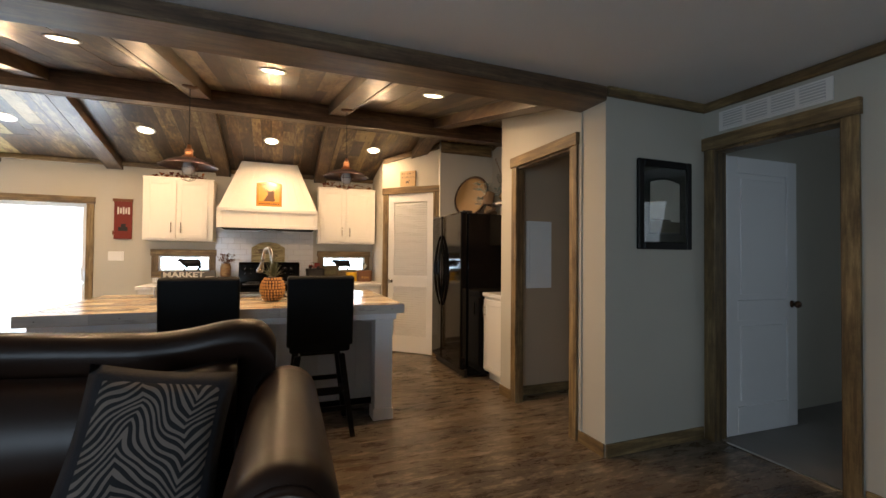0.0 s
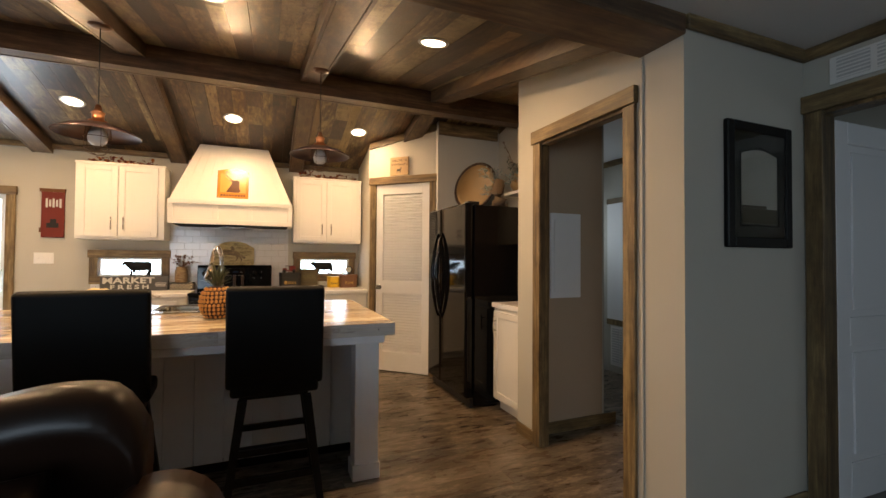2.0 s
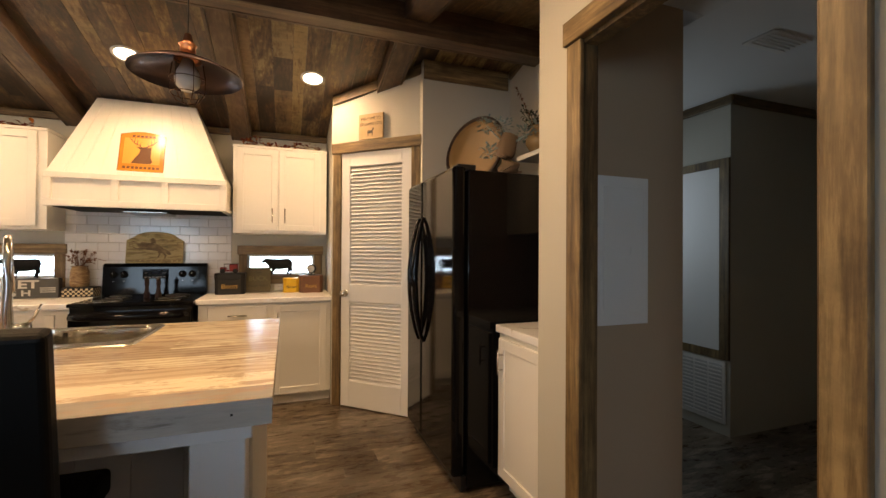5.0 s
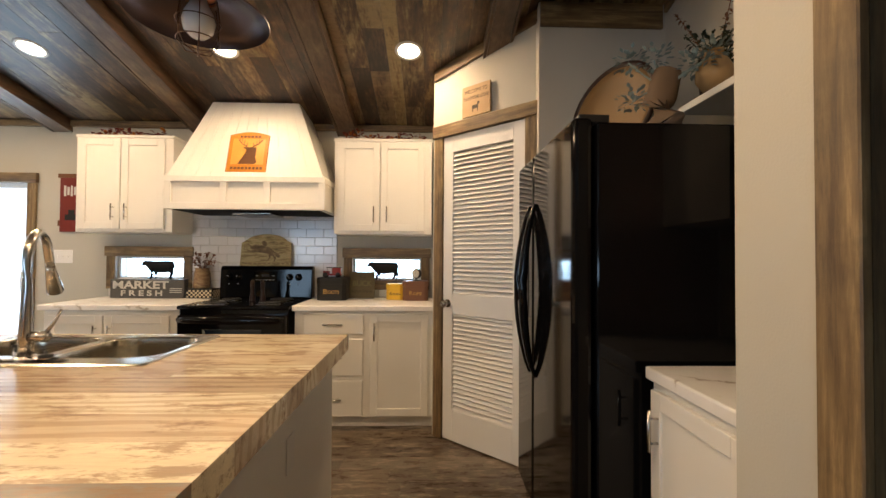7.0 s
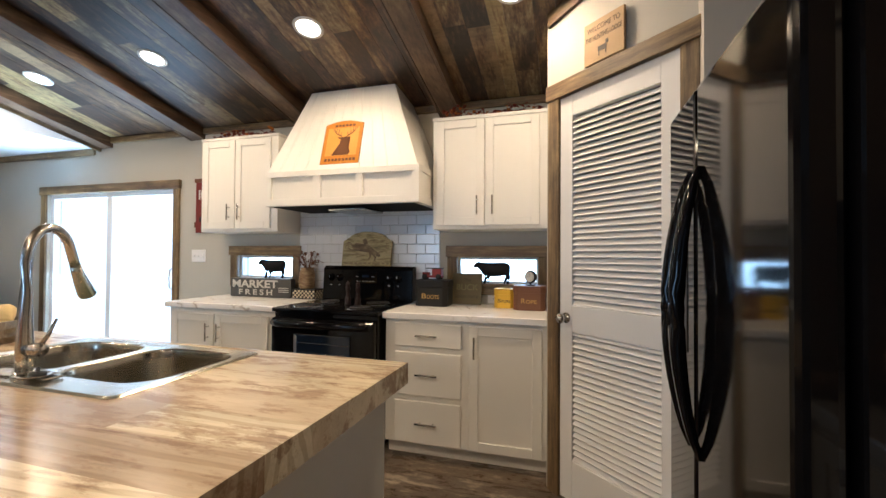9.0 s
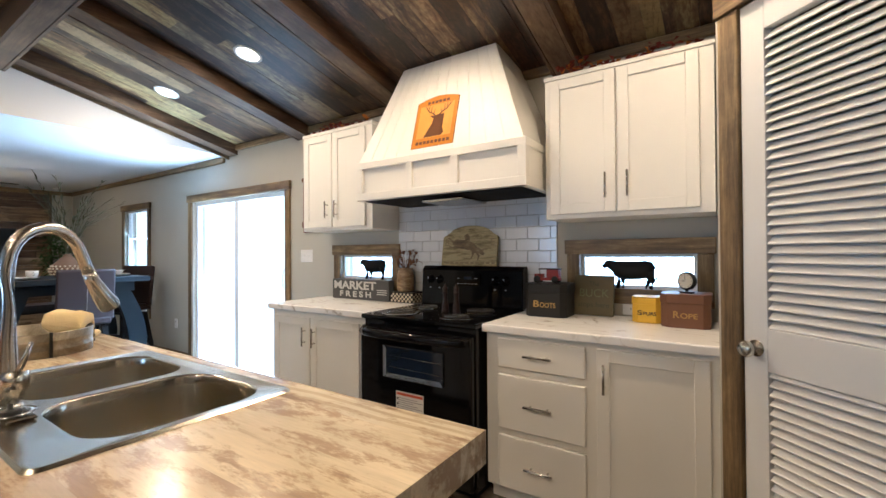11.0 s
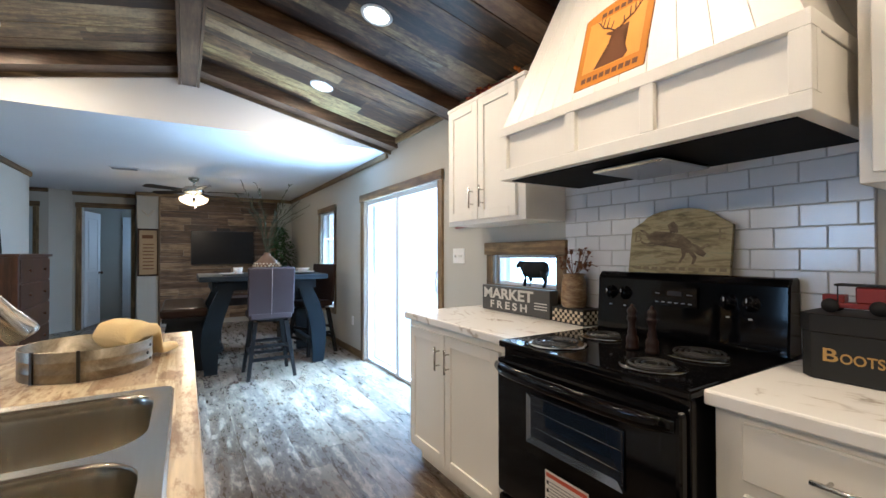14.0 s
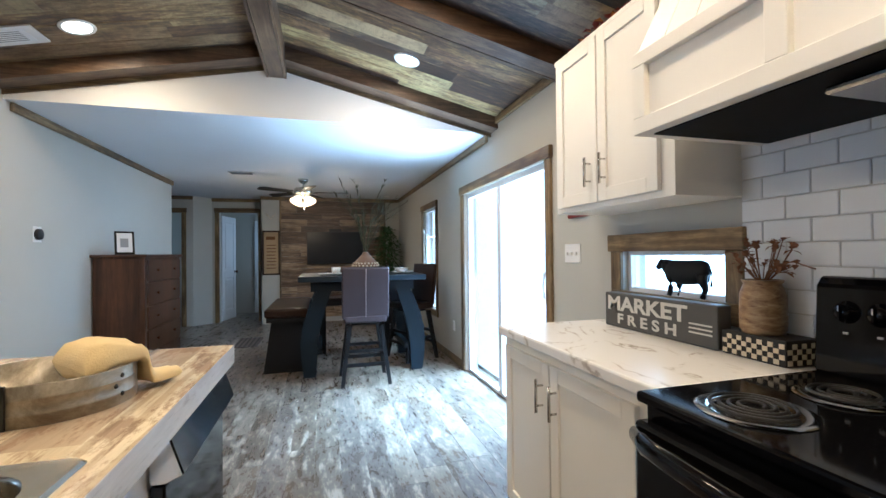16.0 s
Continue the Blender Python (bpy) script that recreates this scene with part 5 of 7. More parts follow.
# ---- bar stools at the island ----
def stool_bar(at, rz, label, mats, group, low=False, back_split=False):
    """Counter stool; local +y is the way the sitter looks, the back is at -y."""
    t = thing("bar_stool", at, rz, label, "bar stool", group)
    sm, lm = mats[:2]
    bm = bmesh.new()
    cube_into(bm, -0.205, 0.205, -0.19, 0.20, 0.60, 0.675)
    bevelled(bm, 0.018, 3)
    part("seat", bm, sm, t, smooth=False)
    bm = bmesh.new()
    prism_into(bm, [(-0.185, 0.64), (-0.235, 1.13), (-0.19, 1.145), (-0.135, 0.66)], 0.45, "yz", -0.225)
    bevelled(bm, 0.014, 3)
    bk = part("backrest", bm, sm, t)
    if back_split:
        tube("back_seam", [(0, -0.188, 0.66), (0, -0.239, 1.125)], 0.003, mats[2], bk)
    block("swivel_plate", (-0.13, 0.13, -0.12, 0.13, 0.57, 0.60), lm, t, bevel=0.004, seg=1)
    for sx in (-1, 1):
        for sy in (-1, 1):
            bm = bmesh.new()
            q = []
            for (cx_, cy_, zz, w_) in ((sx * 0.225, sy * 0.21, 0.0, 0.017), (sx * 0.15, sy * 0.14, 0.575, 0.022)):
                q.append([bm.verts.new((cx_ + a_ * w_, cy_ + b_ * w_, zz)) for a_, b_ in ((-1, -1), (1, -1), (1, 1), (-1, 1))])
            bm.faces.new(q[0][::-1])
            bm.faces.new(q[1])
            for i in range(4):
                bm.faces.new((q[0][i], q[0][(i + 1) % 4], q[1][(i + 1) % 4], q[1][i]))
            part("leg", bm, lm, t)
    def reach(zz):
        k = zz / 0.575
        return 0.225 - 0.075 * k, 0.21 - 0.07 * k
    for zz, sides in ((0.20, "fb"), (0.33, "fb"), (0.26, "lr")):
        rx_, ry_ = reach(zz)
        if "f" in sides:
            for s_ in (-1, 1):
                block("rung", (-rx_, rx_, s_ * ry_ - 0.011, s_ * ry_ + 0.011, zz - 0.016, zz + 0.016), lm, t)
        else:
            for s_ in (-1, 1):
                block("rung", (s_ * rx_ - 0.011, s_ * rx_ + 0.011, -ry_, ry_, zz - 0.016, zz + 0.016), lm, t)
    return t


stool_bar((0.31, 3.10, 0), 0, "black leather bar stool with a square back at the island", (M["leather_black"], M["black_wood"]), "bar stools at the island")
stool_bar((-0.44, 3.03, 0), 4, "black leather bar stool with a square back at the island", (M["leather_black"], M["black_wood"]), "bar stools at the island")

# ---- pendants ----
M["bulb"] = paint("frosted_bulb", (0.75, 0.74, 0.72), 0.15, 10, 0.0, 0.02)
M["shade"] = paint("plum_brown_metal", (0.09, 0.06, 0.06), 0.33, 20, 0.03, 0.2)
M["shade"].node_tree.nodes["Principled BSDF"].inputs["Metallic"].default_value = 0.6


def pendant(x, y, zs):
    zc = vault(y) - 0.10
    t = thing("pendant_lamp", (x, y, zs), 0, "pendant lamp with a wide dark metal shade, switched off", "pendant lamp", "pendant lamps over the island")
    lathe("shade", [(0.205, -0.022), (0.207, -0.018), (0.15, 0.012), (0.09, 0.034), (0.05, 0.045), (0.046, 0.049), (0.09, 0.038), (0.15, 0.016)], M["shade"], t, "wide shallow plum-brown metal shade", n=40)
    lathe("socket_cup", [(0.05, 0.04), (0.046, 0.06), (0.03, 0.065), (0.028, 0.10), (0.034, 0.105), (0.02, 0.118), (0.012, 0.15), (0.0, 0.15)], M["copper"], t, "copper socket cup", n=20)
    lathe("bulb", [(0.0, -0.085), (0.022, -0.082), (0.042, -0.062), (0.048, -0.035), (0.042, -0.008), (0.028, 0.02), (0.02, 0.045)], M["bulb"], t, "white frosted globe bulb", n=20)
    cage = tube("cage", [(0.064 * math.cos(2 * math.pi * i / 20), 0.064 * math.sin(2 * math.pi * i / 20), -0.035) for i in range(20)], 0.0018, M["bronze"], t, "dark wire cage", n=5, closed=True)
    tube("cage_ring", [(0.061 * math.cos(2 * math.pi * i / 20), 0.061 * math.sin(2 * math.pi * i / 20), -0.095) for i in range(20)], 0.0018, M["bronze"], cage, n=5, closed=True)
    for k in range(6):
        a = math.pi * k / 3
        tube("cage_wire", [(r * math.cos(a), r * math.sin(a), z) for r, z in ((0.055, 0.03), (0.064, -0.03), (0.062, -0.09), (0.04, -0.125), (0.0, -0.135))], 0.0018, M["bronze"], cage, n=5)
    tube("cord", [(0, 0, 0.15), (0, 0, zc - zs)], 0.003, M["black_soft"], t)
    lathe("canopy", [(0.0, 0.0), (0.055, 0.0), (0.06, -0.008), (0.03, -0.018), (0.0, -0.02)][::-1], M["bronze"], t, n=20, at=(0, 0, zc - zs))


pendant(0.60, 3.79, 2.03)
pendant(-0.635, 3.60, 1.985)


# ---- small helpers for writing and leaves ----
def lettering(parent, text, size, at, rot, material, width=None, bold=0.0):
    """Raised writing; at is its centre in the parent's frame; rot in degrees."""
    c = bpy.data.curves.new("lettering", "FONT")
    c.body, c.size, c.extrude, c.align_x, c.align_y = text, size, 0.0006, "CENTER", "CENTER"
    c.offset = bold
    c.materials.append(material)
    o = new("lettering", c)
    o.parent = parent
    m = pose(*at, *rot)
    if width:
        bpy.context.view_layer.update()
        k = width / max(o.dimensions.x, 1e-3)
        m = m @ Matrix.Diagonal((k, 1, 1, 1))
    o.matrix_basis = m
    return o


def leaf_into(bm, at, d, length, width, droop=0.2):
    """A pointed leaf of two bent halves."""
    d = Vector(d).normalized()
    s = d.cross(Vector((0, 0, 1)))
    s = s.normalized() if s.length > 1e-3 else Vector((1, 0, 0))
    u = s.cross(d)
    p = Vector(at)
    a = bm.verts.new(p)
    m = p + d * length * 0.5 + u * length * 0.08
    l, r, c = bm.verts.new(m + s * width / 2), bm.verts.new(m - s * width / 2), bm.verts.new(m - u * width * 0.15)
    t = bm.verts.new(p + d * length - Vector((0, 0, droop * length)))
    for f in ((a, l, c), (a, c, r), (l, t, c), (c, t, r)):
        bm.faces.new(f)


def sphere_into(bm, at, r, squash=1.0):
    g = bmesh.ops.create_icosphere(bm, subdivisions=1, radius=r)
    for v in g["verts"]:
        v.co = Vector((v.co.x, v.co.y, v.co.z * squash)) + Vector(at)


C = {}
for key, base, rough in (("tin", (0.075, 0.075, 0.072), 0.5), ("letters_white", (0.55, 0.54, 0.50), 0.6), ("boots_black", (0.013, 0.013, 0.013), 0.55), ("gold", (0.40, 0.25, 0.07), 0.5),
                         ("olive", (0.105, 0.088, 0.050), 0.7), ("olive_text", (0.17, 0.17, 0.085), 0.7), ("olive_dark", (0.05, 0.045, 0.03), 0.7), ("yellow", (0.64, 0.40, 0.028), 0.5),
                         ("dark_text", (0.05, 0.04, 0.03), 0.6), ("rope_brown", (0.135, 0.064, 0.036), 0.55), ("truck_red", (0.22, 0.025, 0.018), 0.4), ("cow", (0.006, 0.006, 0.006), 0.6),
                         ("crock", (0.17, 0.115, 0.06), 0.5), ("dried", (0.16, 0.07, 0.035), 0.8), ("cream", (0.60, 0.52, 0.38), 0.7), ("sign_tan", (0.40, 0.28, 0.15), 0.7), ("sign_red", (0.15, 0.02, 0.014), 0.6),
                         ("orange", (0.75, 0.30, 0.04), 0.35), ("deer", (0.13, 0.05, 0.015), 0.45), ("leaf_orange", (0.42, 0.14, 0.02), 0.7), ("leaf_red", (0.16, 0.03, 0.02), 0.7), ("clock_face", (0.45, 0.44, 0.40), 0.3),
                         ("board_tan", (0.32, 0.27, 0.15), 0.6), ("board_fig", (0.20, 0.16, 0.09), 0.6), ("mill", (0.020, 0.007, 0.004), 0.4), ("green", (0.04, 0.10, 0.03), 0.55), ("grass_dry", (0.07, 0.075, 0.04), 0.8),
                         ("blue_leaf", (0.19, 0.25, 0.25), 0.7), ("driftwood", (0.16, 0.11, 0.07), 0.8), ("tray_gold", (0.20, 0.12, 0.045), 0.45), ("vase_tan", (0.20, 0.12, 0.07), 0.6), ("screen", (0.004, 0.0045, 0.006), 0.3),
                         ("pine_brown", (0.50, 0.25, 0.085), 0.5), ("pine_dark", (0.05, 0.02, 0.01), 0.6), ("rug", (0.10, 0.08, 0.07), 0.9), ("rug_dark", (0.03, 0.025, 0.02), 0.9), ("green_light", (0.07, 0.075, 0.035), 0.6), ("green_dark", (0.018, 0.028, 0.014), 0.6)):
    C[key] = paint(key, base, rough, 60, 0.12, 0.18, 0.3)

# ---- things on the left counter ----
t = thing("market_sign", (-1.045, 6.13, 0.911), 0, "dark grey tin box sign with white lettering on counter", "sign")
block("box", (-0.305, 0.305, -0.02, 0.045, 0.0, 0.158), C["tin"], t, bevel=0.006)
lettering(t, "MARKET", 0.088, (-0.055, -0.0205, 0.108), (90, 0, 0), C["letters_white"], 0.46, 0.0026)
lettering(t, "F R E S H", 0.062, (-0.045, -0.0205, 0.040), (90, 0, 0), C["letters_white"], 0.34, 0.0018)
boxes("stripes", [(0.185, 0.285, -0.0212, -0.0198, z_, z_ + 0.006) for z_ in (0.078, 0.062, 0.046)], C["letters_white"], t)


def cow(x, name_label, s=1.08):
    """A small cast figure looking towards -x: barrel, neck, head with horns, four jointed legs and a tail."""
    bm = bmesh.new()
    def limb(pts, radii, flat=0.7, n=10):
        first = len(bm.verts)
        tube_into(bm, [(a * s, 0, b * s) for a, b, _ in pts], [r * s for r in radii], n)
        bm.verts.ensure_lookup_table()
        side = pts[0][2] * s
        for v in bm.verts[first:]:
            v.co.y = v.co.y * flat + side
    limb([(-0.082, 0.104, 0), (-0.072, 0.102, 0), (-0.045, 0.098, 0), (0.0, 0.094, 0), (0.045, 0.096, 0), (0.085, 0.102, 0), (0.108, 0.104, 0), (0.118, 0.102, 0)], [0.026, 0.040, 0.047, 0.050, 0.049, 0.045, 0.034, 0.014], 0.6, 14)
    limb([(-0.060, 0.106, 0), (-0.085, 0.118, 0), (-0.106, 0.128, 0)], [0.040, 0.031, 0.021], 0.6)
    limb([(-0.096, 0.136, 0), (-0.108, 0.131, 0), (-0.124, 0.120, 0), (-0.137, 0.108, 0)], [0.012, 0.019, 0.016, 0.011], 0.8)
    for y in (-0.012, 0.012):
        limb([(-0.098, 0.136, y), (-0.099, 0.146, y), (-0.106, 0.152, y)], [0.004, 0.003, 0.001], 1.0, 6)
        limb([(-0.096, 0.130, y * 1.2), (-0.086, 0.128, y * 1.2)], [0.005, 0.002], 1.0, 6)
    for (x0, x1, x2), y, back in (((-0.055, -0.052, -0.058), -0.014, 0), ((-0.040, -0.036, -0.034), 0.014, 0), ((0.098, 0.112, 0.103), -0.014, 1), ((0.082, 0.088, 0.078), 0.014, 1)):
        limb([(x0, 0.090, y), (x0 + 0.002, 0.062, y), (x1, 0.036, y), (x2, 0.008, y), (x2 - 0.005, 0.0, y)], [0.024 if back else 0.019, 0.019 if back else 0.015, 0.012, 0.010, 0.011], 0.8, 8)
    limb([(0.116, 0.112, 0), (0.126, 0.100, 0), (0.127, 0.065, 0), (0.124, 0.045, 0)], [0.004, 0.003, 0.003, 0.006], 1.0, 6)
    o = part("cow_figurine", bm, C["cow"], smooth=True)
    o.matrix_world = pose(x, HY + 0.022, 1.067)
    return tagged(o, name_label, "figurine", "cow figurines on the window sills")


cow(-1.06, "black cow figurine standing on the strip window sill")
cow(0.912, "black cow figurine standing on the strip window sill")

t = thing("checkered_box", (-0.615, 6.16, 0.911), -3, "small dark box with a cream checkered side on the counter", "box")
block("box", (-0.11, 0.11, -0.05, 0.085, 0, 0.08), C["boots_black"], t, bevel=0.003)
chk = []
for r_ in range(4):
    for c_ in range(12):
        if (r_ + c_) % 2 == 0:
            xx, zz = -0.106 + c_ * 0.0178, 0.006 + r_ * 0.0162
            chk.append((xx, xx + 0.0165, -0.0525, -0.0495, zz, zz + 0.015))
    for c_ in range(7):
        if (r_ + c_) % 2 == 0:
            yy, zz = -0.045 + c_ * 0.0178, 0.006 + r_ * 0.0162
            chk.append((0.1095, 0.1125, yy, yy + 0.0165, zz, zz + 0.015))
tagged(boxes("check", chk, C["cream"], t), "", "", "", "stuff")
t = thing("crock", (-0.625, 6.17, 0.992), 0, "tan stoneware crock filled with dried brown flowers on the box", "vase")
lathe("jar", [(0.0, 0.0), (0.058, 0.0), (0.064, 0.015), (0.066, 0.06), (0.063, 0.066), (0.065, 0.072), (0.064, 0.125), (0.056, 0.150), (0.052, 0.160), (0.059, 0.172), (0.053, 0.174), (0.048, 0.15), (0.0, 0.12)], M["crock_glaze"], t)
bm = bmesh.new()
rng = random.Random(11)
for k in range(26):
    a, rr = rng.uniform(0, 6.28), rng.uniform(0.02, 0.10)
    tip = (rr * math.cos(a), rr * 0.7 * math.sin(a), 0.20 + rng.uniform(0, 0.10))
    tube_into(bm, [(0, 0, 0.15), (tip[0] * 0.5, tip[1] * 0.5, 0.2), tip], 0.0016, 4)
    for j in range(3):
        leaf_into(bm, tip, (rng.uniform(-1, 1), rng.uniform(-1, 1), rng.uniform(-0.4, 1)), 0.03, 0.018)
    if k % 3 == 0:
        sphere_into(bm, tip, 0.011)
tagged(part("dried_flower", bm, C["dried"], t, "dried brown flowers"), kind="stuff")
tube("long_stem", [(0, 0, 0.16), (0.07, -0.03, 0.22), (0.13, -0.05, 0.235), (0.19, -0.05, 0.215)], 0.0022, C["dried"], t, n=5)

# ---- on the range ----
M["mill_wood"] = paint("dark_turned_wood", (0.012, 0.0045, 0.003), 0.4, 60, 0.05, 0.2, 0.25)
for x in (-0.07, 0.01):
    t = thing("pepper_mill", (x, 5.86, 0.914), 0, "turned dark red-brown wooden mill standing on the range", "pepper mill", "mills on the range")
    lathe("body", [(0.0, 0.0), (0.023, 0.0), (0.024, 0.008), (0.020, 0.014), (0.022, 0.03), (0.021, 0.045), (0.014, 0.055), (0.017, 0.066), (0.013, 0.076), (0.013, 0.10), (0.018, 0.112), (0.018, 0.12)], M["mill_wood"], t, n=18)
    lathe("cap", [(0.018, 0.121), (0.013, 0.128), (0.018, 0.140), (0.014, 0.153), (0.006, 0.158), (0.008, 0.164), (0.0, 0.171)], M["mill_wood"], t, n=18)

t = thing("rodeo_board", (-0.102, 6.19, 1.187), 0, "olive-tan arched wooden board with a bull relief above range", "wall decor")
t.matrix_world = t.matrix_world @ pose(0, 0, 0, -9)
arch = [(-0.215, 0.0), (0.215, 0.0), (0.215, 0.20)] + [(0.215 * math.cos(math.pi * i / 12) * 0.78 + 0.0, 0.215 + 0.065 * math.sin(math.pi * i / 12)) for i in range(1, 12)] + [(-0.215, 0.20)]
prism("board", arch, 0.018, M["board_print"], t)
bm = bmesh.new()
for poly in ([(-0.135, 0.165), (-0.10, 0.185), (-0.03, 0.178), (0.02, 0.165), (0.06, 0.135), (0.075, 0.10), (0.05, 0.085), (0.02, 0.105), (-0.04, 0.125), (-0.10, 0.125), (-0.13, 0.145)],
             [(0.06, 0.13), (0.095, 0.115), (0.125, 0.085), (0.115, 0.07), (0.09, 0.08), (0.07, 0.095)],
             [(0.10, 0.108), (0.13, 0.125), (0.133, 0.122), (0.112, 0.10)],
             [(-0.12, 0.14), (-0.15, 0.175), (-0.175, 0.19), (-0.17, 0.197), (-0.145, 0.186), (-0.115, 0.16)],
             [(-0.10, 0.13), (-0.135, 0.12), (-0.165, 0.135), (-0.162, 0.143), (-0.135, 0.131), (-0.10, 0.142)],
             [(0.02, 0.11), (0.03, 0.075), (0.015, 0.045), (0.025, 0.045), (0.043, 0.075), (0.045, 0.10)],
             [(0.05, 0.095), (0.075, 0.065), (0.07, 0.04), (0.08, 0.04), (0.09, 0.068), (0.068, 0.10)],
             [(-0.03, 0.178), (-0.045, 0.21), (-0.02, 0.225), (0.0, 0.205), (0.005, 0.172)]):
    prism_into(bm, poly, 0.0012, "xz", -0.0012)
bmesh.ops.triangulate(bm, faces=bm.faces[:])
part("relief", bm, M["bull_print"], t, "dark bull shape")
lettering(t, "B", 0.07, (-0.18, -0.001, 0.16), (90, 0, 0), C["board_fig"])
lettering(t, "E", 0.07, (0.18, -0.001, 0.16), (90, 0, 0), C["board_fig"])
tagged(boxes("border_bars", [(-0.18 + 0.04 * k, -0.155 + 0.04 * k, -0.002, 0.0, 0.012, 0.026) for k in range(10)], C["board_fig"], t), kind="stuff")


# ---- things on the right counter ----
def lidded_box(x, y, w, d, h, body, text, tcol, label, rz=0, tsize=0.06, twidth=0.1):
    t = thing("lidded_box", (x, y, 0.911), rz, label, "box", "lidded boxes on the counter")
    c = 0.03
    outl = [(-w / 2 + c, -d / 2), (w / 2 - c, -d / 2), (w / 2, -d / 2 + c), (w / 2, d / 2 - c), (w / 2 - c, d / 2), (-w / 2 + c, d / 2), (-w / 2, d / 2 - c), (-w / 2, -d / 2 + c)]
    prism("base", outl, h * 0.72, body, t, plane="xy", at=0.0, bevel=0.002)
    prism("lid", [(a * 1.03, b * 1.03) for a, b in outl], h * 0.28, body, t, plane="xy", at=h * 0.72, bevel=0.002)
    k = 0.28 * twidth
    lettering(t, text[0], tsize, (-twidth / 2 + k * 0.42, -d / 2 - 0.0006, h * 0.38), (90, 0, 0), tcol, k * 0.95, 0.0007)
    lettering(t, text[1:], tsize * 0.74, (k / 2 + 0.002, -d / 2 - 0.0006, h * 0.38 - tsize * 0.09), (90, 0, 0), tcol, twidth - k, 0.0006)
    return t


lidded_box(0.515, 6.08, 0.24, 0.20, 0.186, C["boots_black"], "BOOTS", C["gold"], "black octagonal lidded box with gold lettering on the marble counter", 0, 0.052, 0.125)
lidded_box(1.03, 6.12, 0.145, 0.14, 0.132, C["yellow"], "SPURS", C["dark_text"], "small yellow lidded box with dark lettering on the counter", 0, 0.034, 0.085)
lidded_box(1.205, 6.08, 0.21, 0.20, 0.16, C["rope_brown"], "ROPE", C["gold"], "red-brown octagonal lidded box with gold lettering on the counter", 0, 0.046, 0.10)
t = thing("slogan_board", (0.735, 6.17, 0.913), -3, "worn olive wooden board with faded stencil lettering leaning on the wall", "sign")
t.matrix_world = t.matrix_world @ pose(0, 0, 0, -10)
block("board", (-0.115, 0.11, -0.008, 0.008, 0, 0.230), C["olive"], t, bevel=0.002)
lettering(t, "The", 0.035, (0, -0.0085, 0.18), (90, 0, 0), C["olive_dark"])
lettering(t, "BUCK", 0.065, (0, -0.0085, 0.125), (90, 0, 0), C["olive_text"], 0.165)
lettering(t, "stops here", 0.04, (0, -0.0085, 0.06), (90, 0, 0), C["olive_dark"], 0.175)

t = thing("toy_truck", (0.505, 6.07, 1.0975), 0, "small red and black vintage toy truck on the black box", "toy truck")
boxes("chassis", [(-0.075, 0.075, -0.022, 0.022, 0.015, 0.03), (-0.075, -0.025, -0.018, 0.018, 0.03, 0.052)], C["truck_red"], t, bevel=0.002)
boxes("cab", [(0.0, 0.07, -0.024, 0.024, 0.03, 0.078)], C["truck_red"], t, bevel=0.004)
boxes("roof", [(-0.045, 0.075, -0.027, 0.027, 0.078, 0.084), (-0.04, -0.037, -0.022, -0.02, 0.03, 0.08)], C["boots_black"], t)
for wx in (-0.055, 0.05):
    for wy in (-0.026, 0.026):
        o = lathe("wheel", [(0.0, -0.005), (0.019, -0.005), (0.021, 0.0), (0.019, 0.005), (0.0, 0.005)], C["boots_black"], t, n=16)
        o.matrix_basis = pose(wx, wy, 0.02, 90)
t = thing("desk_clock", (1.21, 6.05, 1.072), -24, "small round black table clock with a grey dial", "clock")
o = lathe("case", [(0.0, 0.02), (0.05, 0.02), (0.056, 0.01), (0.056, -0.012), (0.05, -0.016), (0.047, -0.01), (0.0, -0.01)], C["boots_black"], t, n=28)
o.matrix_basis = pose(0, 0, 0.060, 90) @ Matrix.Scale(0.78, 4)
o = lathe("dial", [(0.0, -0.0095), (0.046, -0.0095)], C["clock_face"], t, n=28)
o.matrix_basis = pose(0, -0.0242, 0.060, 90) @ Matrix.Scale(0.78, 4)
tagged(boxes("hour_marks", [(0.030 * math.sin(k * math.pi / 6) - 0.0015, 0.030 * math.sin(k * math.pi / 6) + 0.0015, -0.0182, -0.0172, 0.060 + 0.030 * math.cos(k * math.pi / 6) - 0.0025, 0.060 + 0.030 * math.cos(k * math.pi / 6) + 0.0025) for k in range(12)], C["cow"], t), kind="stuff")
boxes("clock_pointer", [(-0.001, 0.001, -0.0188, -0.0178, 0.059, 0.083), (-0.017, 0.0, -0.0188, -0.0178, 0.0588, 0.0612)], C["cow"], t)
block("stem", (-0.006, 0.006, -0.004, 0.004, 0.007, 0.022), C["boots_black"], t)
boxes("foot", [(-0.03, 0.03, -0.015, 0.015, 0, 0.008)], C["boots_black"], t, bevel=0.002)


def wall_plate(x, y, z, w, n, label, rz=0, kind="switch"):
    t = thing("wall_plate", (x, y, z), rz, label, "wall plate")
    block("plate", (-w / 2, w / 2, -0.006, 0.0, -0.058, 0.058), M["plate_white"], t, bevel=0.003, seg=1)
    for k in range(n):
        xx = (k - (n - 1) / 2) * 0.046
        if kind == "switch":
            block("toggle", (xx - 0.005, xx + 0.005, -0.016, -0.005, -0.012, 0.006), M["plate_white"], t)
        else:
            boxes("slots", [(xx - 0.012, xx - 0.009, -0.0068, -0.0055, zz, zz + 0.012) for zz in (-0.03, 0.018)] + [(xx + 0.008, xx + 0.011, -0.0068, -0.0055, zz, zz + 0.012) for zz in (-0.03, 0.018)], C["cow"], t)


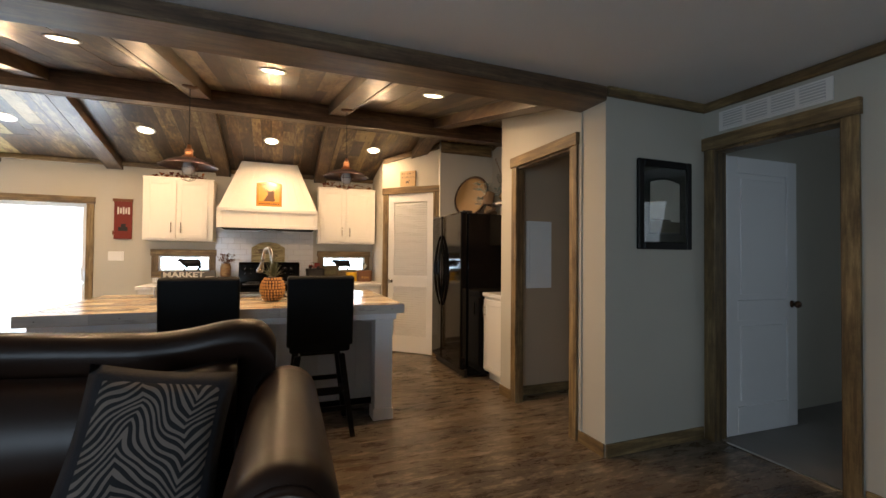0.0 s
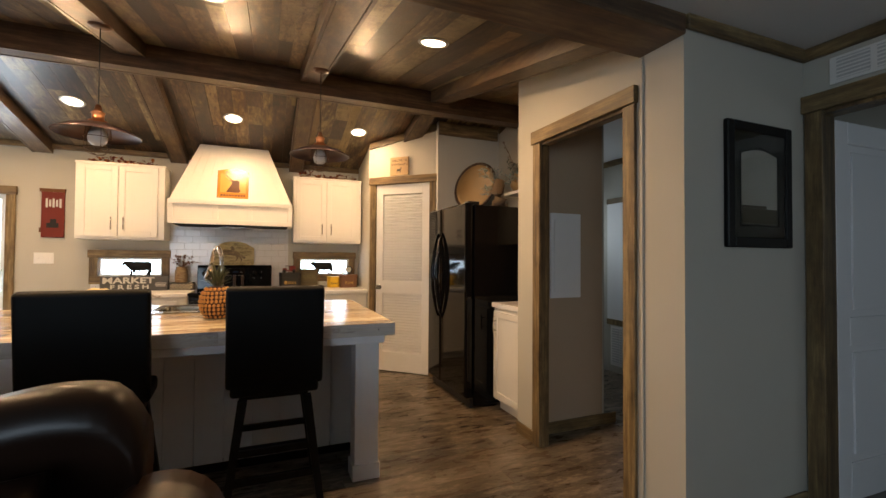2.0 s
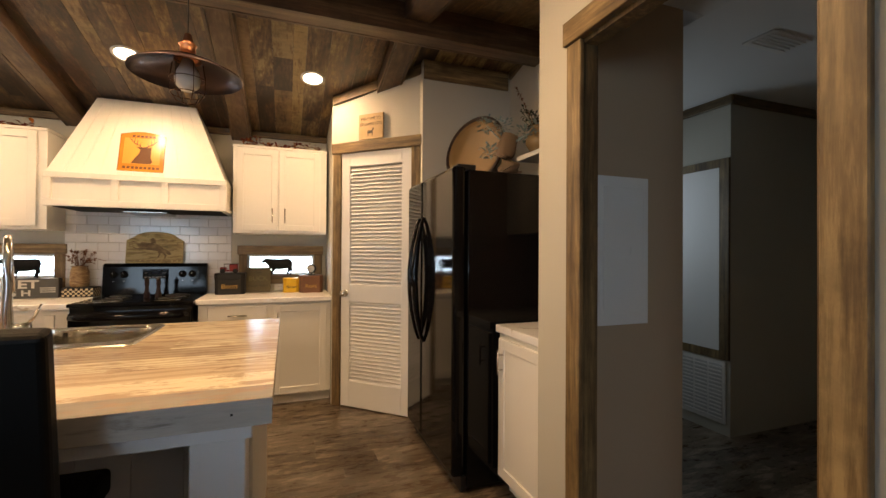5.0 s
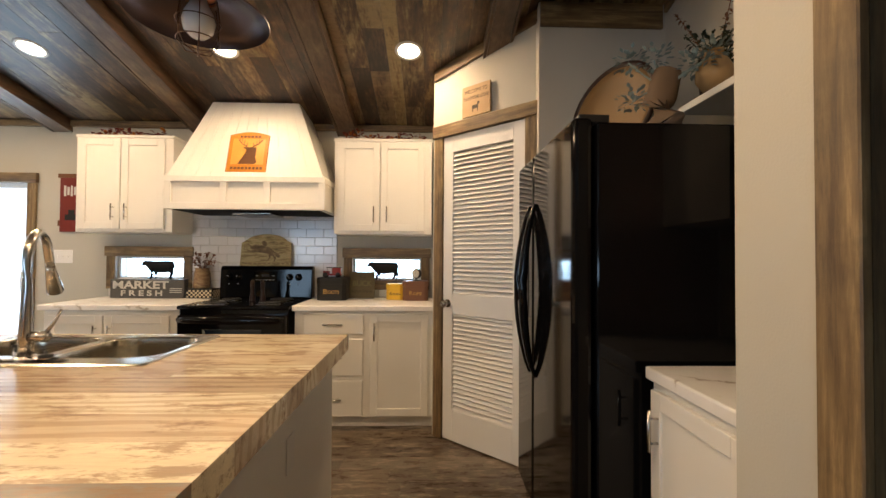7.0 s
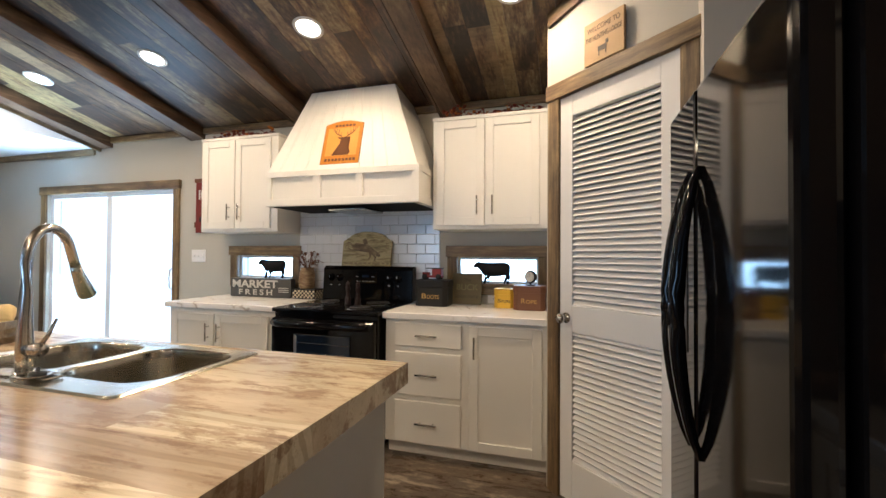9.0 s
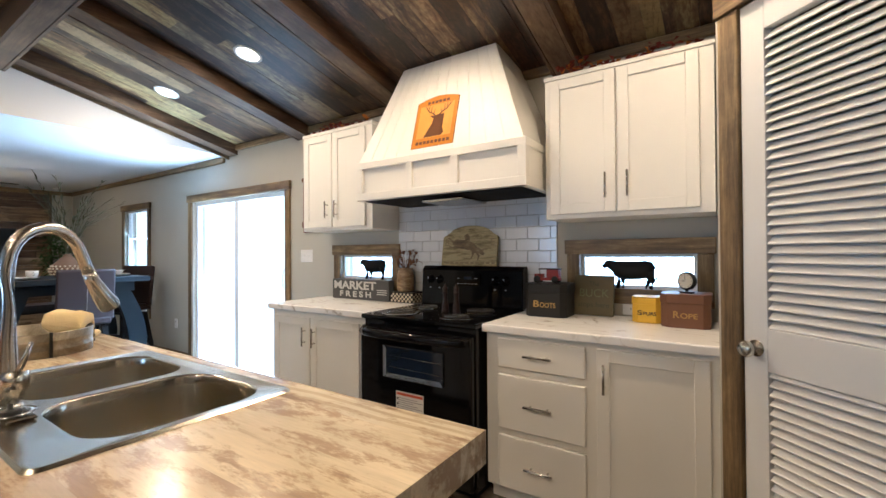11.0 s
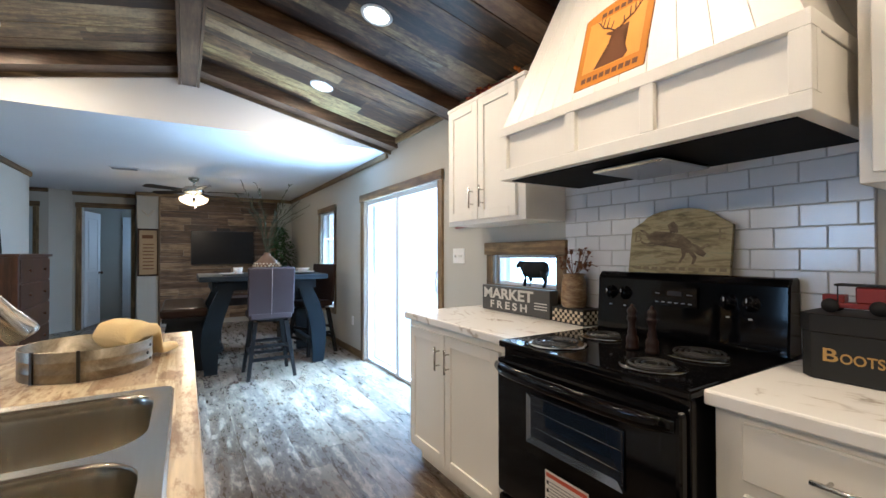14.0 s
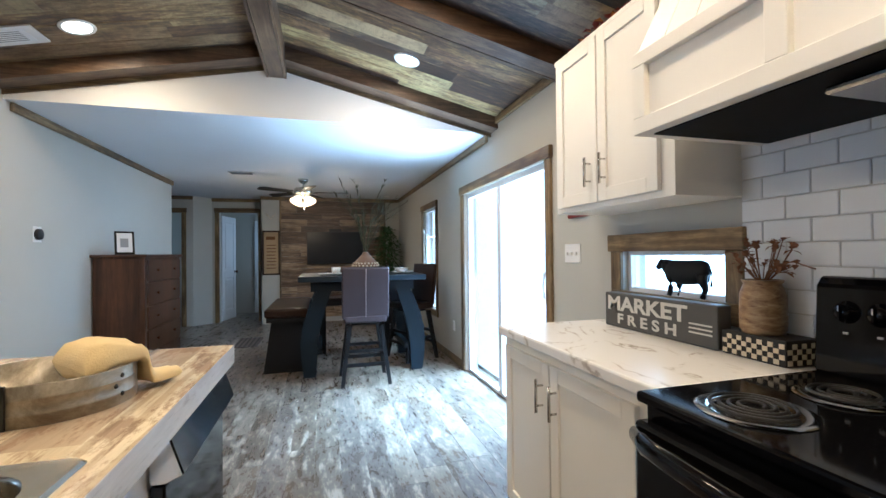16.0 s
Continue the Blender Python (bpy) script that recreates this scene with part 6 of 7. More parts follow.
wall_plate(-1.87, HY, 1.255, 0.165, 3, "white three-gang light switch plate on the grey wall")
wall_plate(0.93, HY, 0.975, 0.11, 1, "white outlet plate under the strip window", kind="outlet")
wall_plate(-1.44, HY, 0.975, 0.075, 1, "white outlet plate behind the tin sign", kind="outlet")
wall_plate(-4.35, HY, 0.42, 0.075, 1, "white outlet plate low on the grey wall", kind="outlet")
wall_plate(4.05, 2.12, 0.42, 0.075, 1, "white switch plate on the bedroom wall", kind="outlet")

# red sign by the slider
t = thing("red_sign", (-1.80, HY, 1.47), 0, "worn dark red hanging wooden sign with pale lettering on the wall", "sign")
block("board", (-0.095, 0.095, -0.02, -0.002, 0, 0.50), C["sign_red"], t, bevel=0.003)
block("rail", (-0.11, 0.10, -0.024, -0.001, 0.47, 0.505), C["deer"], t)
block("side_tab", (-0.11, -0.0955, -0.02, -0.001, 0.05, 0.10), C["deer"], t)
boxes("painted_bars", [(-0.06 + 0.028 * k, -0.042 + 0.028 * k, -0.0215, -0.0195, 0.31 + 0.01 * (k % 2), 0.39 + 0.012 * ((k + 1) % 2)) for k in range(5)], C["letters_white"], t)
boxes("dark_emblem", [(-0.05, 0.05, -0.0215, -0.0195, 0.10, 0.15), (-0.02, 0.03, -0.0215, -0.0195, 0.15, 0.19)], C["boots_black"], t)

# deer sign on the hood slope
sl = math.degrees(math.atan2(5.93 - 5.75, 0.885 - 0.25))
t = thing("deer_sign", (-0.095, 5.77, 1.90), 0, "glossy orange tin sign with a deer hung on the hood", "sign")
t.matrix_world = pose(-0.095, 5.75 + 0.055 * math.tan(radians(sl)) - 0.012, 1.915, -sl)
arch = [(-0.15, 0.0), (0.15, 0.0), (0.15, 0.315)] + [(0.15 - 0.30 * i / 10, 0.315 + 0.03 * math.sin(math.pi * i / 10)) for i in range(1, 10)] + [(-0.15, 0.315)]
prism("border", [(a * 1.03, b * 1.01 - 0.002) for a, b in arch], 0.004, C["deer"], t)
M["tin_orange"] = paint("orange_tin", (0.55, 0.23, 0.035), 0.22, 12, 0.02, 0.35)
prism("panel", arch, 0.002, M["tin_orange"], t, plane="xz", at=-0.002)
bm = bmesh.new()
prism_into(bm, [(-0.07, 0.065), (0.06, 0.065), (0.075, 0.085), (0.05, 0.115), (0.04, 0.15), (0.035, 0.185), (0.062, 0.205), (0.058, 0.212), (0.03, 0.205), (0.012, 0.212), (-0.008, 0.205), (-0.035, 0.212), (-0.038, 0.205), (-0.012, 0.188), (-0.018, 0.165), (-0.016, 0.148), (-0.004, 0.142), (-0.012, 0.115), (-0.045, 0.095)], 0.0015, "xz", -0.0035)
bmesh.ops.triangulate(bm, faces=bm.faces[:])
for s in (-1, 1):
    cx_ = 0.01
    beam_ = [(cx_ + s * u, -0.003, v) for u, v in ((0.012, 0.205), (0.035, 0.225), (0.065, 0.24), (0.083, 0.262), (0.080, 0.292))]
    tube_into(bm, beam_, [0.0045, 0.004, 0.0035, 0.003, 0.0015], 5)
    for (u0, v0), (u1, v1) in (((0.028, 0.22), (0.022, 0.252)), ((0.05, 0.233), (0.046, 0.278)), ((0.07, 0.245), (0.064, 0.288)), ((0.082, 0.262), (0.10, 0.284))):
        tube_into(bm, [(cx_ + s * u0, -0.003, v0), (cx_ + s * u1, -0.003, v1)], [0.0035, 0.0015], 5)
part("deer", bm, C["deer"], t, "dark brown deer head with antlers")
M["tin_glow"] = paint("yellow_tin", (0.68, 0.34, 0.07), 0.25, 30, 0.02, 0.3)
prism("pale_field", [(-0.125, 0.062), (0.125, 0.062), (0.125, 0.285), (-0.125, 0.285)], 0.0008, M["tin_glow"], t, "paler yellow printed field", plane="xz", at=-0.0028)
tagged(boxes("caption_bars", [(-0.12 + 0.028 * k, -0.10 + 0.028 * k, -0.0035, -0.0018, 0.02, 0.04) for k in range(9)] + [(-0.075 + 0.028 * k, -0.055 + 0.028 * k, -0.0035, -0.0018, 0.295, 0.312) for k in range(6)], C["deer"], t), kind="stuff")

# welcome sign over the pantry door
t = new("welcome_sign")
t.matrix_world = pw.matrix_world @ pose(0.385, -0.012, 2.213)
tagged(t, "small tan wooden sign with dark lettering resting on the door casing", "sign")
block("board", (-0.115, 0.115, -0.016, 0.0, 0, 0.205), C["sign_tan"], t, bevel=0.002)
lettering(t, "WELCOME TO", 0.036, (0, -0.0165, 0.165), (90, 0, 0), C["dark_text"], 0.19)
lettering(t, "THE HUNTING LODGE", 0.036, (0, -0.0165, 0.12), (90, 0, 0), C["dark_text"], 0.21)
boxes("stag_shape", [(-0.03, 0.02, -0.0172, -0.016, 0.045, 0.07), (-0.028, -0.022, -0.0172, -0.016, 0.025, 0.045), (0.012, 0.018, -0.0172, -0.016, 0.025, 0.045), (0.014, 0.03, -0.0172, -0.016, 0.07, 0.088)], C["dark_text"], t)


# fall leaves on the wall cabinets
def leaves(x0, x1, label, seed):
    rng = random.Random(seed)
    t = thing("leaf_garland", ((x0 + x1) / 2, 6.03, 2.243), 0, label, "autumn garland", "autumn garlands on the cabinets")
    for nm, key, cnt in (("red_leaves", "leaf_red", 70), ("orange_leaves", "leaf_orange", 35)):
        bm = bmesh.new()
        for _ in range(cnt):
            u = rng.uniform(-0.5, 0.5)
            hump = 0.045 + 0.03 * math.sin(u * 9 + seed)
            leaf_into(bm, (u * (x1 - x0), rng.uniform(-0.04, 0.05), rng.uniform(0.0, max(0.02, hump))), (rng.uniform(-1, 1), rng.uniform(-1, 0.6), rng.uniform(-0.1, 0.9)), rng.uniform(0.03, 0.06), 0.032)
        tagged(part(nm, bm, C[key], t), kind="stuff")


leaves(-1.45, -0.85, "red and orange artificial autumn leaves on the wall cabinet", 3)
leaves(0.60, 1.28, "dark red artificial autumn leaves along the wall cabinet top", 5)

# ---- on the refrigerator and the alcove shelf ----
t = thing("round_tray", (2.30, 4.66, 1.765), -18, "round aged gold metal tray leaning on the wall above the refrigerator", "tray")
t.matrix_world = pose(2.27, 4.64, 1.765, 0, 0, -62) @ pose(0, 0, 0.27, 78)
lathe("dish", [(0.0, -0.004), (0.20, -0.004), (0.235, 0.014), (0.238, 0.008), (0.20, -0.012), (0.0, -0.012)], C["tray_gold"], t, n=48)
lathe("rim", [(0.232, 0.010), (0.240, 0.020), (0.256, 0.022), (0.265, 0.014), (0.258, 0.004), (0.240, 0.004)], C["mill"], t, "dark woven rim", n=48)
t = thing("driftwood_vase", (2.25, 4.11, 1.765), 10, "rough driftwood stump vase with pale blue-green succulents on the refrigerator", "vase")
bm = bmesh.new()
tube_into(bm, [(0.0, 0, 0.0), (0.01, 0.01, 0.06), (-0.01, 0.02, 0.13), (0.02, 0.0, 0.25)], [0.065, 0.07, 0.062, 0.055], 12)
tube_into(bm, [(-0.07, 0, 0.012), (0.0, 0.02, 0.02), (0.08, -0.03, 0.015)], [0.015, 0.03, 0.015], 8)
for v in bm.verts:
    v.co += 0.014 * Vector(noise.noise_vector(v.co * 18))
    v.co.z = max(0.0, v.co.z)
part("stump", bm, C["driftwood"], t, smooth=True)
bm = bmesh.new()
rng = random.Random(2)
for c_ in ((-0.09, 0.10, 0.32), (-0.03, 0.02, 0.30), (0.10, -0.14, 0.27), (-0.10, 0.06, 0.14), (0.06, -0.09, 0.24)):
    tube_into(bm, [(0, 0, 0.18), (c_[0] * 0.6, c_[1] * 0.6, (c_[2] + 0.2) / 2), c_], 0.004, 5)
    for _ in range(55):
        d = Vector((rng.uniform(-1, 1), rng.uniform(-1, 1), rng.uniform(-0.7, 1)))
        leaf_into(bm, Vector(c_) + d * 0.042, d, 0.026, 0.017, 0.0)
tagged(part("succulent", bm, C["blue_leaf"], t, "pale blue-green succulent leaves"), kind="stuff")
t = thing("shelf_plant", (2.51, 4.19, 1.921), 0, "dark trailing plant in a small dark pot on the white shelf", "plant")
lathe("pot", [(0.0, 0.0), (0.05, 0.0), (0.065, 0.12), (0.06, 0.125), (0.0, 0.11)], C["mill"], t, n=18)
bm = bmesh.new()
for k in range(34):
    a = rng.uniform(0, 6.28)
    r_, h_ = rng.uniform(0.03, 0.11), rng.uniform(0.05, 0.20)
    pts = [(0, 0, 0.11), (0.5 * r_ * math.cos(a), 0.5 * r_ * math.sin(a), 0.12 + 0.6 * h_), (r_ * math.cos(a), r_ * math.sin(a), 0.12 + h_)]
    tube_into(bm, pts, 0.002, 4)
    for j in range(9):
        u = rng.uniform(0.2, 1)
        p = Vector(pts[0]).lerp(Vector(pts[1]), min(1, 2 * u)) if u < 0.5 else Vector(pts[1]).lerp(Vector(pts[2]), 2 * u - 1)
        leaf_into(bm, p, (rng.uniform(-1, 1), rng.uniform(-1, 1), rng.uniform(-0.2, 0.8)), 0.035, 0.016)
tagged(part("foliage", bm, C["green_dark"], t, "dark green leaves"), kind="stuff")
bm = bmesh.new()
for tip in ((0.08, 0.42, 0.62), (0.06, -0.10, 0.60)):
    a, b, c = Vector((0, 0, 0.12)), Vector((tip[0] * 0.3, tip[1] * 0.35, 0.34)), Vector(tip)
    path = [a.lerp(b, u / 6).lerp(b.lerp(c, u / 6), u / 6) for u in range(7)]
    tube_into(bm, path, 0.002, 4)
    for k in range(36):
        u = rng.uniform(0.25, 1)
        leaf_into(bm, a.lerp(b, u).lerp(b.lerp(c, u), u), (rng.uniform(-1, 1), rng.uniform(-1, 1), rng.uniform(-0.6, 0.6)), 0.022, 0.014)
tagged(part("sprig", bm, C["dried"], t, "long thin sprigs with dry red-brown leaves"), kind="stuff")
t = thing("glass_jar", (2.42, 4.06, 1.921), 0, "round amber glass jar on the white shelf", "jar")
M["amber"] = paint("amber_glass", (0.35, 0.24, 0.12), 0.06, 10, 0.0, 0.05)
lathe("jar", [(0.0, 0.0), (0.04, 0.0), (0.066, 0.04), (0.068, 0.075), (0.045, 0.12), (0.032, 0.145), (0.036, 0.155), (0.028, 0.155), (0.0, 0.14)], M["amber"], t)

# pineapple on the island behind the faucet
t = thing("pineapple_ornament", (-0.015, 3.53, 0.911), 0, "woven brown pineapple ornament with a leafy crown on the island", "ornament")
PINE = 1.12
bm = bmesh.new()
lathe_into(bm, [(0.0, 0.0), (0.05, 0.004), (0.078, 0.04), (0.082, 0.07), (0.07, 0.11), (0.045, 0.135), (0.0, 0.14)], 24)
part("core", bm, C["pine_dark"], t, smooth=True)
bm = bmesh.new()
for i in range(8):
    z_ = 0.012 + i * 0.0165
    r_ = 0.082 * math.sin(math.acos(max(-1, min(1, (z_ - 0.07) / 0.078)))) * 0.98
    n_ = max(5, int(2 * math.pi * r_ / 0.02))
    for k in range(n_):
        a = 2 * math.pi * (k + 0.5 * (i % 2)) / n_
        sphere_into(bm, (r_ * math.cos(a), r_ * math.sin(a), z_), 0.0092)
tagged(part("knobs", bm, C["pine_brown"], t, "small tan nut-like knobs"), kind="stuff")
bm = bmesh.new()
for k in range(34):
    a = k * 2.4
    e = 0.3 + 0.7 * (k / 34)
    leaf_into(bm, (0.012 * math.cos(a), 0.012 * math.sin(a), 0.135), (math.cos(a) * (1.2 - e), math.sin(a) * (1.2 - e), e), 0.06 + 0.06 * e, 0.014, 0.0)
tagged(part("crown", bm, C["green_light"], t, "spiky olive leaves"), kind="stuff")
for ob in t.children:
    ob.data.transform(Matrix.Diagonal((PINE, PINE, PINE * 1.25, 1)))

# ---- alcove side wall: electric panel, picture, vent ----
t = thing("breaker_box", (2.333, 3.26, 0.993), 0, "white metal electric panel cover on the hall partition", "electric panel")
block("cover", (-0.139, 0.139, -0.012, -0.001, 0, 0.632), M["plate_white"], t, bevel=0.002)
block("panel_door", (-0.108, 0.108, -0.018, -0.012, 0.05, 0.585), M["plate_white"], t, bevel=0.002)
block("latch", (0.035, 0.06, -0.021, -0.018, 0.30, 0.33), M["plate_white"], t)
t = thing("framed_picture", (2.50, 2.0, 1.345), 0, "black wooden picture frame with dark arched mat under glass", "picture")
boxes("frame", [(-0.245, -0.195, -0.03, -0.002, 0, 0.61), (0.195, 0.245, -0.03, -0.002, 0, 0.61), (-0.195, 0.195, -0.03, -0.002, 0, 0.05), (-0.195, 0.195, -0.03, -0.002, 0.56, 0.61)], M["black_wood"], t, bevel=0.006)
M["mat_green"] = paint("dark_green_mat", (0.02, 0.028, 0.02), 0.7, 90, 0.05, 0.1)
prism("mat_board", [(-0.195, 0.05), (0.195, 0.05), (0.195, 0.56), (-0.195, 0.56)], 0.008, M["mat_green"], t, plane="xz", at=-0.014)
M["print_paper"] = paint("aged_print", (0.62, 0.61, 0.52), 0.6, 14, 0.0, 0.25)
prism("print", [(-0.135, 0.115), (0.135, 0.115), (0.135, 0.455)] + [(0.135 - 0.27 * i / 8, 0.455 + 0.025 * math.sin(math.pi * i / 8)) for i in range(1, 8)] + [(-0.135, 0.455)], 0.002, M["print_paper"], t, plane="xz", at=-0.0165)
boxes("printed_shore", [(-0.135, 0.135, -0.0175, -0.0166, 0.116, 0.19), (-0.135, 0.05, -0.0175, -0.0166, 0.191, 0.205)], C["olive"], t)
tube("inner_trim", [(-0.145, -0.018, 0.105), (0.145, -0.018, 0.105), (0.145, -0.018, 0.46), (0.0, -0.018, 0.495), (-0.145, -0.018, 0.46)], 0.004, M["black_wood"], t, n=6, closed=True)
M["pic_glass"], _nt, _b = mat("picture_glass", 0.02, 0, (1, 1, 1))
_b.inputs["Transmission Weight"].default_value, _b.inputs["IOR"].default_value = 1.0, 1.5
block("pane", (-0.195, 0.195, -0.024, -0.021, 0.05, 0.56), M["pic_glass"], t)
M["slot_grey"] = paint("shaded_slot", (0.50, 0.50, 0.50), 0.7, 50, 0.02, 0.05)
t = thing("return_vent", (2.90, 1.55, 2.18), 90, "long white painted vent grille above the bedroom door", "vent")
t.matrix_world = pose(2.899, 1.55, 2.175, 0, 0, -90)
block("plate", (-0.33, 0.33, -0.01, 0, 0, 0.135), M["plate_white"], t, bevel=0.002)
for k in range(4):
    for j in range(6):
        xx, zz = -0.30 + k * 0.155, 0.018 + j * 0.018
        block("vent_blade", (xx, xx + 0.13, -0.014, -0.0095, zz, zz + 0.007), M["plate_white"], t)
boxes("slot_shadow", [(-0.30 + k * 0.155, -0.17 + k * 0.155, -0.0112, -0.0101, 0.016, 0.122) for k in range(4)], M["slot_grey"], t)

# ---- utility hall seen through the doorway ----
structure(boxes("wall_furnace", [(3.93, 5.1, 3.93, 4.9, 0, 2.42)], M["wall"]), "beige painted furnace closet in the utility hall")
t = thing("furnace_door", (3.93, 4.25, 0.62), -90, "white closet door panel with dark wood trim", "door")
t.matrix_world = pose(3.929, 4.20, 0.6, 0, 0, -90)
block("panel", (-0.30, 0.20, -0.012, 0, 0, 1.32), M["door_white"], t, bevel=0.002)
boxes("trim_frame", [(0.20, 0.27, -0.02, 0, -0.06, 1.38), (-0.30, 0.20, -0.02, 0, 1.32, 1.38), (-0.30, 0.20, -0.02, 0, -0.06, 0.0)], M["trim_z"], t)
t = thing("air_grille", (3.929, 4.20, 0.08), -90, "white louvred return air grille low on the wall", "vent")
block("plate", (-0.25, 0.24, -0.012, 0, 0, 0.45), M["plate_white"], t, bevel=0.002)
for k in range(4):
    for j in range(14):
        xx, zz = -0.225 + k * 0.114, 0.03 + j * 0.028
        block("grille_blade", (xx, xx + 0.10, -0.02, -0.012, zz, zz + 0.010), M["plate_white"], t)
boxes("slot_shadow", [(-0.225 + k * 0.114, -0.125 + k * 0.114, -0.0135, -0.0121, 0.025, 0.42) for k in range(4)], M["slot_grey"], t)
crown("trim_crown", "y", 3.93, -1, 3.90, 4.9, 2.42)
crown("trim_crown", "x", 3.93, -1, 3.93, 5.1, 2.42)
t = thing("ceiling_register", (3.4, 3.3, 2.42), 0, "white ceiling register in the utility hall", "vent")
block("plate", (-0.15, 0.15, -0.08, 0.08, -0.01, 0), M["plate_white"], t, bevel=0.002)
for k in range(5):
    block("vent_blade", (-0.13, 0.13, -0.06 + 0.025 * k, -0.05 + 0.025 * k, -0.016, -0.0095), M["plate_white"], t)

# ---- sofa ----
sofa = thing("sofa", (-1.0, 1.55, 0), 0, "dark brown leather rolled-arm sofa with its back to the island", "sofa")
def swept(name, sections, material, parent, label=""):
    bm = bmesh.new()
    rings = [[bm.verts.new(p) for p in s] for s in sections]
    for a, b in zip(rings, rings[1:]):
        for i in range(len(a)):
            bm.faces.new((a[i], b[i], b[(i + 1) % len(a)], a[(i + 1) % len(a)]))
    bm.faces.new(rings[0][::-1])
    bm.faces.new(rings[-1])
    return part(name, bm, material, parent, label, smooth=True)


def back_top(u):       # height of the back along the sofa, u from the right end
    return 0.970 + 0.042 * math.exp(-((u - 0.14) / 0.17) ** 2) + 0.03 * min(1, max(0, (u - 0.45) / 0.5)) - (0.07 * max(0, (0.07 - u) / 0.07) ** 2)


secs = []
for k in range(41):
    u = 0.0 + 2.2 * (k / 40) ** 1.4
    x, zt_ = 1.02 - u, back_top(u)
    prof = [(0.22, 0.0), (0.26, 0.5), (0.30, zt_ - 0.10), (0.29, zt_ - 0.03), (0.25, zt_), (0.20, zt_ - 0.005), (0.155, zt_ - 0.04), (0.15, zt_ - 0.09), (0.17, zt_ - 0.13), (0.12, 0.5), (0.10, 0.30), (0.12, 0.0)]
    secs.append([(x, y_, z_) for y_, z_ in prof])
swept("backrest", secs, M["leather_brown"], sofa, "brown leather back with a rolled wavy top")
secs = []
for k in range(25):
    u = 0.14 + 2.0 * k / 24
    x, zt_ = 1.02 - u, back_top(u) - 0.15
    prof = [(0.15, 0.42), (0.16, zt_), (0.10, zt_ + 0.02), (0.03, zt_ - 0.03), (-0.02, zt_ - 0.12), (-0.04, 0.60), (0.0, 0.45)]
    secs.append([(x, y_, z_) for y_, z_ in prof])
swept("back_cushion", secs, M["leather_brown"], sofa, "padded brown leather back cushion")
for sx in (1, -1):
    secs = []
    for k in range(15):
        u = k / 14
        y_ = 0.20 - 1.02 * u
        cx_, cz_ = sx * (1.06 - 0.025 * u), 0.685 + 0.03 * u
        r_ = 0.128 * (1 if k < 14 else 0.9)
        ring = []
        for i in range(18):
            a = -math.pi * 0.25 + 1.5 * math.pi * i / 17
            ring.append((cx_ + r_ * math.cos(a), y_, cz_ + r_ * math.sin(a)))
        ring += [(cx_ - 0.10, y_, 0.06), (cx_ + 0.10, y_, 0.06)]
        secs.append(ring)
    arm = swept("arm", secs, M["leather_brown"], sofa, "rolled brown leather arm")
    face = [(sx * 1.035 + 0.095 * math.cos(-math.pi * 0.25 + 1.5 * math.pi * i / 15), 0.715 + 0.095 * math.sin(-math.pi * 0.25 + 1.5 * math.pi * i / 15)) for i in range(16)] + [(sx * 1.035 - 0.07, 0.10), (sx * 1.035 + 0.07, 0.10)]
    # the panel's pale grey imitates window light reflected on brown leather
    prism("arm_panel", face, 0.014, M["leather_sheen"], arm, "brown leather arm-end panel, window sheen lightened into its colour", plane="xz", at=-0.832)
    tube("piping", [(x_, -0.824, z_) for x_, z_ in face[:16]], 0.011, M["leather_brown"], arm, n=8)
secs = [[(x, y_, z_) for y_, z_ in ((-0.70, 0.10), (-0.70, 0.36), (-0.68, 0.44), (-0.60, 0.47), (0.10, 0.46), (0.12, 0.10))] for x in (-0.86, -0.84, -0.02, 0.0, 0.02, 0.84, 0.86)]
swept("seat", secs, M["leather_brown"], sofa, "brown leather seat")
for sx in (-0.95, 0.95):
    for y_ in (-0.62, 0.18):
        block("foot", (sx - 0.03, sx + 0.03, y_ - 0.03, y_ + 0.03, 0, 0.10), M["black_wood"], sofa)


def zebra():
    m, nt, b = mat("zebra_cloth", 0.85)
    v = coords(nt, (1, 1, 1))
    big = node(nt, "ShaderNodeTexNoise", {"Vector": v, "Scale": 6.0, "Detail": 1.0})
    push = node(nt, "ShaderNodeVectorMath", {0: big.outputs[1], 1: (0.12, 0.0, 0.12)}, operation="MULTIPLY")
    sep = node(nt, "ShaderNodeSeparateXYZ", {"Vector": node(nt, "ShaderNodeVectorMath", {0: v, 1: push.outputs[0]}, operation="ADD").outputs[0]})
    fold = node(nt, "ShaderNodeMath", {0: sep.outputs[0], 1: 0.16}, operation="PINGPONG")
    along = node(nt, "ShaderNodeMath", {0: sep.outputs[2], 1: fold.outputs[0]}, operation="ADD")
    vec = node(nt, "ShaderNodeCombineXYZ", {0: along.outputs[0], 2: node(nt, "ShaderNodeMath", {0: sep.outputs[0], 1: 0.3}, operation="MULTIPLY").outputs[0]})
    wave = node(nt, "ShaderNodeTexWave", {"Vector": vec.outputs[0], "Scale": 12.0, "Distortion": 2.6, "Detail": 2.0, "Detail Scale": 2.5}, wave_type="BANDS", bands_direction="X")
    c = ramp(nt, wave.outputs[1], [(0.50, (0.006, 0.005, 0.005)), (0.60, (0.15, 0.115, 0.092))])
    nt.links.new(c, b.inputs["Base Color"])
    return m


M["zebra"] = zebra()
M["fluff"] = paint("black_plush", (0.012, 0.010, 0.012), 0.95, 200, 1.0, 0.2)


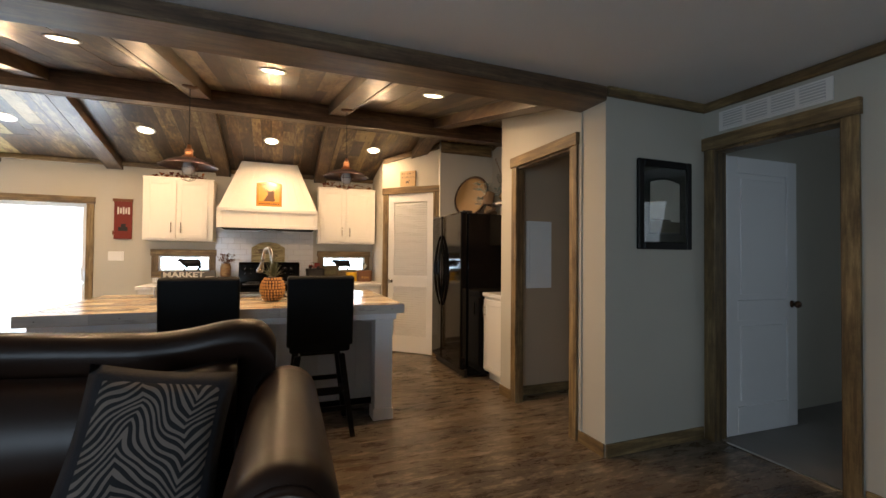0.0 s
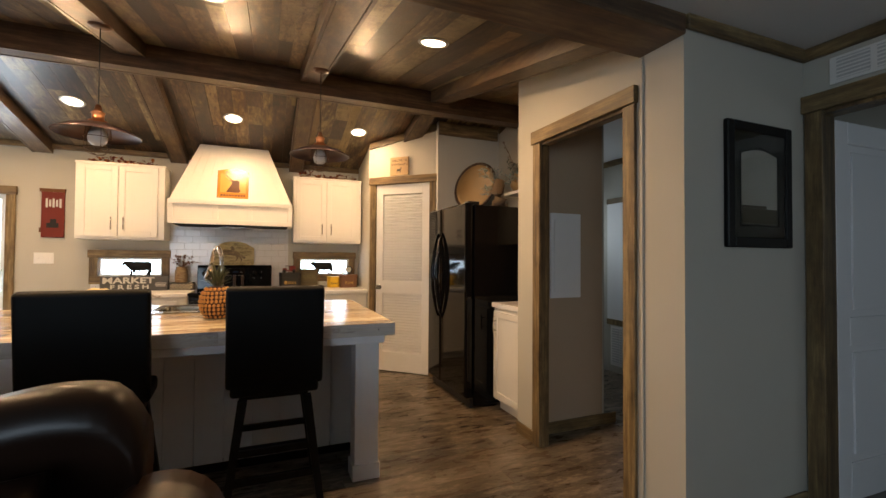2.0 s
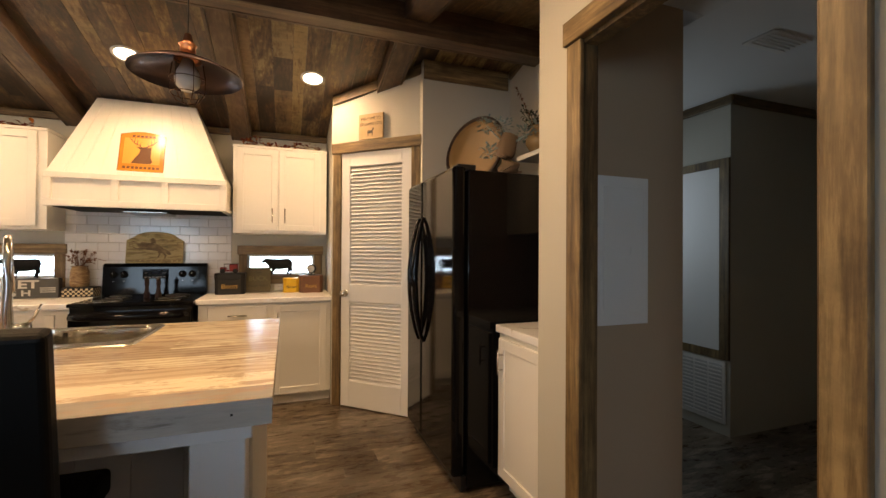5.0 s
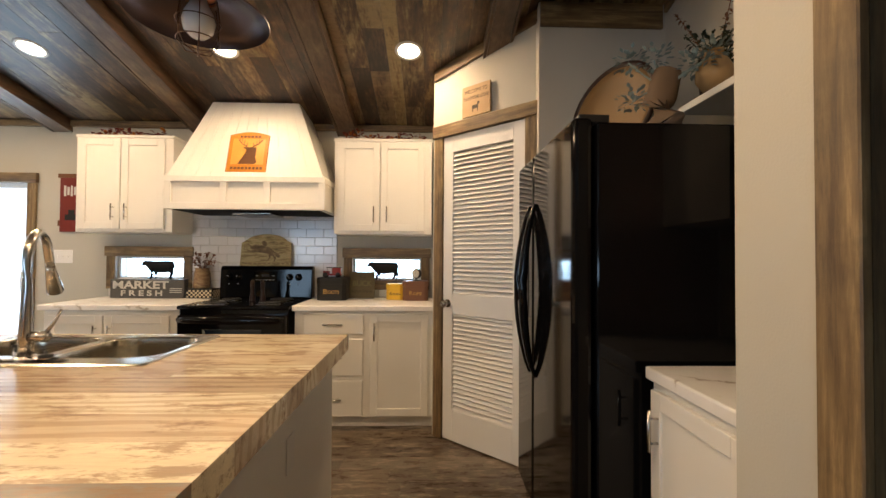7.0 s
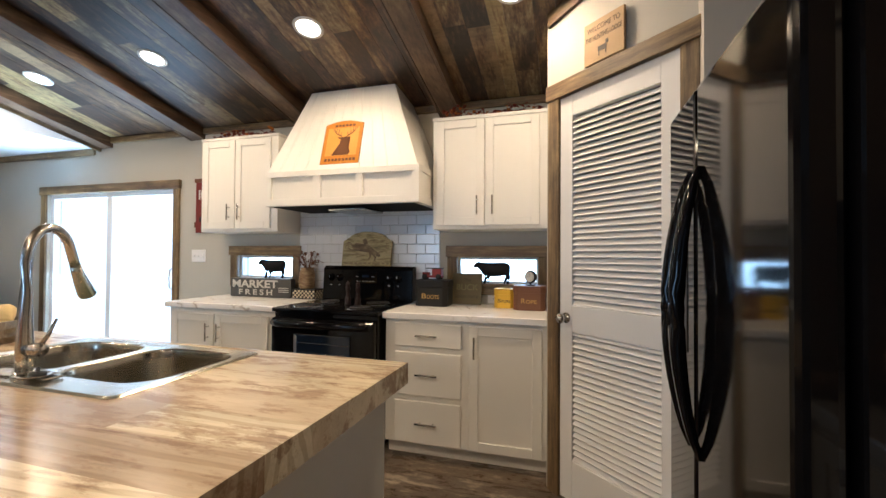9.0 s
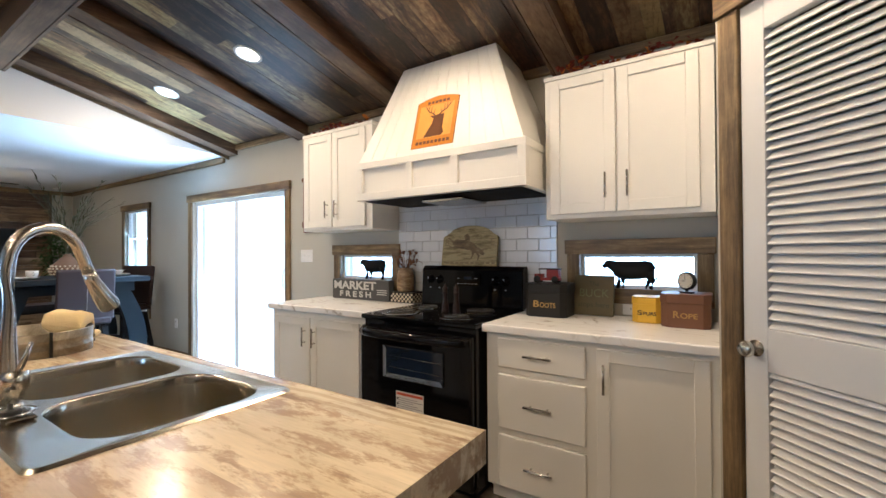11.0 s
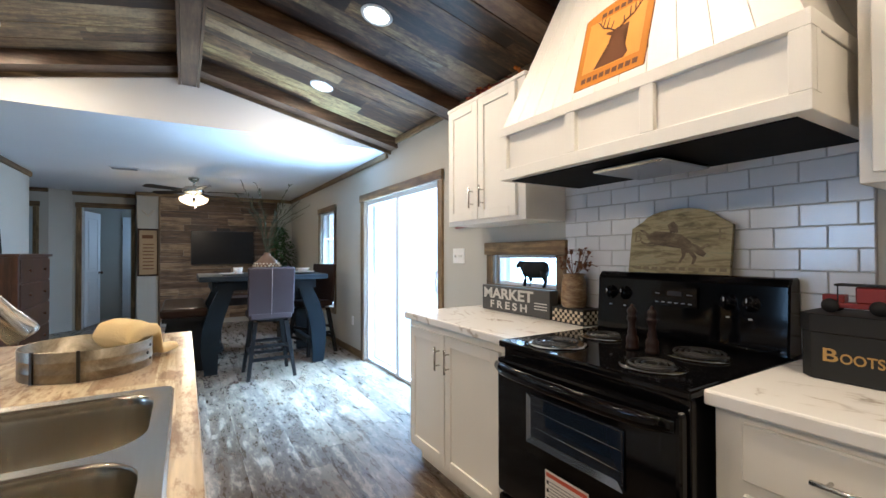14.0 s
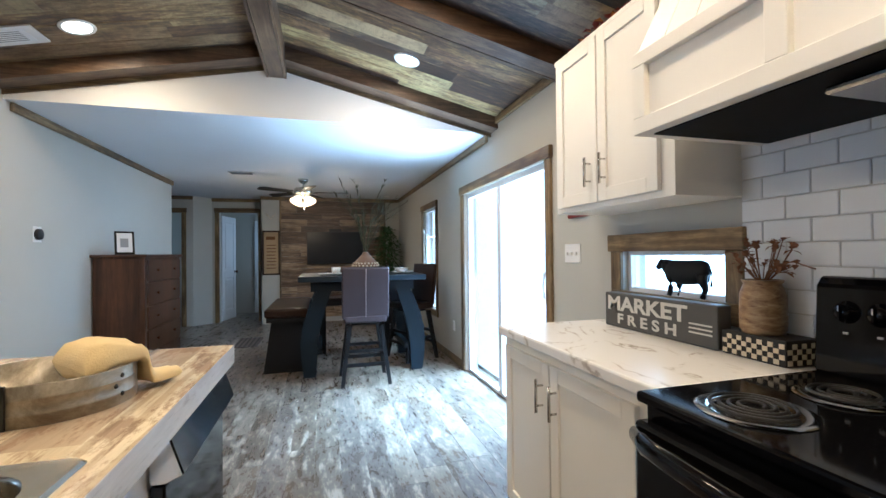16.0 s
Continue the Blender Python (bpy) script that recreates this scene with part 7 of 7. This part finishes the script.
def cushion(name, w, h, d, material, parent=None, label="", n=14):
    bm = bmesh.new()
    sides = []
    for s in (-1, 1):
        g = []
        for i in range(n + 1):
            row_ = []
            for j in range(n + 1):
                u, v = 2 * i / n - 1, 2 * j / n - 1
                t_ = (1 - u ** 4) * (1 - v ** 4)
                pin = 1 - 0.06 * (1 - u * u) * abs(v) - 0.06 * (1 - v * v) * abs(u)
                row_.append(bm.verts.new((u * w / 2 * pin, s * d / 2 * max(0, t_) ** 0.5, v * h / 2 * pin)))
            g.append(row_)
        for i in range(n):
            for j in range(n):
                bm.faces.new((g[i][j], g[i + 1][j], g[i + 1][j + 1], g[i][j + 1]))
    bmesh.ops.remove_doubles(bm, verts=bm.verts[:], dist=1e-4)
    return part(name, bm, material, parent, label, smooth=True)


t = thing("throw_pillow", (-0.46, 1.36, 0.70), 0, "zebra-print throw pillow with a black plush border on the sofa", "pillow")
t.matrix_world = pose(-0.335, 1.37, 0.705, -20, 10, 5)
cushion("cover", 0.42, 0.44, 0.12, M["fluff"], t, "black plush border")
cushion("print_panel", 0.385, 0.40, 0.15, M["zebra"], t, "black and grey-tan zebra stripes")

# ---- dining furniture ----
tb = thing("dining_table", (-4.62, 5.22, 0), 0, "dark blue-grey counter-height dining table with curved slab legs", "table")
M["table_top"] = wood("blue_grey_top", [(0.1, (0.008, 0.012, 0.017)), (0.5, (0.018, 0.025, 0.033)), (0.9, (0.04, 0.05, 0.06))], "y", 0.4, None, stain=0.2, spec=0.2)
block("top", (-0.52, 0.55, -0.67, 0.65, 0.985, 1.04), M["table_top"], tb, "dark blue-grey wooden top", bevel=0.006)
boxes("apron", [(-0.42, 0.45, -0.55, -0.51, 0.88, 0.985), (-0.42, 0.45, 0.49, 0.53, 0.88, 0.985), (0.43, 0.46, -0.51, 0.49, 0.88, 0.985), (-0.45, -0.42, -0.51, 0.49, 0.88, 0.985)], M["table_blue"], tb)
for sy in (-1, 1):
    for x_ in (-0.40, 0.42):
        outl = []
        for i in range(9):
            u = i / 8
            outl.append((sy * (0.46 + 0.16 * (1 - u) + 0.10 * math.sin(math.pi * u)), 0.95 * u))
        for i in range(8, -1, -1):
            u = i / 8
            outl.append((sy * (0.32 + 0.18 * (1 - u) + 0.05 * math.sin(math.pi * u)), 0.95 * u))
        prism("leg", outl, 0.07, M["table_blue"], tb, plane="yz", at=x_ - 0.035, bevel=0.004)
for y_ in (-0.5, 0.44):
    block("stretcher", (-0.37, 0.385, y_, y_ + 0.06, 0.22, 0.28), M["table_blue"], tb)
M["seam"] = paint("pale_piping", (0.35, 0.30, 0.30), 0.6, 50, 0, 0.05)
MP = (M["leather_purple"], M["black_wood"], M["seam"])
GC = "stools round the dining table"
stool_bar((-3.93, 5.19, 0), 90, "plum-brown leather counter stool with a pale centre seam at the table", MP, GC, back_split=True)
stool_bar((-4.72, 5.84, 0), 202, "dark leather counter stool on the window side of the table", (M["leather_brown"], M["black_wood"], M["seam"]), GC)
bench = thing("corner_bench", (-4.95, 4.44, 0), 0, "brown leather counter-height bench on dark trapezoid supports at the table", "bench")
bm = bmesh.new()
cube_into(bm, -0.62, 0.62, -0.24, 0.20, 0.60, 0.70)
bevelled(bm, 0.03, 3)
part("seat", bm, M["leather_brown"], bench, "brown leather bench pad", smooth=False)
block("rail", (-0.60, 0.60, -0.22, 0.18, 0.555, 0.60), M["black_wood"], bench)
for x_ in (-0.5, 0.42):
    prism("support", [(-0.26, 0.0), (0.22, 0.0), (0.14, 0.555), (-0.18, 0.555)], 0.08, M["black_wood"], bench, plane="yz", at=x_, bevel=0.003)
bench = thing("corner_bench", (-5.45, 5.2, 0), 90, "brown leather counter-height bench behind the table", "bench")
bm = bmesh.new()
cube_into(bm, -0.55, 0.55, -0.20, 0.20, 0.60, 0.70)
bevelled(bm, 0.03, 3)
part("seat", bm, M["leather_brown"], bench)
for x_ in (-0.45, 0.37):
    prism("support", [(-0.20, 0.0), (0.20, 0.0), (0.16, 0.60), (-0.16, 0.60)], 0.08, M["black_wood"], bench, plane="yz", at=x_)

t = thing("table_vase", (-4.55, 5.27, 1.041), 0, "tan patterned clay vase with tall dried grasses on table", "vase")
t.scale = (1.25, 1.25, 1.25)
lathe("jar", [(0.0, 0.0), (0.07, 0.0), (0.115, 0.035), (0.12, 0.07), (0.10, 0.11), (0.05, 0.16), (0.025, 0.19), (0.03, 0.20), (0.02, 0.20), (0.0, 0.18)], C["vase_tan"], t, n=28)
bm = bmesh.new()
for z_, r_ in ((0.03, 0.112), (0.052, 0.12), (0.074, 0.121), (0.095, 0.111)):
    for k in range(22):
        a = 2 * math.pi * (k + (0.5 if z_ in (0.052, 0.095) else 0)) / 22
        sphere_into(bm, (r_ * math.cos(a), r_ * math.sin(a), z_), 0.010)
tagged(part("pale_dots", bm, C["cream"], t, "pale raised dots"), kind="stuff")
bm = bmesh.new()
rng = random.Random(21)
for k in range(17):
    a = rng.uniform(0, 6.28)
    r_, h_ = rng.uniform(0.10, 0.42), rng.uniform(0.28, 0.66)
    p0, p1, p2 = Vector((0, 0, 0.18)), Vector((0.35 * r_ * math.cos(a), 0.35 * r_ * math.sin(a), 0.2 + 0.6 * h_)), Vector((r_ * math.cos(a), r_ * math.sin(a), 0.2 + h_ * rng.uniform(0.85, 1.1)))
    tube_into(bm, [p0, p1, p2], [0.003, 0.0025, 0.0015], 4)
    for j in range(12):
        u = rng.uniform(0.25, 1)
        p = p0.lerp(p1, 2 * u) if u < 0.5 else p1.lerp(p2, 2 * u - 1)
        leaf_into(bm, p, ((p2 - p1).normalized() + 0.5 * Vector((rng.uniform(-1, 1), rng.uniform(-1, 1), rng.uniform(-1, 1)))), rng.uniform(0.05, 0.11), 0.012, 0.1)
tagged(part("grass", bm, C["grass_dry"], t, "grey-green dried grasses"), kind="stuff")


def cup_set(x, y):
    t = thing("plate", (x, y, 1.041), 0, "white dinner plate laid on the dining table", "plate", "place settings on the table")
    lathe("dish", [(0.0, 0.004), (0.07, 0.004), (0.125, 0.018), (0.128, 0.022), (0.12, 0.02), (0.07, 0.01), (0.0, 0.01)], M["plate_white"], t, n=28)


cup_set(-4.35, 4.87)
cup_set(-4.45, 5.68)
t = thing("cup", (-4.30, 4.93, 1.052), 0, "white coffee cup with a handle standing by the plate", "cup")
lathe("bowl", [(0.0, 0.0), (0.028, 0.0), (0.045, 0.03), (0.05, 0.075), (0.047, 0.075), (0.042, 0.03), (0.0, 0.006)], M["plate_white"], t, n=24)
tube("handle", [(0.046, 0, 0.06), (0.075, 0, 0.058), (0.08, 0, 0.035), (0.045, 0, 0.025)], 0.005, M["plate_white"], t)
t = thing("bowl", (-4.42, 5.66, 1.056), 0, "white soup bowl on a plate on the table", "bowl")
lathe("bowl_body", [(0.0, 0.0), (0.04, 0.0), (0.075, 0.04), (0.08, 0.05), (0.073, 0.045), (0.035, 0.008), (0.0, 0.006)], M["plate_white"], t, n=24)

t = thing("television", (FAR_X + 0.02, 5.03, 1.09), 90, "flat black television mounted on the weathered wood wall", "television")
block("case", (-0.515, 0.515, -0.09, -0.05, 0, 0.61), M["black_soft"], t, bevel=0.004)
block("screen", (-0.495, 0.495, -0.093, -0.0895, 0.02, 0.59), C["screen"], t)
block("bracket", (-0.1, 0.1, -0.05, 0.0, 0.2, 0.4), M["black_soft"], t)
block("sensor_bar", (-0.11, 0.11, -0.085, -0.045, 0.61, 0.66), M["black_soft"], t)

t = thing("wall_scroll", (FAR_X + 0.001, 3.885, 0.90), 90, "tan wooden framed scroll with a dark border hanging on the pilaster", "picture")
boxes("frame", [(-0.155, -0.125, -0.02, 0, 0, 0.82), (0.125, 0.155, -0.02, 0, 0, 0.82), (-0.125, 0.125, -0.02, 0, 0, 0.03), (-0.125, 0.125, -0.02, 0, 0.79, 0.82)], C["mill"], t)
block("panel", (-0.125, 0.125, -0.012, 0, 0.03, 0.79), C["sign_tan"], t)
tagged(boxes("printed_bars", [(-0.08, 0.08, -0.0145, -0.012, 0.12 + 0.06 * k, 0.135 + 0.06 * k) for k in range(8)] + [(-0.09, 0.07, -0.0145, -0.012, 0.65, 0.71)], C["deer"], t), kind="stuff")
t = thing("antler_hook", (FAR_X + 0.001, 3.88, 1.93), 90, "small pale antler hook above the scroll", "hook")
tube("antler", [(-0.08, -0.03, 0.10), (-0.02, -0.04, 0.03), (0.0, -0.01, 0.0), (0.03, -0.04, 0.04), (0.09, -0.03, 0.11)], 0.007, C["cream"], t)

t = thing("floor_plant", (-7.45, 5.95, 0), 0, "tall green leafy artificial plant in a dark pot in the corner", "plant")
lathe("pot", [(0.0, 0.0), (0.13, 0.0), (0.17, 0.30), (0.16, 0.31), (0.0, 0.28)], M["black_soft"], t)
tube("stem", [(0, 0, 0.28), (0.02, 0, 0.8), (-0.02, 0.02, 1.3)], 0.015, C["driftwood"], t)
bm = bmesh.new()
for k in range(760):
    a, u = rng.uniform(0, 6.28), rng.uniform(0, 1)
    r_ = rng.uniform(0.03, 0.26) * math.sin(math.pi * (0.15 + 0.8 * u)) 
    leaf_into(bm, (r_ * math.cos(a), r_ * math.sin(a), 0.80 + u * 0.95), (math.cos(a), math.sin(a), rng.uniform(-0.3, 0.8)), rng.uniform(0.07, 0.13), 0.05, 0.3)
tagged(part("foliage", bm, C["green"], t, "dark green leaves"), kind="stuff")

# dresser
d = thing("dresser", (-4.30, LEFT_Y + 0.002, 0), 0, "tall cherry-stained chest of drawers against the grey wall", "dresser")
block("body", (-1.07, -0.005, 0.015, 0.43, 0.06, 1.255), M["cherry"], d, bevel=0.004)
block("plinth", (-1.05, -0.02, 0.03, 0.40, 0, 0.06), M["cherry"], d)
block("top", (-1.10, 0.02, 0.0, 0.46, 1.255, 1.285), M["cherry"], d, bevel=0.008)
block("corner_post", (-0.05, 0.004, 0.40, 0.445, 0.06, 1.255), M["cherry"], d, bevel=0.003)
for r_ in range(5):
    z0 = 0.09 + r_ * 0.232
    dd = block("drawer", (-1.04, -0.07, 0.43, 0.448, z0, z0 + 0.215), M["cherry"], d, bevel=0.006)
    for x_ in (-0.8, -0.3):
        o = lathe("knob", [(0.0, 0.025), (0.014, 0.022), (0.016, 0.012), (0.006, 0.006), (0.008, 0.0)], M["bronze"], dd, n=12)
        o.matrix_basis = pose(x_, 0.448, z0 + 0.107, -90)
t = thing("photo_frame", (-4.62, 2.90, 1.286), 74, "small black photo frame standing on the dresser", "photo frame")
t.matrix_world = pose(-4.46, 2.92, 1.286, 0, 0, 118) @ pose(0, 0, 0, -14)
block("frame", (-0.08, 0.08, -0.008, 0.008, 0, 0.235), M["black_wood"], t, bevel=0.003)
block("photo", (-0.062, 0.062, -0.0095, -0.0075, 0.02, 0.215), M["plate_white"], t)
block("picture", (-0.035, 0.03, -0.0105, -0.0094, 0.07, 0.16), M["print_grey"], t)
t = thing("thermostat", (-3.53, LEFT_Y, 1.38), 180, "round black thermostat on a white wall plate", "thermostat")
o = lathe("dial", [(0.0, 0.03), (0.035, 0.03), (0.042, 0.024), (0.042, 0.0)], M["black_soft"], t, n=24)
o.matrix_basis = pose(0, 0, 0.06, 90)
block("plate", (-0.05, 0.05, -0.004, 0, 0.0, 0.12), M["plate_white"], t, bevel=0.002)

# ceiling fan
fan = thing("ceiling_fan", (-6.0, 4.53, DIN_Z), 0, "brushed nickel ceiling fan with dark blades and a lit four-shade light", "ceiling fan")
lathe("canopy", [(0.0, 0.0), (0.07, 0.0), (0.065, -0.03), (0.03, -0.06), (0.014, -0.065), (0.014, -0.12), (0.03, -0.125)][::-1], M["nickel"], fan)
lathe("motor", [(0.03, -0.12), (0.11, -0.13), (0.125, -0.15), (0.125, -0.20), (0.11, -0.215), (0.05, -0.225), (0.05, -0.27), (0.0, -0.27)][::-1], M["nickel"], fan, n=32)
for k in range(5):
    a = 12 + 72 * k
    o = prism("blade", [(0.17, -0.05), (0.60, -0.07), (0.64, -0.04), (0.64, 0.04), (0.60, 0.07), (0.17, 0.05)], 0.007, M["black_wood"], fan, "dark wood blade", plane="xy", at=-0.003)
    o.matrix_basis = pose(0, 0, -0.19, 0, 0, a) @ pose(0, 0, 0, 10)
    o = block("blade_arm", (0.10, 0.20, -0.015, 0.015, -0.004, 0.004), M["nickel"], fan)
    o.matrix_basis = pose(0, 0, -0.195, 0, 0, a)
M["shade_glow"] = glow("lit_glass_shade", (1.0, 0.70, 0.36), 3.4)
for k in range(4):
    a = radians(45 + 90 * k)
    o = lathe("glass_shade", [(0.025, 0.0), (0.045, -0.02), (0.065, -0.06), (0.095, -0.10), (0.086, -0.10), (0.04, -0.03)], M["shade_glow"], fan, "lit frosted glass shade", n=16)
    o.matrix_basis = pose(0.075 * math.cos(a), 0.075 * math.sin(a), -0.255, 0, 0, math.degrees(a)) @ pose(0, 0, 0, 0, -32)
tube("pull_chain", [(0.02, 0.02, -0.27), (0.02, 0.02, -0.46)], 0.0025, M["nickel"], fan, n=5)
lamp("fan_lamp", "POINT", pose(-6.0, 4.53, DIN_Z - 0.42), FAN_W, WARM, 0.08)

t = thing("ceiling_register", (-5.65, 3.78, DIN_Z), 0, "white ceiling register in the dining room", "vent")
block("plate", (-0.08, 0.08, -0.15, 0.15, -0.01, 0), M["plate_white"], t, bevel=0.002)
for k in range(5):
    block("vent_blade", (-0.055 + 0.025 * k, -0.045 + 0.025 * k, -0.13, 0.13, -0.016, -0.0095), M["print_grey"], t)
t = thing("ceiling_register", (-2.66, 3.02, 0), 0, "white ceiling register with a paper tag on the wood ceiling", "vent")
t.matrix_world = pose(-2.66, 3.0, vault(3.0), SL, 0, 0)
block("plate", (-0.10, 0.10, -0.18, 0.18, -0.012, 0), M["plate_white"], t, bevel=0.002)
block("paper_tag", (-0.07, 0.07, -0.13, 0.13, -0.014, -0.0115), M["vinyl"], t)
boxes("tag_lines", [(-0.05 + 0.02 * k, -0.044 + 0.02 * k, -0.10, 0.10, -0.0155, -0.0135) for k in range(6)], M["print_grey"], t)
t = thing("smoke_detector", (-7.55, 5.95, DIN_Z), 0, "small round white smoke detector on the ceiling", "smoke detector")
lathe("case", [(0.0, -0.035), (0.045, -0.032), (0.06, -0.01), (0.062, 0.0)], M["plate_white"], t)
t = thing("floor_register", (-6.3, 3.75, 0), 0, "dark striped floor mat near the hall", "mat")
block("mat", (-0.35, 0.35, -0.16, 0.16, 0.001, 0.008), C["rug"], t)
for k in range(5):
    block("stripe", (-0.34, 0.34, -0.14 + 0.06 * k, -0.115 + 0.06 * k, 0.008, 0.010), C["rug_dark"], t)
t = thing("cord", (0.30, 1.75, 0), 0, "thin black cord on the floor beside the sofa", "cord")
tube("cable", [(-0.18, 0.02, 0.005), (-0.05, 0.06, 0.02), (0.03, 0.02, 0.03), (0.06, -0.08, 0.01), (0.05, -0.2, 0.004)], 0.004, M["black_soft"], t)

# ---- floor planks, the nearest 300 as pieces ----
fl = bpy.data.objects["floor"]
rng = random.Random(31)
PW, PL = 0.152, 1.22
near, far = [], []
y = 2.0 - 28 * PW
while y < 6.25:
    x = -9.4 - rng.uniform(0, PL)
    while x < 5.0:
        a, b = x, x + PL
        cxm, cym = (a + b) / 2, y + PW / 2
        if -4.4 < cxm < 2.6 and 0.0 < cym:
            near.append((a, b, y))
        elif b > -9.4:
            far.append((a, b, y))
        x += PL
    y += PW
near.sort(key=lambda p: abs((p[0] + p[1]) / 2 + 0.8) + 0.4 * abs(p[2] - 3.5))
far += near[300:]
near = near[:300]
pm = None
for a, b, yy in near:
    if pm is None:
        bm = bmesh.new()
        cube_into(bm, 0.0007, PL - 0.0007, 0.0007, PW - 0.0007, -0.005, 0.0)
        o = part("plank", bm, M["floor"], fl)
        pm = o.data
    else:
        o = new("plank", pm)
        o.parent = fl
    o.location = (a, yy, 0)
bm = bmesh.new()
for a, b, yy in far:
    cube_into(bm, max(a, -9.7) + 0.0007, min(b, 5.1) - 0.0007, yy + 0.0007, min(yy + PW, 6.26) - 0.0007, -0.005, 0.0)
tagged(part("far_planks", bm, M["floor_far"], fl), kind="stuff")
